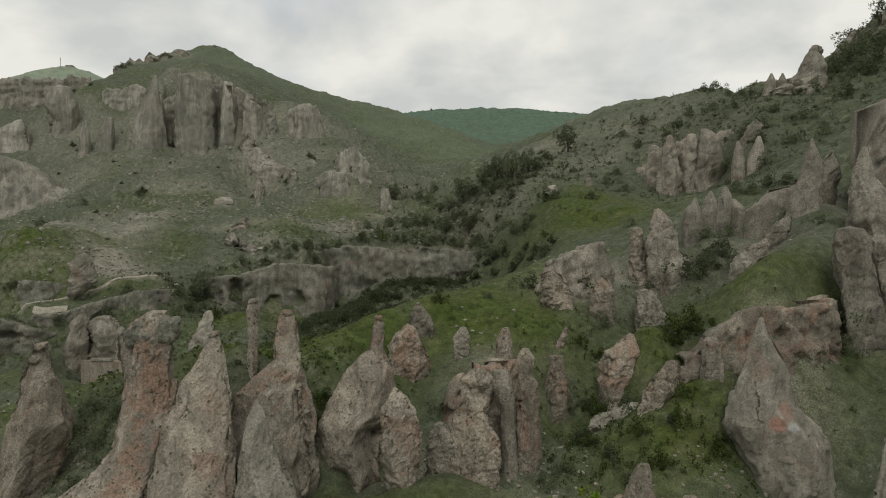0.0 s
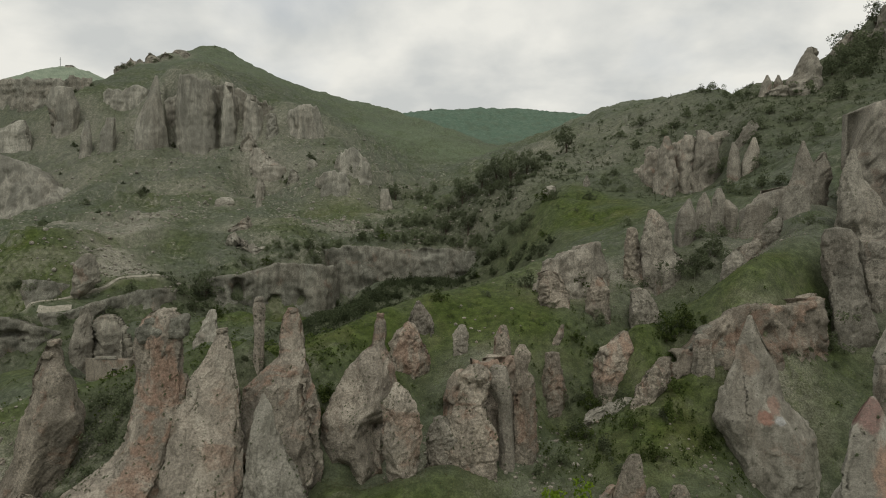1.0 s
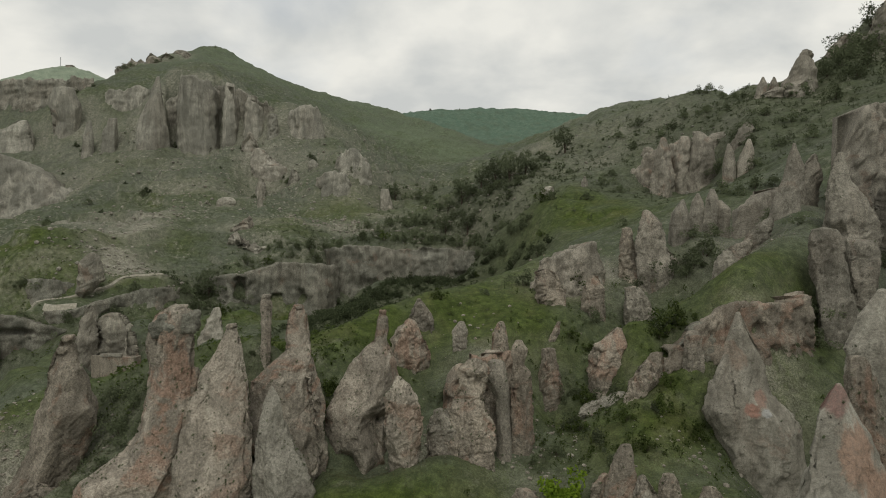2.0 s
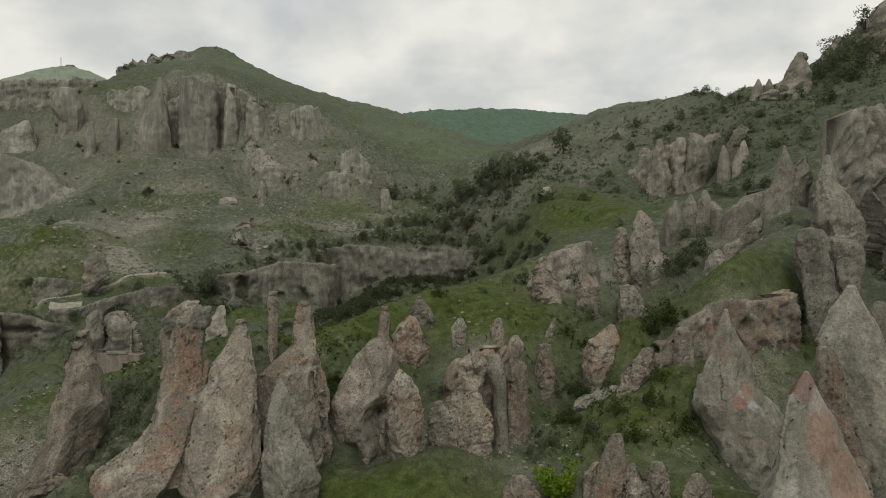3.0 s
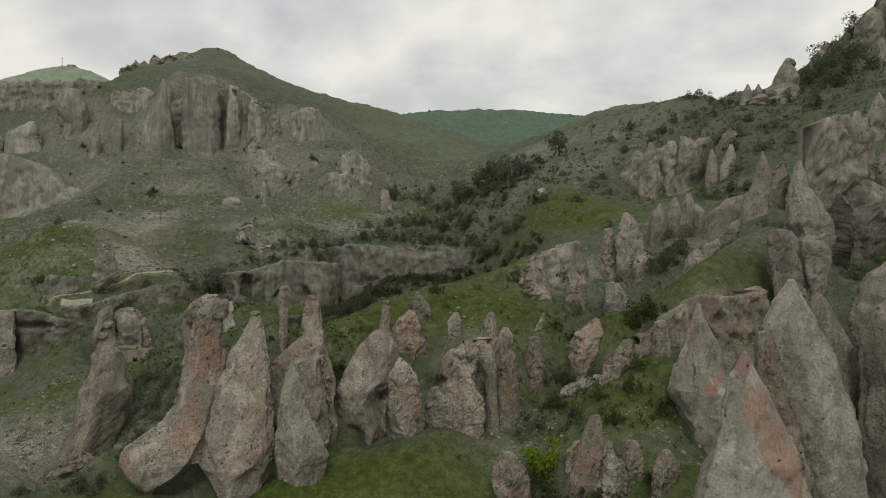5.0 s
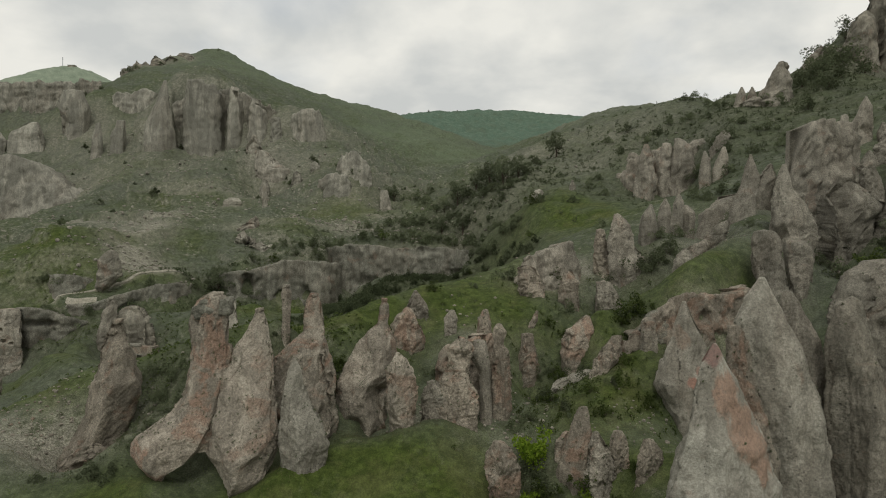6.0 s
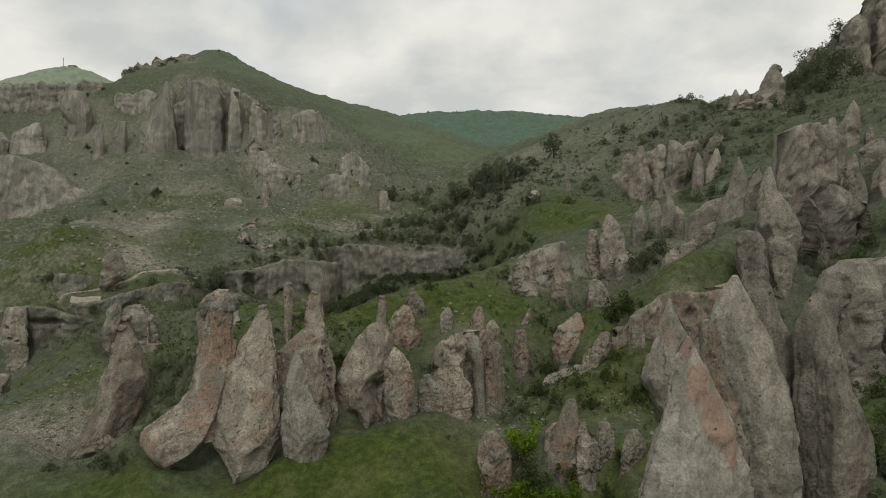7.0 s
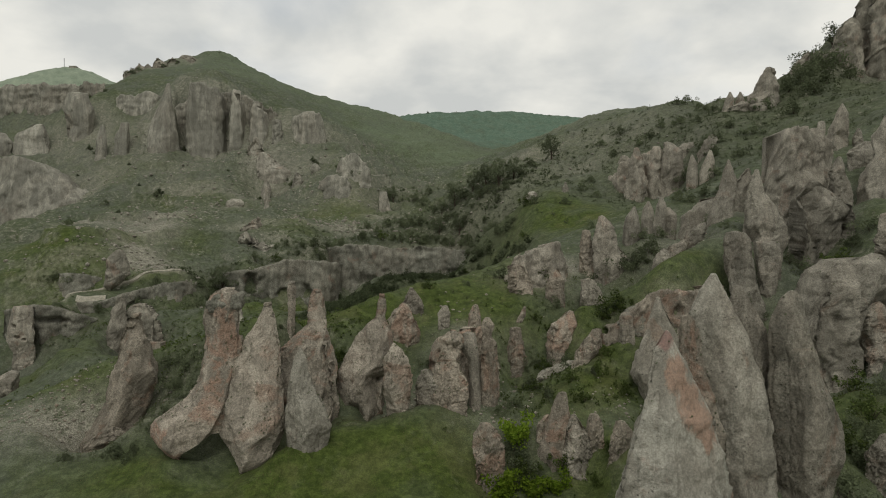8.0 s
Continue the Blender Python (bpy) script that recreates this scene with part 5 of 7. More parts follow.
def build_ground():
    half = 44.0
    bearings = np.concatenate([np.arange(-180, -half, 2.0), np.arange(-half, half, 0.15), np.arange(half, 180, 2.0)])
    reach = np.concatenate([[0.5, 6, 12, 18, 24, 30], 35 * 1.0072 ** np.arange(0, 505), 1400 * 1.12 ** np.arange(0, 11)])
    b, r = np.meshgrid(np.radians(bearings), reach, indexing="ij")
    x, y = (CENTRE[0] + r * np.sin(b)).ravel(), (CENTRE[1] + r * np.cos(b)).ravel()
    z = height(x, y)
    nb, nr = len(bearings), len(reach)
    i, j = np.meshgrid(np.arange(nb), np.arange(nr - 1), indexing="ij")
    i2 = (i + 1) % nb
    faces = np.stack([i * nr + j, i * nr + j + 1, i2 * nr + j + 1, i2 * nr + j], -1).reshape(-1, 4)
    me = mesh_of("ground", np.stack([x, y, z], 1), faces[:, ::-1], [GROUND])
    p = np.stack([x, y, 0 * x], 1)
    fray = 1 + 0.35 * rough(p / 6.0, 3, 77)
    for name, spots in COVER.items():
        v = 0 * x
        for cx, cy, rx, ry, s in spots:
            v = np.maximum(v, s * blob(x, y, cx, cy, rx, ry))
        if name == "bare":
            for kind, rx_, ry_, prof, deep_, *_ in STANDING:
                if kind not in ("red", "arch", "spire", "shoulder", "wedge", "cone"):
                    half = max(prof[0][2], prof[1][2])
                    v = np.maximum(v, (0.75 if math.hypot(rx_, ry_) > 230 else 0.16) * blob(x, y, rx_ + prof[0][1], ry_ - 0.3 * half, 1.25 * half + 0.4, 1.1 * half + 0.4))
        # these two masks carry the painted haze, growing with distance
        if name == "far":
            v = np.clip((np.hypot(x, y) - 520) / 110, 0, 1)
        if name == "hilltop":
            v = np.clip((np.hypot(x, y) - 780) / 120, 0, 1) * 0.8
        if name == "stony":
            v = np.clip((np.hypot(x, y) - 150) / 60, 0, 1) * np.clip((430 - np.hypot(x, y)) / 80, 0, 1) * np.clip((70 - x) / 60, 0.25, 1)
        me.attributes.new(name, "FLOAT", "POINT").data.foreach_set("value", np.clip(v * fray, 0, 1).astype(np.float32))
    v = 0.5 * near_line(x, y, FOOTPATH, 0.9)
    me.attributes.new("path", "FLOAT", "POINT").data.foreach_set("value", v.astype(np.float32))
    return tagged(new("ground", me), "grassy valley ground with bare stony slopes and hills", "ground", kind="structure")


build_ground()


def footpath(line, wide):
    """A trodden strip lying on the ledge, with uneven edges."""
    pts = []
    for (ax, ay), (bx, by) in zip(line, line[1:]):
        n = max(2, int(math.hypot(bx - ax, by - ay) / 0.4))
        pts += [(ax + (bx - ax) * k / n, ay + (by - ay) * k / n) for k in range(n)]
    pts = np.array(pts)
    run = np.gradient(pts, axis=0)
    side = np.stack([-run[:, 1], run[:, 0]], 1) / np.linalg.norm(run, axis=1)[:, None]
    v = []
    for k in np.linspace(-1, 1, 7):
        edge = wide * (1 + 0.35 * rough(np.column_stack([pts / 3.0, np.full(len(pts), k)]), 2, 8))
        q = pts + side * (k * edge)[:, None]
        v.append(np.column_stack([q, height(q[:, 0], q[:, 1]) + 0.38 * (1 - 0.8 * k ** 4)]))
    n = len(pts)
    i, j = np.meshgrid(np.arange(6), np.arange(n - 1), indexing="ij")
    f = np.stack([i * n + j, i * n + j + 1, (i + 1) * n + j + 1, (i + 1) * n + j], -1).reshape(-1, 4)
    tagged(new("footpath", mesh_of("footpath", np.concatenate(v), f[:, ::-1], [TRODDEN])), "pale trodden footpath along the grassy ledge", "path", kind="structure")


footpath(FOOTPATH, 0.42)
footpath(SIDE_TRACK, 0.7)

SEED = [100]
FORWARD = np.array([0.0, -20.0, 30.0])


# harder blocks left on the tips: (sideways, up, half width, flatness, skin)
CAPPED = {
    "pillar": [(0.0, 0.0, 0.42, 0.9, "grey")],
    "red": [(-0.65, -1.75, 1.4, 1.2, "bluff"), (0.75, -1.35, 1.2, 1.3, "bluff"), (0.25, -0.45, 0.75, 1.0, "rust")],
    "arch": [(0.0, -0.1, 0.42, 0.8, "warm")],
    "leaning": [(0.1, -0.35, 0.55, 1.0, "warm"), (-0.45, -1.5, 0.7, 0.8, "warm")],
    "wedge": [(0.0, -0.1, 0.36, 1.0, "warm")],
    "shoulder": [(0.0, -0.2, 0.5, 0.9, "rust")],
}


def cap_stone(parent, dx, top, wide, flat_, skin, seed):
    """A harder, squarish block left on the tip."""
    bm = bmesh.new()
    bmesh.ops.create_icosphere(bm, subdivisions=4, radius=1.0)
    v = np.array([q.co[:] for q in bm.verts])
    f = np.array([[q.index for q in s.verts] for s in bm.faces])
    bm.free()
    v = np.sign(v) * np.abs(v) ** 0.6
    v = v * (0.86 + 0.22 * rough(v * 1.1, 3, seed) + 0.10 * rough(v * 4, 3, seed + 1))[:, None] * [wide, 0.85 * wide, 0.7 * flat_ * wide]
    ob = new("cap_stone", mesh_of("cap_stone", v + [dx, 0, top], f, [ROCK[skin]]))
    ob.parent = parent
    tagged(ob, "dark weathered cap stone" if skin == "bluff" else "rough weathered cap stone")


PERCHES = []


def joints(a, z, wide, tall, seed):
    """Joint blocks: one push for each block of a rough, uneven course, from -1 to 1."""
    q = np.stack([a / (1.6 * wide), z / (1.6 * tall), 0 * z], 1)
    u = a / wide + 0.55 * rough(q, 3, seed)
    row = np.floor(u).astype(np.int64)
    v = z / tall + 0.55 * rough(q + 9.1, 3, seed + 1) + 0.5 * cells(row, row * 0, row * 0, seed + 2)
    return cells(row, np.floor(v).astype(np.int64), row * 0, seed + 3)


def eased(v):
    for _ in range(3):
        v = np.concatenate([v[:1], (v[:-2] + v[1:-1] + v[2:]) / 3, v[-1:]])
    return v


def split_faces(X, Y, Z, W_, size, kind, reach_, around, g):
    """Flat breaks: where a slab has come away the skin is cut back to a plane."""
    n = 34 if kind in ("cone", "spire") else 60
    bite = 0.7 if kind in ("cone", "spire") else 1.0
    q = np.stack([X, Y, Z], 1)
    sheet = q.reshape(-1, around, 3)
    across = np.roll(sheet, -2, 1) - np.roll(sheet, 2, 1)
    along = np.gradient(sheet, axis=0)
    nrm_ = np.cross(across, along).reshape(-1, 3)
    nrm_ /= np.linalg.norm(nrm_, axis=1)[:, None] + 1e-9
    for k in g.integers(0, len(X), n):
        s = min(W_[k], size)
        r = g.uniform(0.5, 1.7) * s
        nrm = nrm_[k] + g.normal(size=3) * [0.16, 0.16, 0.12]
        nrm /= np.linalg.norm(nrm)
        d = q - q[k]
        deep_ = bite * g.uniform(0.015, 0.075) * s
        near = np.sqrt(d[:, 0] ** 2 + d[:, 1] ** 2 + (0.55 * d[:, 2]) ** 2)
        hit = np.flatnonzero(near < r)
        over = d[hit] @ nrm + deep_
        ok = (over > 0) & (nrm_[hit] @ nrm > 0.3)
        hit, over = hit[ok], over[ok]
        q[hit] -= nrm * (np.minimum(over, 2.2 * deep_) * np.clip((r - near[hit]) / (0.4 * r), 0, 1))[:, None]
    # the breaks leave the whole as wide and deep as it was
    cut = q.reshape(-1, around, 3)
    for a in (0, 1):
        old, now = [], []
        for pick in (np.min, np.max):
            old.append(eased(pick(np.stack([X, Y], 1).reshape(-1, around, 2)[:, :, a], axis=1)))
            now.append(eased(pick(cut[:, :, a], axis=1)))
        scale = np.clip((old[1] - old[0]) / np.maximum(now[1] - now[0], 0.05), 0.8, 1.7)
        cut[:, :, a] = ((old[0] + old[1]) / 2)[:, None] + (cut[:, :, a] - ((now[0] + now[1]) / 2)[:, None]) * scale[:, None]
    return q[:, 0], q[:, 1], q[:, 2]


def rock(kind, x, y, profile, deep, skin, caves):
    """One rock: rows of (height, offset, half width) from foot to tip, made craggy, fluted and pitted."""
    SEED[0] += 7
    seed = SEED[0]
    p = np.array(profile)
    reach_ = math.hypot(x, y + 20)
    spread = max(p[0, 2], 0.85 * p[:, 2].max())
    fx, fy = np.meshgrid(x + p[0, 1] + spread * np.linspace(-1, 1, 5), y + deep * spread * np.array([-1, 0]))
    foot = float(np.min(height(fx.ravel(), fy.ravel())))
    wide, tall = p[:, 2].max(), p[-1, 0] - p[0, 0]
    sunk = p[0, 0] - 0.1 if kind == "span" else min(p[0, 0] - 0.8, foot - 0.15 * wide - 1.0)
    if kind in ("mass", "cliff", "tall", "cone", "tower", "crag", "block", "dome"):
        # the foot spreads into the slope rather than rounding under
        left, right = p[:, 1] - p[:, 2], p[:, 1] + p[:, 2]
        for k in range(len(p) - 2, -1, -1):
            left[k] = min(left[k], left[k + 1] + 0.12 * p[k + 1, 2])
            right[k] = max(right[k], right[k + 1] - 0.12 * p[k + 1, 2])
        p[:, 1], p[:, 2] = (left + right) / 2, (right - left) / 2
    elif kind in ("wedge", "shoulder", "spire", "headed", "leaning"):
        for k in (1, 0):
            left, right = min(p[k, 1] - p[k, 2], p[k + 1, 1] - 0.93 * p[k + 1, 2]), max(p[k, 1] + p[k, 2], p[k + 1, 1] + 0.93 * p[k + 1, 2])
            p[k, 1], p[k, 2] = (left + right) / 2, (right - left) / 2
    p = np.vstack([[sunk, p[0, 1], p[0, 2] * (1.25 if kind in ("mass", "cliff", "crag", "low") else 1.08)], p])
    around, up = (124, 128) if caves or (reach_ < 80 and wide > 1.7) else (76, 80) if reach_ < 120 else (44, 48)
    # rows crowd towards the tip
    s = np.linspace(0, 1, up)
    h = p[0, 0] + (p[-1, 0] - p[0, 0]) * s
    cx, w = np.interp(h, p[:, 0], p[:, 1]), np.interp(h, p[:, 0], p[:, 2])
    for _ in range(2):
        cx[1:-1], w[1:-1] = (cx[:-2] + 2 * cx[1:-1] + cx[2:]) / 4, (w[:-2] + 2 * w[1:-1] + w[2:]) / 4
    thick = deep * (0.55 * w + 0.45 * np.interp(h, p[:, 0], np.maximum.accumulate(p[::-1, 2])[::-1]) * np.clip(w / (0.6 * wide + 1e-6), 0.35, 1))
    th = np.linspace(0, 2 * np.pi, around, endpoint=False)
    c, sn = np.cos(th), np.sin(th)
    g = np.random.default_rng(seed)
    # a worn prism: a few flat sides that lean and turn a little with height
    sides = int(g.integers(5, 8))
    face = np.linspace(0, 2 * np.pi, sides, endpoint=False) + g.uniform(-0.35, 0.35, sides) + g.uniform(0, 6.3)
    far_ = np.full((up, around), 1.3)
    for k in range(sides):
        rise_ = np.stack([s * tall / (0.9 * wide + 1.0), np.full(up, 3.7 * k), np.full(up, 0.5)], 1)
        turn = face[k] + 0.22 * grain(rise_, seed + k)
        gap = g.uniform(0.74, 0.95) + 0.10 * grain(rise_ * 1.7, seed + 30 + k)
        far_ = np.minimum(far_, gap[:, None] / np.maximum(np.cos(th[None, :] - turn[:, None]), 0.05))
    worn = 0.8 if kind in ("cone", "spire") else 0.9
    far_ = 1 + worn * (far_ - 1)
    kx, ky = far_ * c, far_ * sn
    kx = np.where(kx > 0, kx / kx.max(1, keepdims=True), -kx / kx.min(1, keepdims=True))
    ky = ky / np.abs(ky).max(1, keepdims=True)
    X = x + cx[:, None] + w[:, None] * kx
    Y = y + thick[:, None] * ky
    Z = np.repeat(h[:, None], around, 1)
    X, Y, Z = X.ravel(), Y.ravel(), Z.ravel()
    out = np.stack([np.tile(c, up), np.tile(sn, up), np.zeros(up * around)], 1)
    q = np.stack([X, Y, Z], 1)
    W_ = np.repeat(np.maximum(w, 0.1), around)
    size = max(0.8, min(wide, 0.55 * tall + 0.4))
    small = min(size, 1.5 + 0.25 * size)
    lump = rough(q / (1.1 * size), 3, seed)
    flute = rough(q * [1, 1, 0.13] / (0.42 * min(size, 1.6 + 0.35 * size)), 4, seed + 11)
    ledge = rough(q * [0.3, 0.3, 1.4] / (0.40 * size), 3, seed + 23)
    facet = pitted(q * [1, 1, 0.30] / (0.80 * size), seed + 61) - 0.55
    chip = pitted(q * [1, 1, 0.6] / (0.30 * small), seed + 71) - 0.5
    nick = rough(q * [1, 1, 0.75] / (0.20 * small), 5, seed + 31, 0.60)
    fissure = np.abs(grain(q * [1, 1, 0.10] / (0.75 * size), seed + 41))
    crack = np.clip(1 - fissure / 0.09, 0, 1) ** 1.5
    k_lump, k_flute, k_ledge, k_facet, k_crack, k_nick, k_chip = (
        (0.035, 0.045, 0.010, 0.045, 0.05, 0.042, 0.018) if kind in ("cone", "spire")
        else (0.05, 0.16, 0.01, 0.10, 0.12, 0.040, 0.030) if reach_ > 215
        else (0.035, 0.065, 0.015, 0.055, 0.09, 0.048, 0.022) if kind in ("cliff", "tall", "mass", "tower")
        else (0.035, 0.050, 0.015, 0.045, 0.06, 0.042, 0.018) if kind in ("red", "arch", "shoulder", "wedge", "leaning", "span")
        else (0.050, 0.09, 0.040, 0.085, 0.10, 0.080, 0.060))
    swell = np.minimum(W_, size) * (k_lump * lump + k_flute * (np.abs(flute) * 1.7 - 0.55) + k_ledge * ledge + k_facet * facet)
    push = np.minimum(W_, 0.7 * small) * (k_nick * nick + k_chip * chip) - np.minimum(W_, size) * k_crack * crack
    for u, v, rad, depth in caves:
        cz, cxx = p[1, 0] + v * tall, x + np.interp(p[1, 0] + v * tall, p[:, 0], p[:, 1]) + u * wide
        d = np.hypot((X - cxx) / (rad * wide), (Z - cz) / (rad * wide * 0.8))
        push = push - np.where(Y < y, depth * np.clip(1.25 - d, 0, 1) ** 0.5, 0)
    crease = np.abs(rough(q * [1, 1, 0.38] / (0.62 * small), 4, seed + 37, 0.55))
    push = push - np.minimum(W_, 0.8 * small) * (0.07 if kind in ("cone", "spire", "red", "arch", "shoulder", "wedge", "leaning") else 0.13) * np.clip(1 - crease / 0.12, 0, 1)
    if kind not in ("cone", "spire"):
        turn_ = np.tile(th, up) * 0.8 * size
        strong = 0.055 if kind in ("crag", "block", "headed", "low", "slab") else 0.02 if kind in ("arch", "shoulder", "wedge", "leaning", "tall", "mass", "tower") else 0.04
        if kind == "red":
            # the head is broken into blocks
            strong = 0.02 + 0.14 * np.clip((Z - h[0]) / (h[-1] - h[0]) * 4 - 2.9, 0, 1)
        push = push + np.minimum(W_, size) * strong * (joints(turn_, Z, 0.45 * small, 0.75 * small, seed + 91) + 0.5 * joints(turn_, Z, 0.20 * small, 0.30 * small, seed + 95))
    # on gently sloping tops the relief goes up and down instead of sideways
    slope = np.abs(np.gradient(w, h)) + np.abs(np.gradient(cx, h))
    stand_ = np.repeat(1 / np.sqrt(1 + slope ** 2), around)
    X, Y = X + out[:, 0] * swell * stand_, Y + out[:, 1] * swell * stand_
    Z = Z + 0.8 * swell * (1 - stand_)
    X, Y, Z = split_faces(X, Y, Z, W_, size, kind, reach_, around, g)
    X, Y = X + out[:, 0] * push * stand_, Y + out[:, 1] * push * stand_
    Z = Z + 0.8 * push * (1 - stand_) + np.repeat(np.clip(w / size, 0, 1), around) * 0.10 * size * grain(q / (0.45 * size), seed + 51) * np.repeat(np.clip((s) * 3, 0, 1), around)
    verts = np.vstack([np.stack([X, Y, Z], 1), [[x + cx[-1], y, h[-1] + min(0.25 * w[-1], 0.3)]]])
    if kind in ("red", "arch", "span"):
        # the feet of the natural arch step forward onto the lawn
        near_ = 1 - 0.062 * np.clip((20 - verts[:, 2]) / 16, 0, 1) ** 1.2
        verts = FORWARD + (verts - FORWARD) * near_[:, None]
    i, j = np.meshgrid(np.arange(up - 1), np.arange(around), indexing="ij")
    j2 = (j + 1) % around
    quads = np.stack([i * around + j, i * around + j2, (i + 1) * around + j2, (i + 1) * around + j], -1).reshape(-1, 4)
    a = np.arange(around)
    lid = np.stack([(up - 1) * around + a, (up - 1) * around + (a + 1) % around, np.full(around, up * around)], 1)
    tri = np.vstack([quads[:, [0, 1, 2]], quads[:, [0, 2, 3]], lid])
    # places where small plants can hold on
    if reach_ < 130 and kind != "dome":
        rise = np.linalg.norm(np.cross(verts[tri[:, 1]] - verts[tri[:, 0]], verts[tri[:, 2]] - verts[tri[:, 0]]), axis=1)
        flat_ = np.cross(verts[tri[:, 1]] - verts[tri[:, 0]], verts[tri[:, 2]] - verts[tri[:, 0]])[:, 2] / (rise + 1e-9)
        patch = grain(verts[tri[:, 0]] / 1.6, seed + 81) > 0.22
        ok = np.flatnonzero(((flat_ > 0.25) & (g.random(len(tri)) < (0.12 if kind == "cone" else 1.3 if reach_ < 80 else 0.25) * rise)) | ((flat_ > 0.02) & patch & (g.random(len(tri)) < (0.12 if kind == "cone" else 2.2 if reach_ < 80 else 0.5) * rise)))
        PERCHES.append(verts[tri[ok, 0]])
    verts = verts - [x, y, p[0, 0]]
    name, label = SAID[kind]
    ob = new(name, mesh_of(name, verts, tri, [ROCK[skin]]))
    ob.location = (x, y, p[0, 0])
    for k, (dx, dz, half, flat_, hide) in enumerate(CAPPED.get(kind, ())):
        cap_stone(ob, cx[-1] + dx, h[-1] - p[0, 0] + dz, half, flat_, hide, seed + 5 * k)
    return tagged(ob, label, name.split("_")[-1] if name != "boulder" else "boulder", "rocks of the valley")


def cliff_wall(label, line, back, lean, bold, skin, caves):
    """A cliff that follows a line on the ground, buttressed, ledged and hollowed, with a flat-topped back that runs into the hill."""
    SEED[0] += 7
    seed = SEED[0]
    L = np.array(line, float)
    run = np.concatenate([[0], np.cumsum(np.hypot(*np.diff(L[:, :2], axis=0).T))])
    away = math.hypot(L[:, 0].mean(), L[:, 1].mean() + 20)
    step = min(0.9, max(0.2, 0.0029 * away))
    t = np.linspace(0, run[-1], int(run[-1] / step) + 1)
    x, y, low, high = (np.interp(t, run, L[:, k]) for k in range(4))
    for _ in range(int(1.2 / step) + 2):
        for a in (x, y, low, high):
            a[1:-1] = (a[:-2] + 2 * a[1:-1] + a[2:]) / 4
    tall = float(np.mean(high - low))
    along = np.stack([t, np.zeros_like(t), np.zeros_like(t)], 1)
    ragged = 0.4 if skin == "bluff" else 1.0
    high = high + ragged * 0.045 * tall * rough(along / (0.30 * tall), 4, seed + 1) + ragged * 0.06 * tall * joints(t, 0 * t, 0.16 * tall, 1.0, seed + 2)
    tx, ty = np.gradient(x), np.gradient(y)
    size_ = np.hypot(tx, ty) + 1e-9
    nx, ny = ty / size_, -tx / size_
    up = int(min(120, (tall + 2.5) / step)) + 2
    h = np.linspace(0, 1, up)
    Z = (low - 2.5)[:, None] + (high - low + 2.5)[:, None] * h
    q = np.stack([np.repeat(x[:, None], up, 1), np.repeat(y[:, None], up, 1), Z], -1).reshape(-1, 3)
    butt = 0.9 - pitted(q * [1, 1, 0.16] / (0.46 * tall), seed + 3)
    flute = np.abs(rough(q * [1, 1, 0.12] / (0.20 * tall), 4, seed + 5))
    ledge = rough(q * [0.22, 0.22, 1.3] / (0.22 * tall), 4, seed + 7)
    nick = rough(q * [1, 1, 0.8] / (0.07 * tall + 0.3), 4, seed + 9, 0.6)
    crack = np.clip(1 - np.abs(grain(q * [1, 1, 0.08] / (0.28 * tall), seed + 11)) / 0.08, 0, 1) + 0.5 * np.clip(1 - np.abs(rough(q * [1, 1, 0.35] / (0.18 * tall), 4, seed + 12, 0.55)) / 0.12, 0, 1)
    out = bold * (0.95 * butt + 0.42 * flute + 0.16 * ledge - 0.40 * crack) + min(0.30 * bold, 0.10 + 0.02 * tall) * nick
    run_ = np.repeat(t, up)
    out = out + bold * (0.26 * joints(run_, q[:, 2], 0.20 * tall, 0.30 * tall, seed + 21) + 0.13 * joints(run_, q[:, 2], 0.08 * tall, 0.10 * tall, seed + 25))
    out = out - lean * np.tile(h, len(t)) ** 1.3 - 0.10 * bold * np.tile(np.clip((h - 0.95) / 0.05, 0, 1) ** 2, len(t))
    for cx, cz, rx, rz, deep in caves:
        d = np.hypot((q[:, 0] - cx) / rx, (q[:, 2] - cz) / rz) * (1 + 0.18 * grain(q / (0.6 * rx), seed + 13))
        out = out - deep * np.clip(1.25 - d, 0, 1) ** 0.5 * (d < 1.25)
    nxx, nyy = np.repeat(nx, up), np.repeat(ny, up)
    face = np.stack([q[:, 0] + nxx * out, q[:, 1] + nyy * out, q[:, 2]], 1).reshape(len(t), up, 3)
    # the top goes back into the slope, then down
    rows = []
    rim = face[:, -1]
    for k in (0.06, 0.16, 0.32, 0.5, 0.7, 0.88, 1.0, 1.04):
        w = np.stack([rim[:, 0] - nx * back * k, rim[:, 1] - ny * back * k, rim[:, 2] - 0.15 * back * k - (4.0 + 0.3 * tall if k > 1 else 0)], 1)
        w[:, 2] += 0.10 * min(bold, 1.5) * rough(w / (0.8 + 0.05 * tall), 3, seed + 15)
        rows.append(w[:, None])
    v = np.concatenate([face] + rows, 1)
    n, m = v.shape[:2]
    i, j = np.meshgrid(np.arange(n - 1), np.arange(m - 1), indexing="ij")
    quads = np.stack([i * m + j, (i + 1) * m + j, (i + 1) * m + j + 1, i * m + j + 1], -1).reshape(-1, 4)
    # plates close both ends
    j = np.arange(m // 2 - 1)
    plate = np.stack([j, j + 1, m - 2 - j, m - 1 - j], 1)
    quads = np.vstack([quads, plate, (n - 1) * m + plate[:, ::-1]])
    v = v.reshape(-1, 3)
    if away < 230:
        g = np.random.default_rng(seed)
        top = v.reshape(n, m, 3)[:, up - 2:m - 1].reshape(-1, 3)
        PERCHES.append(top[g.random(len(top)) < 0.10])
        fc = face.reshape(-1, 3)
        keep = (grain(fc / 2.2, seed + 17) > 0.25) & (g.random(len(fc)) < 0.035)
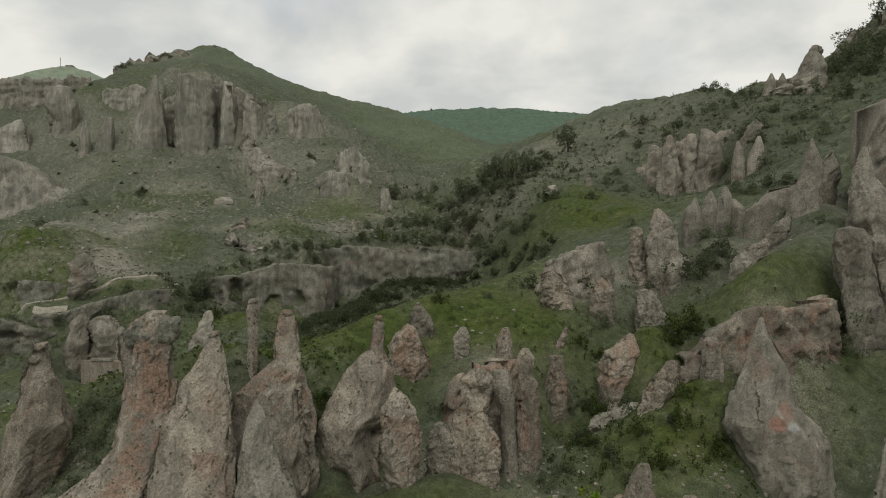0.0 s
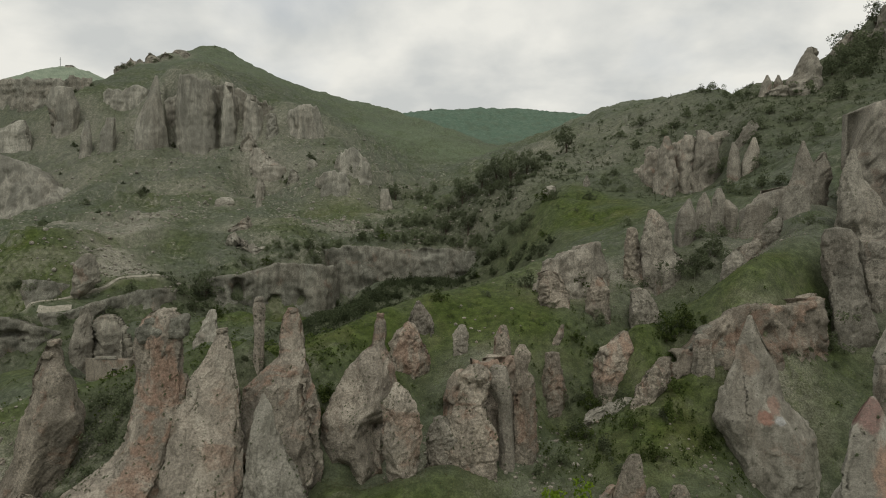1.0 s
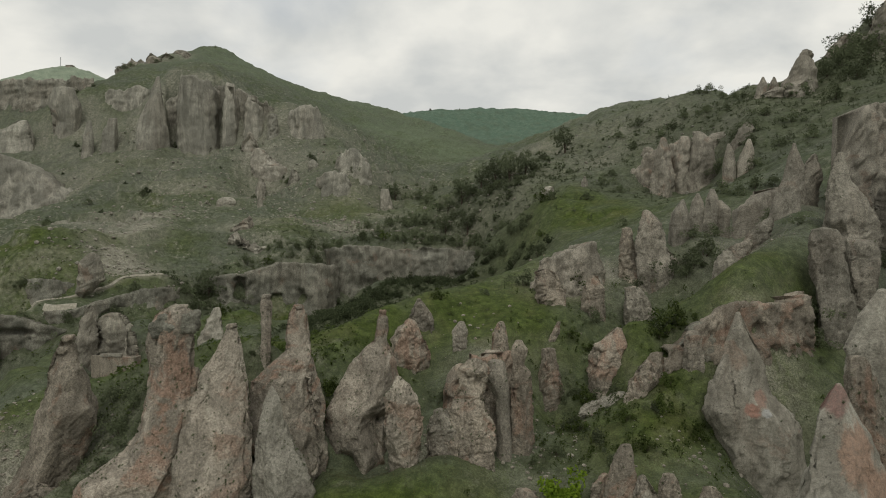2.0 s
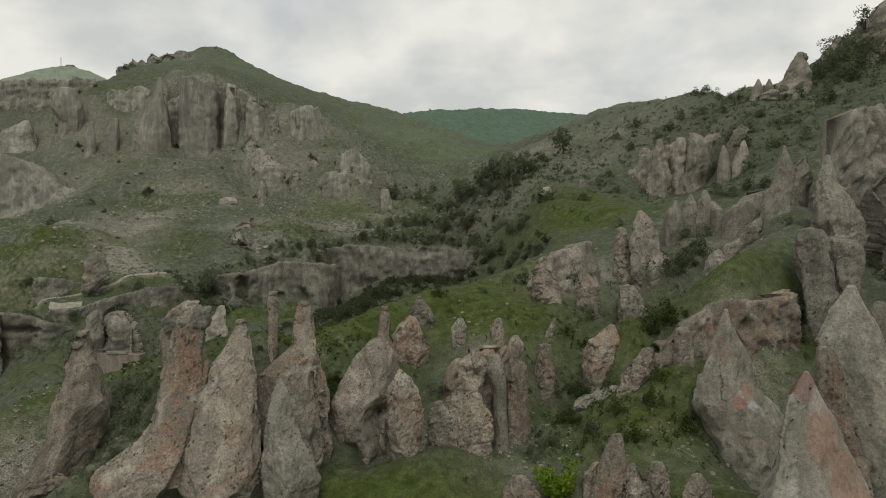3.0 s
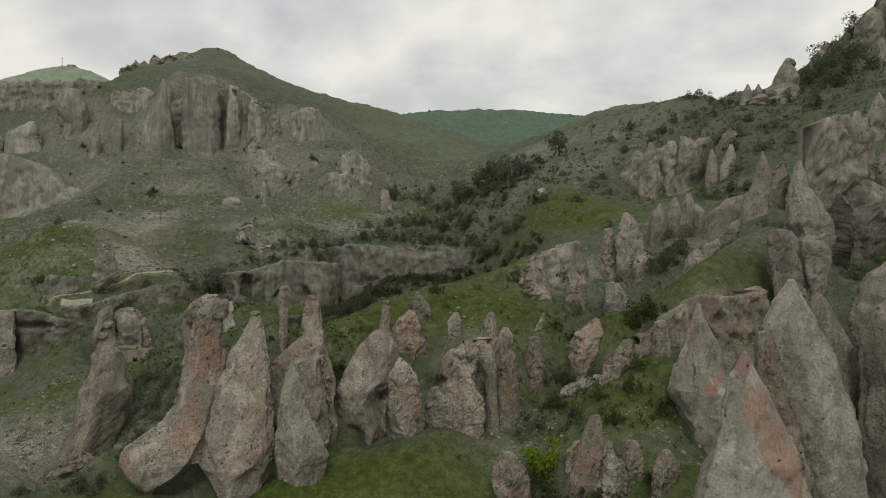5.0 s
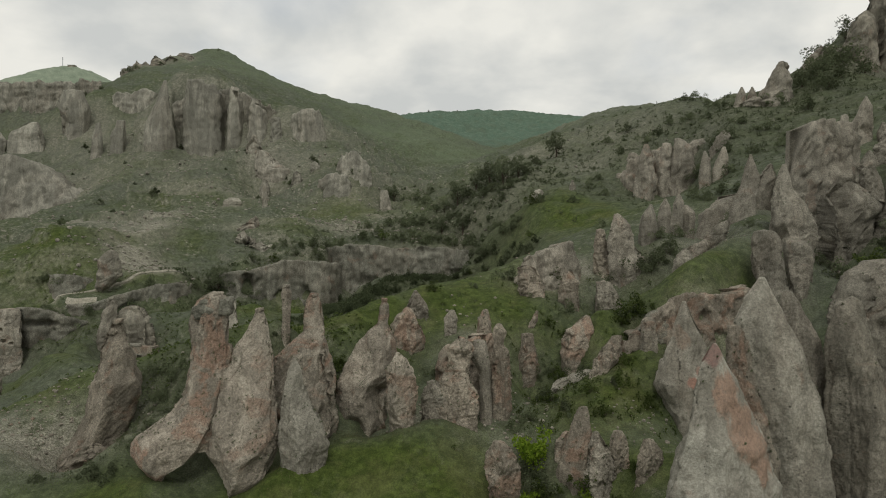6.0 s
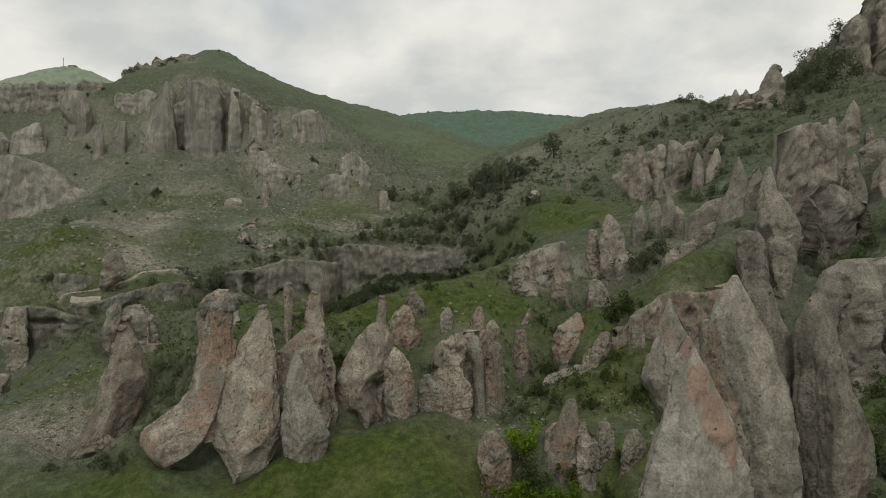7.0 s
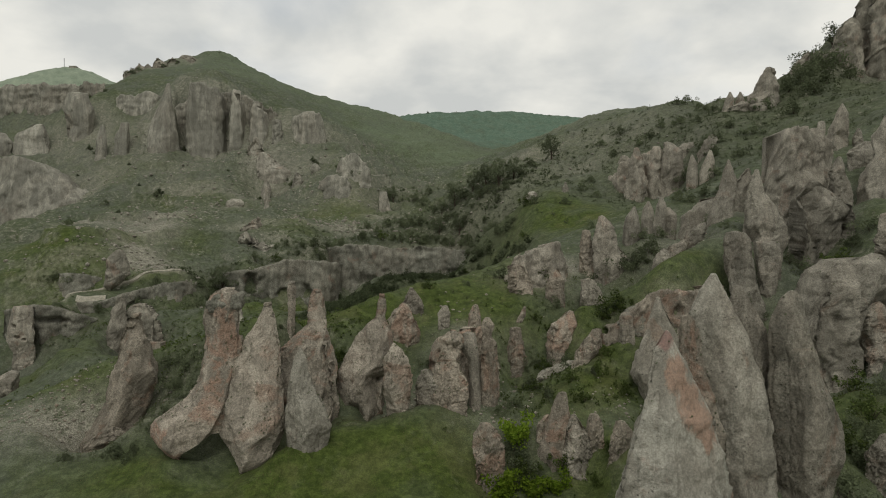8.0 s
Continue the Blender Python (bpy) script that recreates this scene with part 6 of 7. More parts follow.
        PERCHES.append(fc[keep])
    base = np.array([x.mean(), y.mean(), low.mean()])
    ob = new("rock_cliff", mesh_of("rock_cliff", v - base, quads, [ROCK[skin]]))
    ob.location = base
    return tagged(ob, label, "cliff", "rocks of the valley")


for row in STANDING:
    rock(*row)
for row in CLIFFS + BUTTRESSES:
    cliff_wall(*row)


# ---- plants ----
def leaf_cloud(n, leaf, seed, flat=0.8, lumps=16):
    """n leaves, facing all ways, on the skins of a heap of lumps; about 1 wide, standing on z = 0."""
    g = np.random.default_rng(seed)
    c = g.normal(size=(lumps, 3)) * [0.24, 0.24, 0.17]
    c[:, 2] += 0.42 * flat
    rad = g.uniform(0.10, 0.24, lumps)
    k = g.integers(0, lumps, n)
    d = g.normal(size=(n, 3))
    d /= np.linalg.norm(d, axis=1)[:, None]
    p = c[k] + d * (rad[k] * g.uniform(0.55, 1.1, n))[:, None]
    p[:, 2] = np.abs(p[:, 2])
    a = g.normal(size=(n, 3))
    a /= np.linalg.norm(a, axis=1)[:, None]
    b = np.cross(a, d + 0.4 * g.normal(size=(n, 3)))
    b /= np.linalg.norm(b, axis=1)[:, None] + 1e-9
    s = (leaf * g.uniform(0.6, 1.5, n))[:, None]
    v = np.stack([p - a * s, p - b * s * 0.6, p + a * s, p + b * s * 0.6], 1)
    return v.reshape(-1, 3), np.arange(4 * n).reshape(n, 4)


def limb_mesh(rows, sides=6):
    """A tapered, bent stick: rows of (x, y, z, radius)."""
    rows = np.array(rows, float)
    th = np.linspace(0, 2 * np.pi, sides, endpoint=False)
    v = np.concatenate([np.stack([x + r * np.cos(th), y + r * np.sin(th), np.full(sides, z)], 1) for x, y, z, r in rows])
    i, j = np.meshgrid(np.arange(len(rows) - 1), np.arange(sides), indexing="ij")
    j2 = (j + 1) % sides
    return v, np.stack([i * sides + j, i * sides + j2, (i + 1) * sides + j2, (i + 1) * sides + j], -1).reshape(-1, 4)


def part(name, me, parent, label=""):
    ob = new(name, me)
    ob.parent = parent
    return tagged(ob, label)


PLANTS = {}


def plant_kind(name, leaf, seed, tree=False):
    """A shrub or tree one metre wide, kept as the pattern for its kind; None until first planted."""
    ob = new(name)
    ob.empty_display_size = 0.1
    g = np.random.default_rng(seed)
    n = 1300 if tree else 800
    v, f = leaf_cloud(n, 0.031 if tree else 0.037, seed, 1.15 if tree else 0.72, 20 if tree else 13)
    if tree:
        v = v + [0, 0, 0.12]
    part("crown", mesh_of("crown", v, f, [LEAF[leaf]], False), ob)
    if tree:
        part("trunk", mesh_of("trunk", *limb_mesh([(0, 0, -0.10, 0.05), (0.01, 0, 0.15, 0.038), (-0.01, 0.02, 0.35, 0.028), (0.02, 0.01, 0.62, 0.008)]), [BARK]), ob)
    for _ in range(3):
        dx, dy = g.uniform(-0.25, 0.25, 2)
        low = 0.16 if tree else -0.08
        part("limb" if tree else "stem", mesh_of("limb", *limb_mesh([(0, 0, low, 0.018), (dx * 0.5, dy * 0.5, low + 0.2, 0.013), (dx, dy, low + 0.42, 0.004)], 5), [BARK]), ob)
    return ob


GREENERY = {
    "dark": ("shrub", "dark", 3, "dense dark green shrub on the slope"),
    "deep": ("shrub", "dark", 14, "low spreading dark green shrub among rocks"),
    "hollow": ("shrub", "shade", 19, "dense shrub at the foot of the rocks, shade put into its leaf colour"),
    "mid": ("shrub", "mid", 25, "rounded green shrub growing in the grass"),
    "bright": ("shrub", "bright", 36, "fresh yellow-green leafy shrub below the rocks"),
    "tree": ("tree", "hazy_olive", 47, "dull green broad-crowned tree on the valley side"),
}


def plant(kind, x, y, wide, tall=0.0):
    z = float(height(x, y)[0])
    name, leaf, seed, label = GREENERY[kind]
    turn = (x * 37.7 + y * 91.3) % 360
    m = pose(x, y, z - 0.04 * wide, 0, 0, turn) @ Matrix.Diagonal((wide, wide, tall or wide, 1))
    if kind not in PLANTS:
        PLANTS[kind] = tagged(plant_kind(name, leaf, seed, name == "tree"), label, name, "shrubs and trees of the valley")
        PLANTS[kind].matrix_basis = m
    else:
        o = PLANTS[kind]
        made = copy_thing(o, Matrix.Identity(4))
        made.matrix_basis = m


# the wooded side of the gorge
for spot in [(22.0, 196.3, 9.5), (17.9, 201.8, 7.9), (27.6, 198.0, 7.7), (46.1, 225.6, 9.6), (6.9, 207.4, 9.2), (13.5, 206.0, 6.5), (2.1, 209.6, 5.4), (-20.0, 256.6, 7.6), (1.1, 200.7, 6.0), (8.2, 192.9, 7.5)]:
    plant('tree', *spot)
for spot in [(15.5, 195.3, 6.2), (-5.1, 230.5, 6.0), (-9.7, 213.6, 5.1), (-10.6, 258.8, 7.7), (-3.4, 258.3, 6.7), (-26.4, 212.5, 5.1), (-18.6, 213.6, 5.1), (-12.4, 209.2, 6.2), (-5.6, 207.1, 5.4), (10.5, 186.0, 6.6), (12.3, 154.1, 4.6), (15.0, 152.2, 5.1), (17.8, 141.3, 4.2), (20.7, 126.8, 4.9), (20.9, 187.0, 4.2), (35.0, 144.8, 3.0), (44.9, 166.7, 4.3), (47.3, 159.2, 3.5), (48.3, 170.6, 3.5), (64.8, 202.6, 4.9), (64.1, 219.4, 4.5), (73.6, 201.0, 4.8), (74.2, 225.6, 5.4), (84.8, 210.5, 4.3)]:
    plant('dark', *spot)
for spot in [(4.0, 203.5, 4.9), (-0.8, 212.1, 4.7), (-15.4, 198.3, 4.0), (5.5, 191.6, 5.3), (30.6, 199.4, 5.5), (35.4, 211.4, 5.5), (10.7, 206.0, 5.7), (23.9, 189.9, 4.2)]:
    plant('dark', *spot)
for spot in [(-22.0, 208.2, 4.2), (27.7, 149.1, 3.9), (-9.1, 200.0, 4.8), (-3.5, 198.3, 5.5), (18.3, 195.9, 4.7)]:
    plant('deep', *spot)
for spot in [(25.2, 150.7, 4.2)]:
    plant('mid', *spot)
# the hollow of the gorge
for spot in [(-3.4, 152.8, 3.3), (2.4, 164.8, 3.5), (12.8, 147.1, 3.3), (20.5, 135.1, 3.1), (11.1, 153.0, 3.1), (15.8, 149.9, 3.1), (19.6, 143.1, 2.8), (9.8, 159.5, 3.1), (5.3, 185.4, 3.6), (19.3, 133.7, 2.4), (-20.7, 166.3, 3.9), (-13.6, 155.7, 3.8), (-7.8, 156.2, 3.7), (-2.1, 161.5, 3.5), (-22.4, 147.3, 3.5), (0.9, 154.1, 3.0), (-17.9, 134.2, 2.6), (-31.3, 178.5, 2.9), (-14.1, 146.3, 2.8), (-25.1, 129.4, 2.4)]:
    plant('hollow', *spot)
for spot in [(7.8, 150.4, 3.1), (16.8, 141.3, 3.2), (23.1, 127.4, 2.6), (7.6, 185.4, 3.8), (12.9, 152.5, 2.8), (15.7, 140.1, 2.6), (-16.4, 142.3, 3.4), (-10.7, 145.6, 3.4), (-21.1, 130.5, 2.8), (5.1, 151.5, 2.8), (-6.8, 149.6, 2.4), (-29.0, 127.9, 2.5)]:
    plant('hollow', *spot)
for spot in [(23.2, 138.4, 2.2), (8.5, 149.6, 1.9)]:
    plant('mid', *spot)
# the far side
for spot in [(-34.5, 202.1, 3.7), (-12.6, 196.6, 4.0), (2.9, 193.2, 4.7), (8.9, 188.3, 4.2), (-45.3, 178.5, 3.3), (20.2, 149.1, 3.6), (17.9, 153.3, 4.3), (18.6, 181.3, 4.7), (-67.8, 168.4, 5.3), (-68.9, 165.4, 4.3), (-40.1, 181.0, 5.4), (-38.2, 197.0, 4.4), (-58.4, 177.9, 4.6), (-58.5, 274.0, 4.6), (-68.6, 267.4, 4.0), (-117.6, 235.7, 3.9), (-129.3, 194.9, 3.3), (-172.1, 265.9, 5.4), (-43.7, 256.6, 5.2), (-36.5, 247.8, 4.6), (-59.7, 165.4, 5.8), (-67.8, 157.6, 5.0), (-64.6, 156.8, 4.9), (-56.6, 165.1, 4.6)]:
    plant('dark', *spot)
for spot in [(-37.5, 180.3, 4.7), (-26.9, 201.8, 4.5), (-34.2, 200.7, 4.1), (-53.1, 182.5, 3.0), (-86.2, 135.8, 3.8), (-94.9, 133.7, 4.5), (-79.2, 143.7, 4.5), (-77.5, 149.3, 4.2), (-88.3, 131.4, 3.9), (-64.9, 147.4, 4.9), (-54.5, 170.6, 3.5), (-50.1, 177.9, 3.6), (-86.7, 149.7, 2.8), (-99.8, 148.6, 4.7), (-105.0, 148.2, 4.1)]:
    plant('dark', *spot)
for spot in [(-26.9, 201.4, 4.9), (-4.4, 197.0, 5.1), (-39.1, 180.0, 3.7), (21.5, 149.1, 3.3), (-44.1, 180.3, 4.3), (-49.5, 181.6, 3.7), (-135.2, 230.3, 3.4), (-61.2, 167.6, 3.7)]:
    plant('deep', *spot)
for spot in [(-19.3, 200.0, 4.4), (-52.0, 178.8, 3.6), (-51.2, 138.3, 3.8)]:
    plant('mid', *spot)
for spot in [(-64.8, 165.4, 7.7)]:
    plant('tree', *spot)
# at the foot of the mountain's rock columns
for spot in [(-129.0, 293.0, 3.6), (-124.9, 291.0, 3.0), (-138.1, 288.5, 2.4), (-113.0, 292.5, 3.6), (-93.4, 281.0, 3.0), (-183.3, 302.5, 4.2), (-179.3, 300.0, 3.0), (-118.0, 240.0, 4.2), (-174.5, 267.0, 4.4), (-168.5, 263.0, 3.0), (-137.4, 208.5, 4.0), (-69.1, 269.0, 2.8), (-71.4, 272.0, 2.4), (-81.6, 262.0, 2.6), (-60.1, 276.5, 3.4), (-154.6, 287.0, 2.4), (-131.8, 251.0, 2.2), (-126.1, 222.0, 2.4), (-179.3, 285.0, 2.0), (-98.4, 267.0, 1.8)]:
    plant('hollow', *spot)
# the skyline
for spot in [(103.3, 232.7, 5.6), (108.1, 231.5, 4.7), (93.0, 191.5, 3.2), (99.0, 232.7, 4.3), (93.6, 185.7, 3.1), (-218.1, 415.3, 5.4), (-217.3, 425.0, 4.7), (-204.3, 434.9, 4.8), (-201.2, 333.1, 4.3), (-177.8, 477.0, 2.7), (-13.5, 692.9, 3.9), (-63.5, 493.9, 1.8), (20.4, 716.1, 2.7), (85.5, 246.2, 1.4), (80.0, 261.8, 1.5), (76.3, 270.0, 1.5), (138.3, 745.1, 2.8), (-193.4, 335.7, 3.1), (-198.3, 443.9, 3.3)]:
    plant('dark', *spot)
# the right-hand slope
for spot in [(50.7, 106.2, 3.5), (51.5, 101.9, 3.2), (79.1, 159.6, 5.0), (82.4, 157.6, 4.4), (38.9, 83.0, 2.6), (35.5, 82.2, 2.6), (40.0, 62.0, 3.3), (39.6, 60.4, 2.7), (62.0, 92.2, 3.4), (48.8, 86.9, 2.9), (77.8, 150.1, 4.7), (82.4, 144.8, 4.0), (54.5, 102.2, 3.8), (57.5, 101.7, 3.0), (73.6, 158.8, 4.4), (74.5, 164.2, 4.0), (92.1, 156.8, 4.4), (88.2, 162.9, 4.5), (84.6, 135.5, 3.8), (106.6, 161.3, 6.0), (124.8, 183.8, 7.8), (115.6, 180.1, 7.3), (104.4, 172.4, 6.1), (117.5, 168.4, 7.2)]:
    plant('dark', *spot)
for spot in [(66.9, 165.9, 4.6), (72.7, 139.0, 4.4), (45.4, 73.6, 2.0), (79.1, 205.7, 5.0), (85.5, 194.5, 4.3), (88.0, 184.7, 3.8), (134.2, 190.0, 8.1), (132.2, 197.5, 6.2)]:
    plant('dark', *spot)
for spot in [(43.3, 66.4, 2.2)]:
    plant('deep', *spot)
# among the near rocks
for spot in [(13.1, 55.1, 2.2), (17.2, 53.4, 2.0), (17.8, 49.3, 2.0), (15.7, 61.0, 1.9), (22.4, 55.9, 1.8), (18.0, 78.7, 3.9), (15.3, 68.1, 1.9), (-0.3, 73.0, 1.9), (23.4, 62.1, 1.8), (-10.8, 55.4, 2.2), (-10.8, 54.2, 1.6), (17.3, 67.3, 1.7)]:
    plant('mid', *spot)
for spot in [(14.4, 52.1, 2.1), (7.8, 53.4, 1.8), (20.2, 53.6, 1.5), (11.4, 80.1, 3.1), (19.1, 71.5, 2.5), (32.6, 105.4, 2.9), (26.9, 78.1, 2.6), (30.4, 77.1, 3.9), (32.1, 75.9, 2.8), (25.0, 62.9, 2.3), (12.8, 63.8, 1.7), (14.6, 62.5, 2.0), (13.8, 74.2, 1.9), (28.2, 77.9, 2.2), (34.0, 77.1, 2.1), (13.2, 62.6, 1.5), (-25.9, 52.2, 2.1), (-30.9, 57.0, 2.6), (-30.6, 53.6, 2.5), (-35.6, 58.4, 2.4), (-16.1, 51.9, 1.4), (-15.1, 53.4, 1.2), (30.6, 57.1, 0.8)]:
    plant('dark', *spot)
for spot in [(10.4, 51.4, 2.1), (14.7, 48.3, 1.8), (8.2, 49.8, 1.8), (5.8, 76.7, 1.3), (73.5, 154.0, 4.3), (-30.0, 58.1, 2.2), (-17.4, 51.5, 1.1), (35.2, 57.7, 1.4), (38.9, 58.4, 1.3)]:
    plant('deep', *spot)
# below the pinnacles
for spot in [(121.1, 181.7, 7.5), (129.9, 187.0, 9.6), (139.5, 192.9, 9.9), (127.0, 178.6, 8.5), (138.2, 184.3, 7.6), (133.2, 195.6, 8.0), (114.4, 178.1, 6.3), (117.5, 172.6, 6.1), (33.1, 28.6, 2.7), (39.9, 33.3, 3.0), (33.2, 27.3, 3.5), (36.3, 35.1, 2.3), (17.7, 58.5, 2.5), (12.1, 63.7, 2.2), (33.0, 76.5, 3.6), (35.1, 77.4, 4.0), (12.8, 55.5, 2.4), (14.6, 43.2, 2.0), (-32.5, 42.9, 2.6), (-37.6, 43.2, 1.4), (-30.7, 43.4, 1.8), (39.3, 35.0, 2.3), (37.7, 31.6, 2.5), (43.6, 37.5, 2.4)]:
    plant('dark', *spot)
for spot in [(65.0, 69.5, 3.3), (62.6, 69.7, 3.0), (52.9, 64.6, 3.6), (10.0, 42.4, 2.6), (8.9, 43.1, 2.4), (44.6, 61.6, 2.3), (-27.8, 51.5, 2.4), (-31.2, 54.7, 2.5), (-34.4, 59.5, 2.5), (-30.1, 46.4, 1.9), (0.1, 57.5, 1.9), (51.3, 66.8, 2.4)]:
    plant('dark', *spot)
for spot in [(142.3, 199.0, 8.9)]:
    plant('tree', *spot)
for spot in [(9.5, 44.7, 4.3), (7.1, 39.4, 3.9), (9.6, 43.9, 3.5), (8.6, 40.0, 4.5), (11.0, 39.3, 3.9), (13.1, 39.7, 3.3)]:
    plant('bright', *spot)
for spot in [(14.2, 41.5, 2.9), (37.4, 32.9, 3.0), (41.1, 35.4, 3.1), (23.8, 51.9, 2.3), (20.8, 53.4, 2.3), (15.3, 61.8, 2.3), (24.3, 62.6, 3.8), (26.1, 62.4, 3.4), (45.3, 43.9, 3.1), (47.3, 45.7, 2.2), (58.1, 66.6, 3.7), (18.9, 41.8, 1.4), (10.2, 41.1, 2.8), (16.9, 39.3, 1.7), (-11.1, 55.1, 2.1), (59.8, 74.7, 2.8)]:
    plant('mid', *spot)
for spot in [(-32.5, 59.3, 2.4), (-30.1, 49.2, 1.9)]:
    plant('deep', *spot)


# ---- the cave house and the mast on the far hill ----
def box(bm, x0, x1, y0, y1, z0, z1):
    made = bmesh.ops.create_cube(bm, size=1.0)
    bmesh.ops.transform(bm, matrix=Matrix.Translation(((x0 + x1) / 2, (y0 + y1) / 2, (z0 + z1) / 2)) @ Matrix.Diagonal((x1 - x0, y1 - y0, z1 - z0, 1)), verts=made["verts"])


def piece(name, bm, mat, parent, label=""):
    me = bpy.data.meshes.new(name)
    bm.to_mesh(me)
    bm.free()
    me.materials.append(mat)
    return part(name, me, parent, label)


def cave_house(x, y, z, wide, tall, wx, wz, hole):
    """A masonry front closing a cave under the rock dome, with one small window."""
    top = new("cave_house")
    top.location = (x, y, z)
    half = wide / 2
    bm = bmesh.new()
    box(bm, -half, wx - hole / 2, 0, 0.5, -2.0, tall)
    box(bm, wx + hole / 2, half, 0, 0.5, -2.0, tall * 0.93)
    box(bm, wx - hole / 2, wx + hole / 2, 0.002, 0.498, -2.0, wz - hole / 2)
    box(bm, wx - hole / 2, wx + hole / 2, 0.002, 0.498, wz + hole / 2 + 0.2, tall * 0.95)
    for side in (-1, 1):
        box(bm, side * half - 0.25 - side * 0.26, side * half + 0.25 - side * 0.26, 0.504, 3.2, -2.0, tall * 0.9)
    box(bm, -half + 0.1, half - 0.1, 0.51, 3.2, tall * 0.78, tall * 0.88)
    bmesh.ops.subdivide_edges(bm, edges=list(bm.edges), cuts=4, use_grid_fill=True)
    for v in bm.verts:
        v.co.x += 0.06 * noise.noise(v.co * 0.9)
        v.co.z += 0.12 * noise.noise(v.co * 0.7) if v.co.z > 1 else 0
    piece("wall", bm, ROCK["warm"], top)
    bm = bmesh.new()
    box(bm, wx - hole * 0.8, wx + hole * 0.8, -0.04, 0.4, wz + hole / 2, wz + hole / 2 + 0.2)
    piece("lintel", bm, ROCK["pale"], top, "pale stone lintel")
    bm = bmesh.new()
    for s in (-1, 1):
        box(bm, wx + s * hole * 0.46 - 0.04, wx + s * hole * 0.46 + 0.04, 0.12, 0.22, wz - hole / 2, wz + hole / 2)
    window = piece("window", bm, BARK, top, "dark open window hole")
    bm = bmesh.new()
    box(bm, wx - hole * 0.6, wx + hole * 0.6, -0.06, 0.3, wz - hole / 2 - 0.1, wz - hole / 2)
    piece("sill", bm, ROCK["pale"], window)
    bm = bmesh.new()
    box(bm, -half * 0.55, half * 0.45, -0.25, 0.7, tall * 0.95, tall + 0.35)
    bmesh.ops.bevel(bm, geom=list(bm.edges), offset=0.12, segments=2, affect="EDGES")
    piece("ledge", bm, ROCK["pale"], top, "pale rock ledge above the wall")
    return tagged(top, "rusty masonry front of a cave house under a rock dome", "house")


cave_house(-68.4, 122.2, 0.6, 8.8, 5.2, 1.5, 2.5, 1.1)


def hill_mast(x, y):
    z = float(height(x, y)[0])
    top = new("mast")
    top.location = (x, y, z)
    steel = Mat("mast_steel", 0.5, 0.4)
    steel = steel.done((0.32, 0.33, 0.34))
    bm = bmesh.new()
    box(bm, -0.35, 0.35, -0.35, 0.35, -1.0, 14.0)
    bmesh.ops.bevel(bm, geom=list(bm.edges), offset=0.1, segments=1, affect="EDGES")
    piece("pole", bm, steel, top)
    bm = bmesh.new()
    box(bm, -1.0, 1.0, -0.15, 0.15, 11.0, 11.3)
    box(bm, -0.7, 0.7, -0.15, 0.15, 12.6, 12.9)
    piece("cross_arm", bm, steel, top)
    tagged(top, "thin steel mast on the far hilltop", "mast")
    hut = new("hut")
    hut.location = (x + 14, y, float(height(x + 14, y)[0]))
    bm = bmesh.new()
    box(bm, -5, 5, -3, 3, -1.5, 2.4)
    piece("wall", bm, ROCK["pale"], hut)
    bm = bmesh.new()
    box(bm, -5.4, 5.4, -3.4, 3.4, 2.4, 2.8)
    piece("roof", bm, steel, hut, "flat grey roof")
    tagged(hut, "small flat-roofed hut beside the mast", "hut")


hill_mast(-569.8, 912.0)


# ---- what nobody could count: scrub, grass, loose stones ----
def scatter(n, seed, spots):
    """n places round spots of (x, y, rx, ry, weight)."""
    g = np.random.default_rng(seed)
    s = np.array(spots, float)
    k = g.choice(len(s), n, p=s[:, 4] / s[:, 4].sum())
    p = s[k, :2] + g.normal(size=(n, 2)) * 0.6 * s[k, 2:4]
    return p, g


def many(name, verts, faces, places, sizes, turns, mats, label, category, tall=None, smooth=False):
    """One mesh of many turned and scaled copies of a small form."""
    n, k = len(places), len(verts)
    c, s = np.cos(turns), np.sin(turns)
    v = verts[None] * sizes[:, None, None]
    if tall is not None:
        v[:, :, 2] *= tall[:, None]
    x = v[:, :, 0] * c[:, None] - v[:, :, 1] * s[:, None] + places[:, None, 0]
    y = v[:, :, 0] * s[:, None] + v[:, :, 1] * c[:, None] + places[:, None, 1]
    out = np.stack([x, y, v[:, :, 2] + places[:, None, 2]], -1).reshape(-1, 3)
    f = (faces[None] + k * np.arange(n)[:, None, None]).reshape(-1, faces.shape[1])
    return tagged(new(name, mesh_of(name, out, f, mats, smooth)), label, category, kind="stuff")


def on_ground(p, sink=0.0):
    return np.column_stack([p, height(p[:, 0], p[:, 1]) - sink])


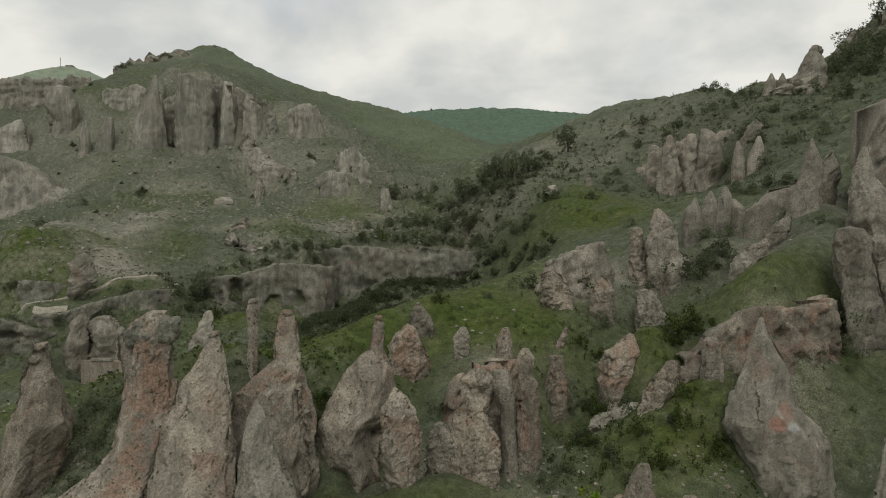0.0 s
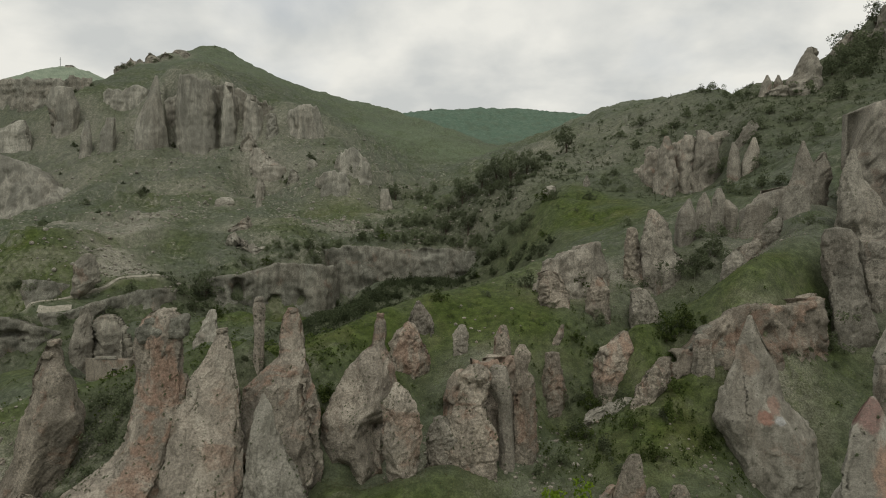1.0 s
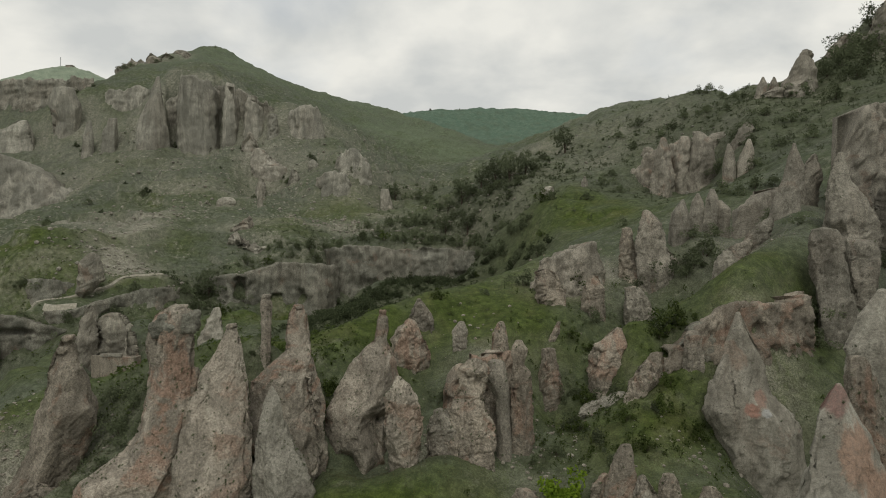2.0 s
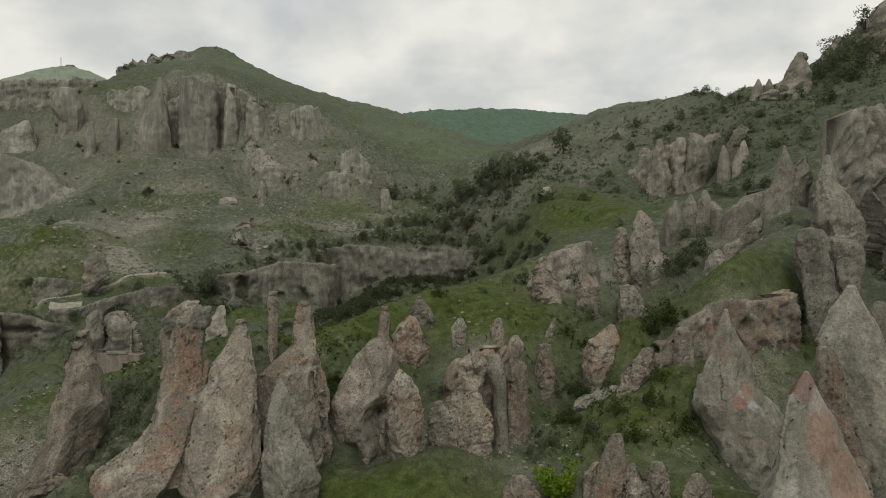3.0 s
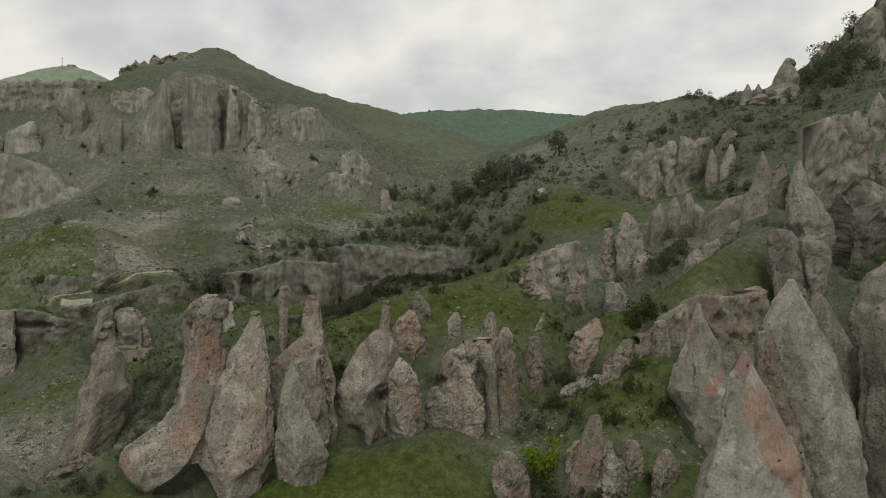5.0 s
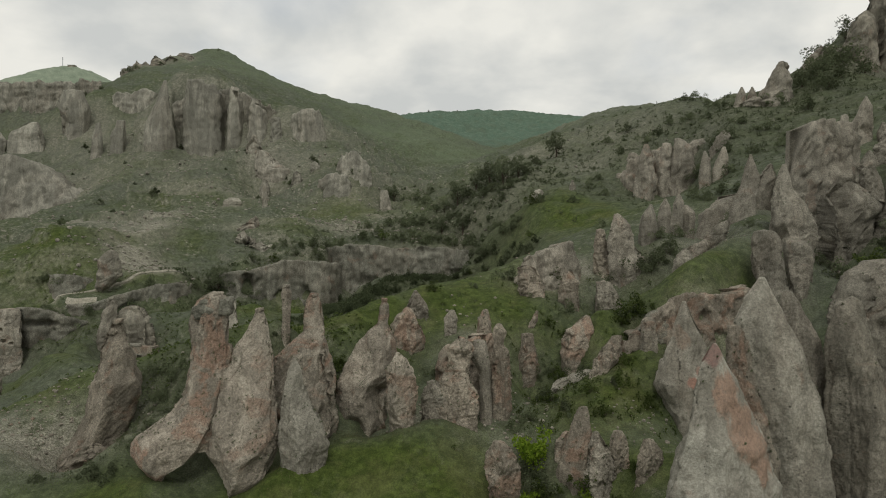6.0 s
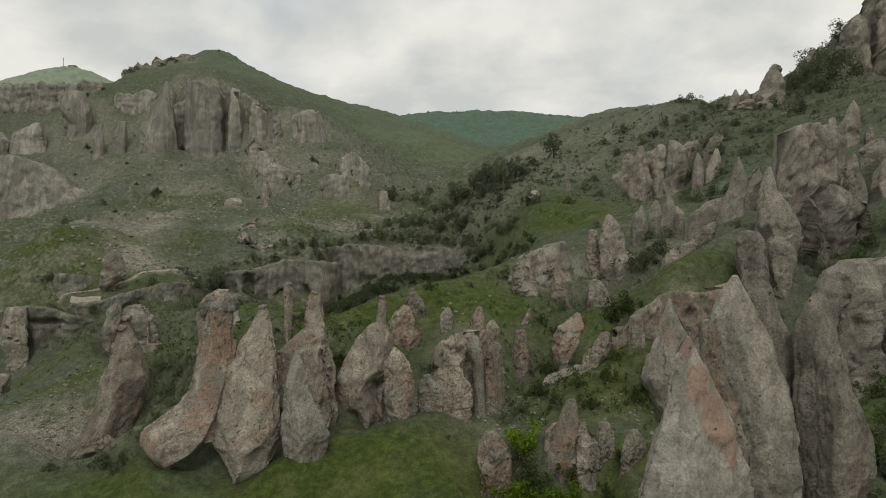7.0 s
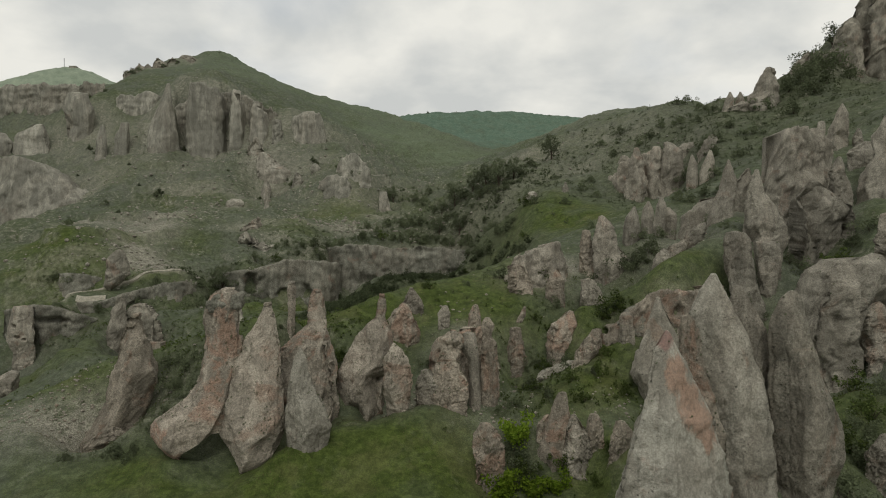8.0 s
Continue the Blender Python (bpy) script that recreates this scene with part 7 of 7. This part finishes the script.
SCRUB = [
    (1300, 0.35, 1.1, 'mid', [(-86.3, 128.4, 14, 8, 2), (-66.8, 134.8, 10, 8, 1), (-20.6, 62.8, 10, 5, 2), (-40.8, 64.1, 14, 6, 2), (-47.5, 133.3, 10, 8, 2), (-12.1, 58.3, 8, 4, 2), (-104.0, 146.7, 14, 8, 1.5), (-55.2, 131.0, 10, 6, 2), (-47.2, 167.1, 10, 8, 2), (-98.8, 153.6, 20, 8, 1), (-47.2, 179.1, 14, 4, 1.5), (-15.4, 198.0, 20, 4, 1.5)]),
    (230, 1.8, 4.2, 'hazy_olive', [(22.0, 196.3, 12, 14, 3), (8.7, 204.2, 14, 16, 3), (-2.7, 208.5, 12, 14, 2), (32.3, 198.3, 12, 14, 2), (47.5, 227.4, 14, 14, 1.5), (-15.2, 256.1, 14, 18, 1), (17.2, 193.6, 12, 12, 2), (11.3, 160.1, 8, 8, 1.5), (86.9, 206.3, 16, 12, 1), (79.9, 158.4, 10, 10, 1.2), (106.2, 170.2, 16, 20, 1.5), (72.7, 214.9, 18, 18, 1)]),
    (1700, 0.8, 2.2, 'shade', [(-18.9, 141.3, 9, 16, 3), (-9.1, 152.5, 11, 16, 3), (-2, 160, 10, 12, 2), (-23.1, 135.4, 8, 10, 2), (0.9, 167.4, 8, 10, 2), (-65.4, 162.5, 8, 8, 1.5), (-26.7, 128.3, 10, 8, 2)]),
    (2600, 0.6, 2.1, 'hazy_olive', [(-6.5, 207.4, 30, 30, 3), (16.5, 186.0, 30, 26, 3), (39.0, 195.3, 30, 30, 2), (71.7, 212.2, 40, 40, 3), (79.1, 151.3, 30, 30, 3), (110.2, 171.5, 30, 30, 3), (-24.7, 199.0, 24, 14, 1.5), (82.4, 191.5, 30, 30, 2)]),
    (1100, 0.5, 1.5, 'hazy_olive', [(-107.2, 239.3, 60, 30, 2), (-141.2, 240.6, 50, 30, 1), (-69.1, 262.8, 40, 30, 1.5), (-131.2, 293.1, 60, 20, 1.5), (-57.3, 185.1, 30, 14, 1.5), (-99.1, 156.4, 40, 20, 1), (-69.5, 154.8, 26, 14, 2), (-85.9, 131.4, 24, 10, 2), (-43.1, 253.0, 30, 20, 1)]),
    (620, 0.3, 0.9, 'mid', [(14.7, 53.4, 6, 4, 4), (10.5, 52.1, 5, 4, 3), (20.5, 60.3, 6, 6, 2), (13.7, 68.1, 7, 6, 2), (28.7, 74.4, 8, 6, 2), (28.6, 54.4, 6, 6, 1), (7.7, 71.7, 12, 10, 1), (11.9, 41.5, 5, 4, 2), (21.5, 51.0, 6, 5, 2), (41.0, 36.7, 5, 5, 2), (-33.4, 58.1, 7, 6, 2), (-61.0, 86.9, 14, 6, 1)]),
    (520, 0.25, 0.8, 'dark', [(-31.9, 56.3, 6, 7, 3), (-31.4, 50.6, 6, 5, 2), (-45.5, 56.5, 10, 5, 1.5), (-1.6, 71.9, 8, 6, 1.5), (-16.2, 52.2, 8, 4, 2), (16.0, 64.7, 8, 6, 1.5), (31.9, 55.7, 8, 6, 1), (-30.3, 55.8, 8, 6, 2)]),
]
STONES = [
    (700, 0.4, 1.9, 'cliff', [(-121.8, 272.1, 60, 22, 3), (-77.5, 275.4, 34, 24, 3), (-162.5, 277.0, 40, 24, 2), (-57.1, 275.4, 40, 24, 2), (-104.7, 295.1, 60, 16, 1), (-149.5, 303.0, 60, 16, 1), (-41.1, 241.5, 24, 20, 2), (60.7, 207.9, 34, 30, 1), (79.1, 183.8, 20, 20, 1)]),
    (2600, 0.25, 1.6, 'pale', [(-100.5, 199.5, 14, 24, 3), (-81.7, 242.3, 30, 20, 2), (-36.4, 213.6, 22, 8, 2.5), (-16.2, 273.0, 20, 16, 1.5), (-118.1, 263.8, 60, 20, 2), (-72.2, 274.9, 40, 24, 2), (-6.3, 201.1, 26, 14, 2), (-86.4, 159.6, 16, 8, 2), (-98.3, 150.5, 30, 14, 1), (-126.5, 215.4, 30, 20, 1.5), (20.1, 187.7, 20, 20, 0.7)]),
    (900, 0.12, 0.6, 'grey', [(-45.8, 54.7, 10, 5, 5), (-43.6, 58.1, 6, 5, 3), (-36.7, 55.9, 5, 5, 1.5), (7.6, 51.4, 6, 4, 2), (22.6, 48.1, 4, 4, 1), (11.1, 55.2, 5, 4, 1), (21.3, 50.2, 4, 4, 1), (4.8, 67.3, 8, 6, 1), (20.9, 88.3, 8, 8, 1.5), (41.6, 79.3, 8, 8, 1), (0.2, 54.2, 6, 3, 1.5)]),
]


for seed, (count, low, high, leaf, spots) in enumerate(SCRUB):
    p, g = scatter(count, 300 + seed, spots)
    v, f = leaf_cloud(30, 0.105, 70 + seed, 0.75, 6)
    many("scrub", v, f, on_ground(p, 0.05), g.uniform(low, high, count) ** 1.0, g.uniform(0, 6.3, count), [LEAF[leaf]], "low scattered scrub and weeds on the slopes", "scrub")

g = np.random.default_rng(9)
# grass tufts over the near slopes
count = 60000
bearing, reach_ = np.radians(g.uniform(-42, 42, count)), np.exp(g.uniform(np.log(56), np.log(135), count))
p = np.column_stack([CENTRE[0] + reach_ * np.sin(bearing), CENTRE[1] + reach_ * np.cos(bearing)])
tuft, blades = [], []
for k in range(4):
    a, r = g.uniform(0, 6.3), 0.25
    dx, dy = math.cos(a), math.sin(a)
    lean = g.uniform(-0.5, 0.5, 2)
    tuft += [(-dy * 0.10 + dx * r * 0.5, dx * 0.10 + dy * r * 0.5, 0), (dy * 0.10 + dx * r * 0.5, -dx * 0.10 + dy * r * 0.5, 0), (dx * r + lean[0], dy * r + lean[1], 1.0)]
    blades.append((3 * k, 3 * k + 1, 3 * k + 2))
size = g.uniform(0.06, 0.17, count)
dry = rough(np.column_stack([p, 0 * size]) / 7.0, 3, 91) > 0.28
for leaf, pick in (("grass", ~dry), ("dry", dry)):
    many("grass", np.array(tuft), np.array(blades), on_ground(p[pick], 0.02), size[pick], g.uniform(0, 6.3, pick.sum()), [LEAF[leaf]], "uneven tufts of grass on the near slopes", "grass")

# loose stones
ball = bmesh.new()
bmesh.ops.create_icosphere(ball, subdivisions=1, radius=0.5)
sv = np.array([v.co[:] for v in ball.verts]) * [1.0, 0.8, 0.6]
sv = sv * (1 + 0.35 * grain(sv * 3.1, 5))[:, None]
sf = np.array([[v.index for v in f.verts] for f in ball.faces])
ball.free()
for seed, (count, low, high, skin, spots) in enumerate(STONES):
    p, g = scatter(count, 500 + seed, spots)
    many("loose_stones", sv, sf, on_ground(p, -0.02), low + (high - low) * g.uniform(0, 1, count) ** 3, g.uniform(0, 6.3, count), [ROCK[skin]], "scattered pale stones and small boulders on the slope", "stones", g.uniform(0.6, 1.3, count))

# small plants that hold on to the rocks
p = np.vstack(PERCHES)
g = np.random.default_rng(77)
p = p[g.random(len(p)) < min(1.0, 13000 / len(p))]
v, f = leaf_cloud(10, 0.18, 91, 0.6, 4)
many("cliff_plants", v, f, p - [0, 0, 0.05], g.uniform(0.12, 0.42, len(p)), g.uniform(0, 6.3, len(p)), [LEAF["dark"]], "small dark plants rooted in rock crevices", "plants")
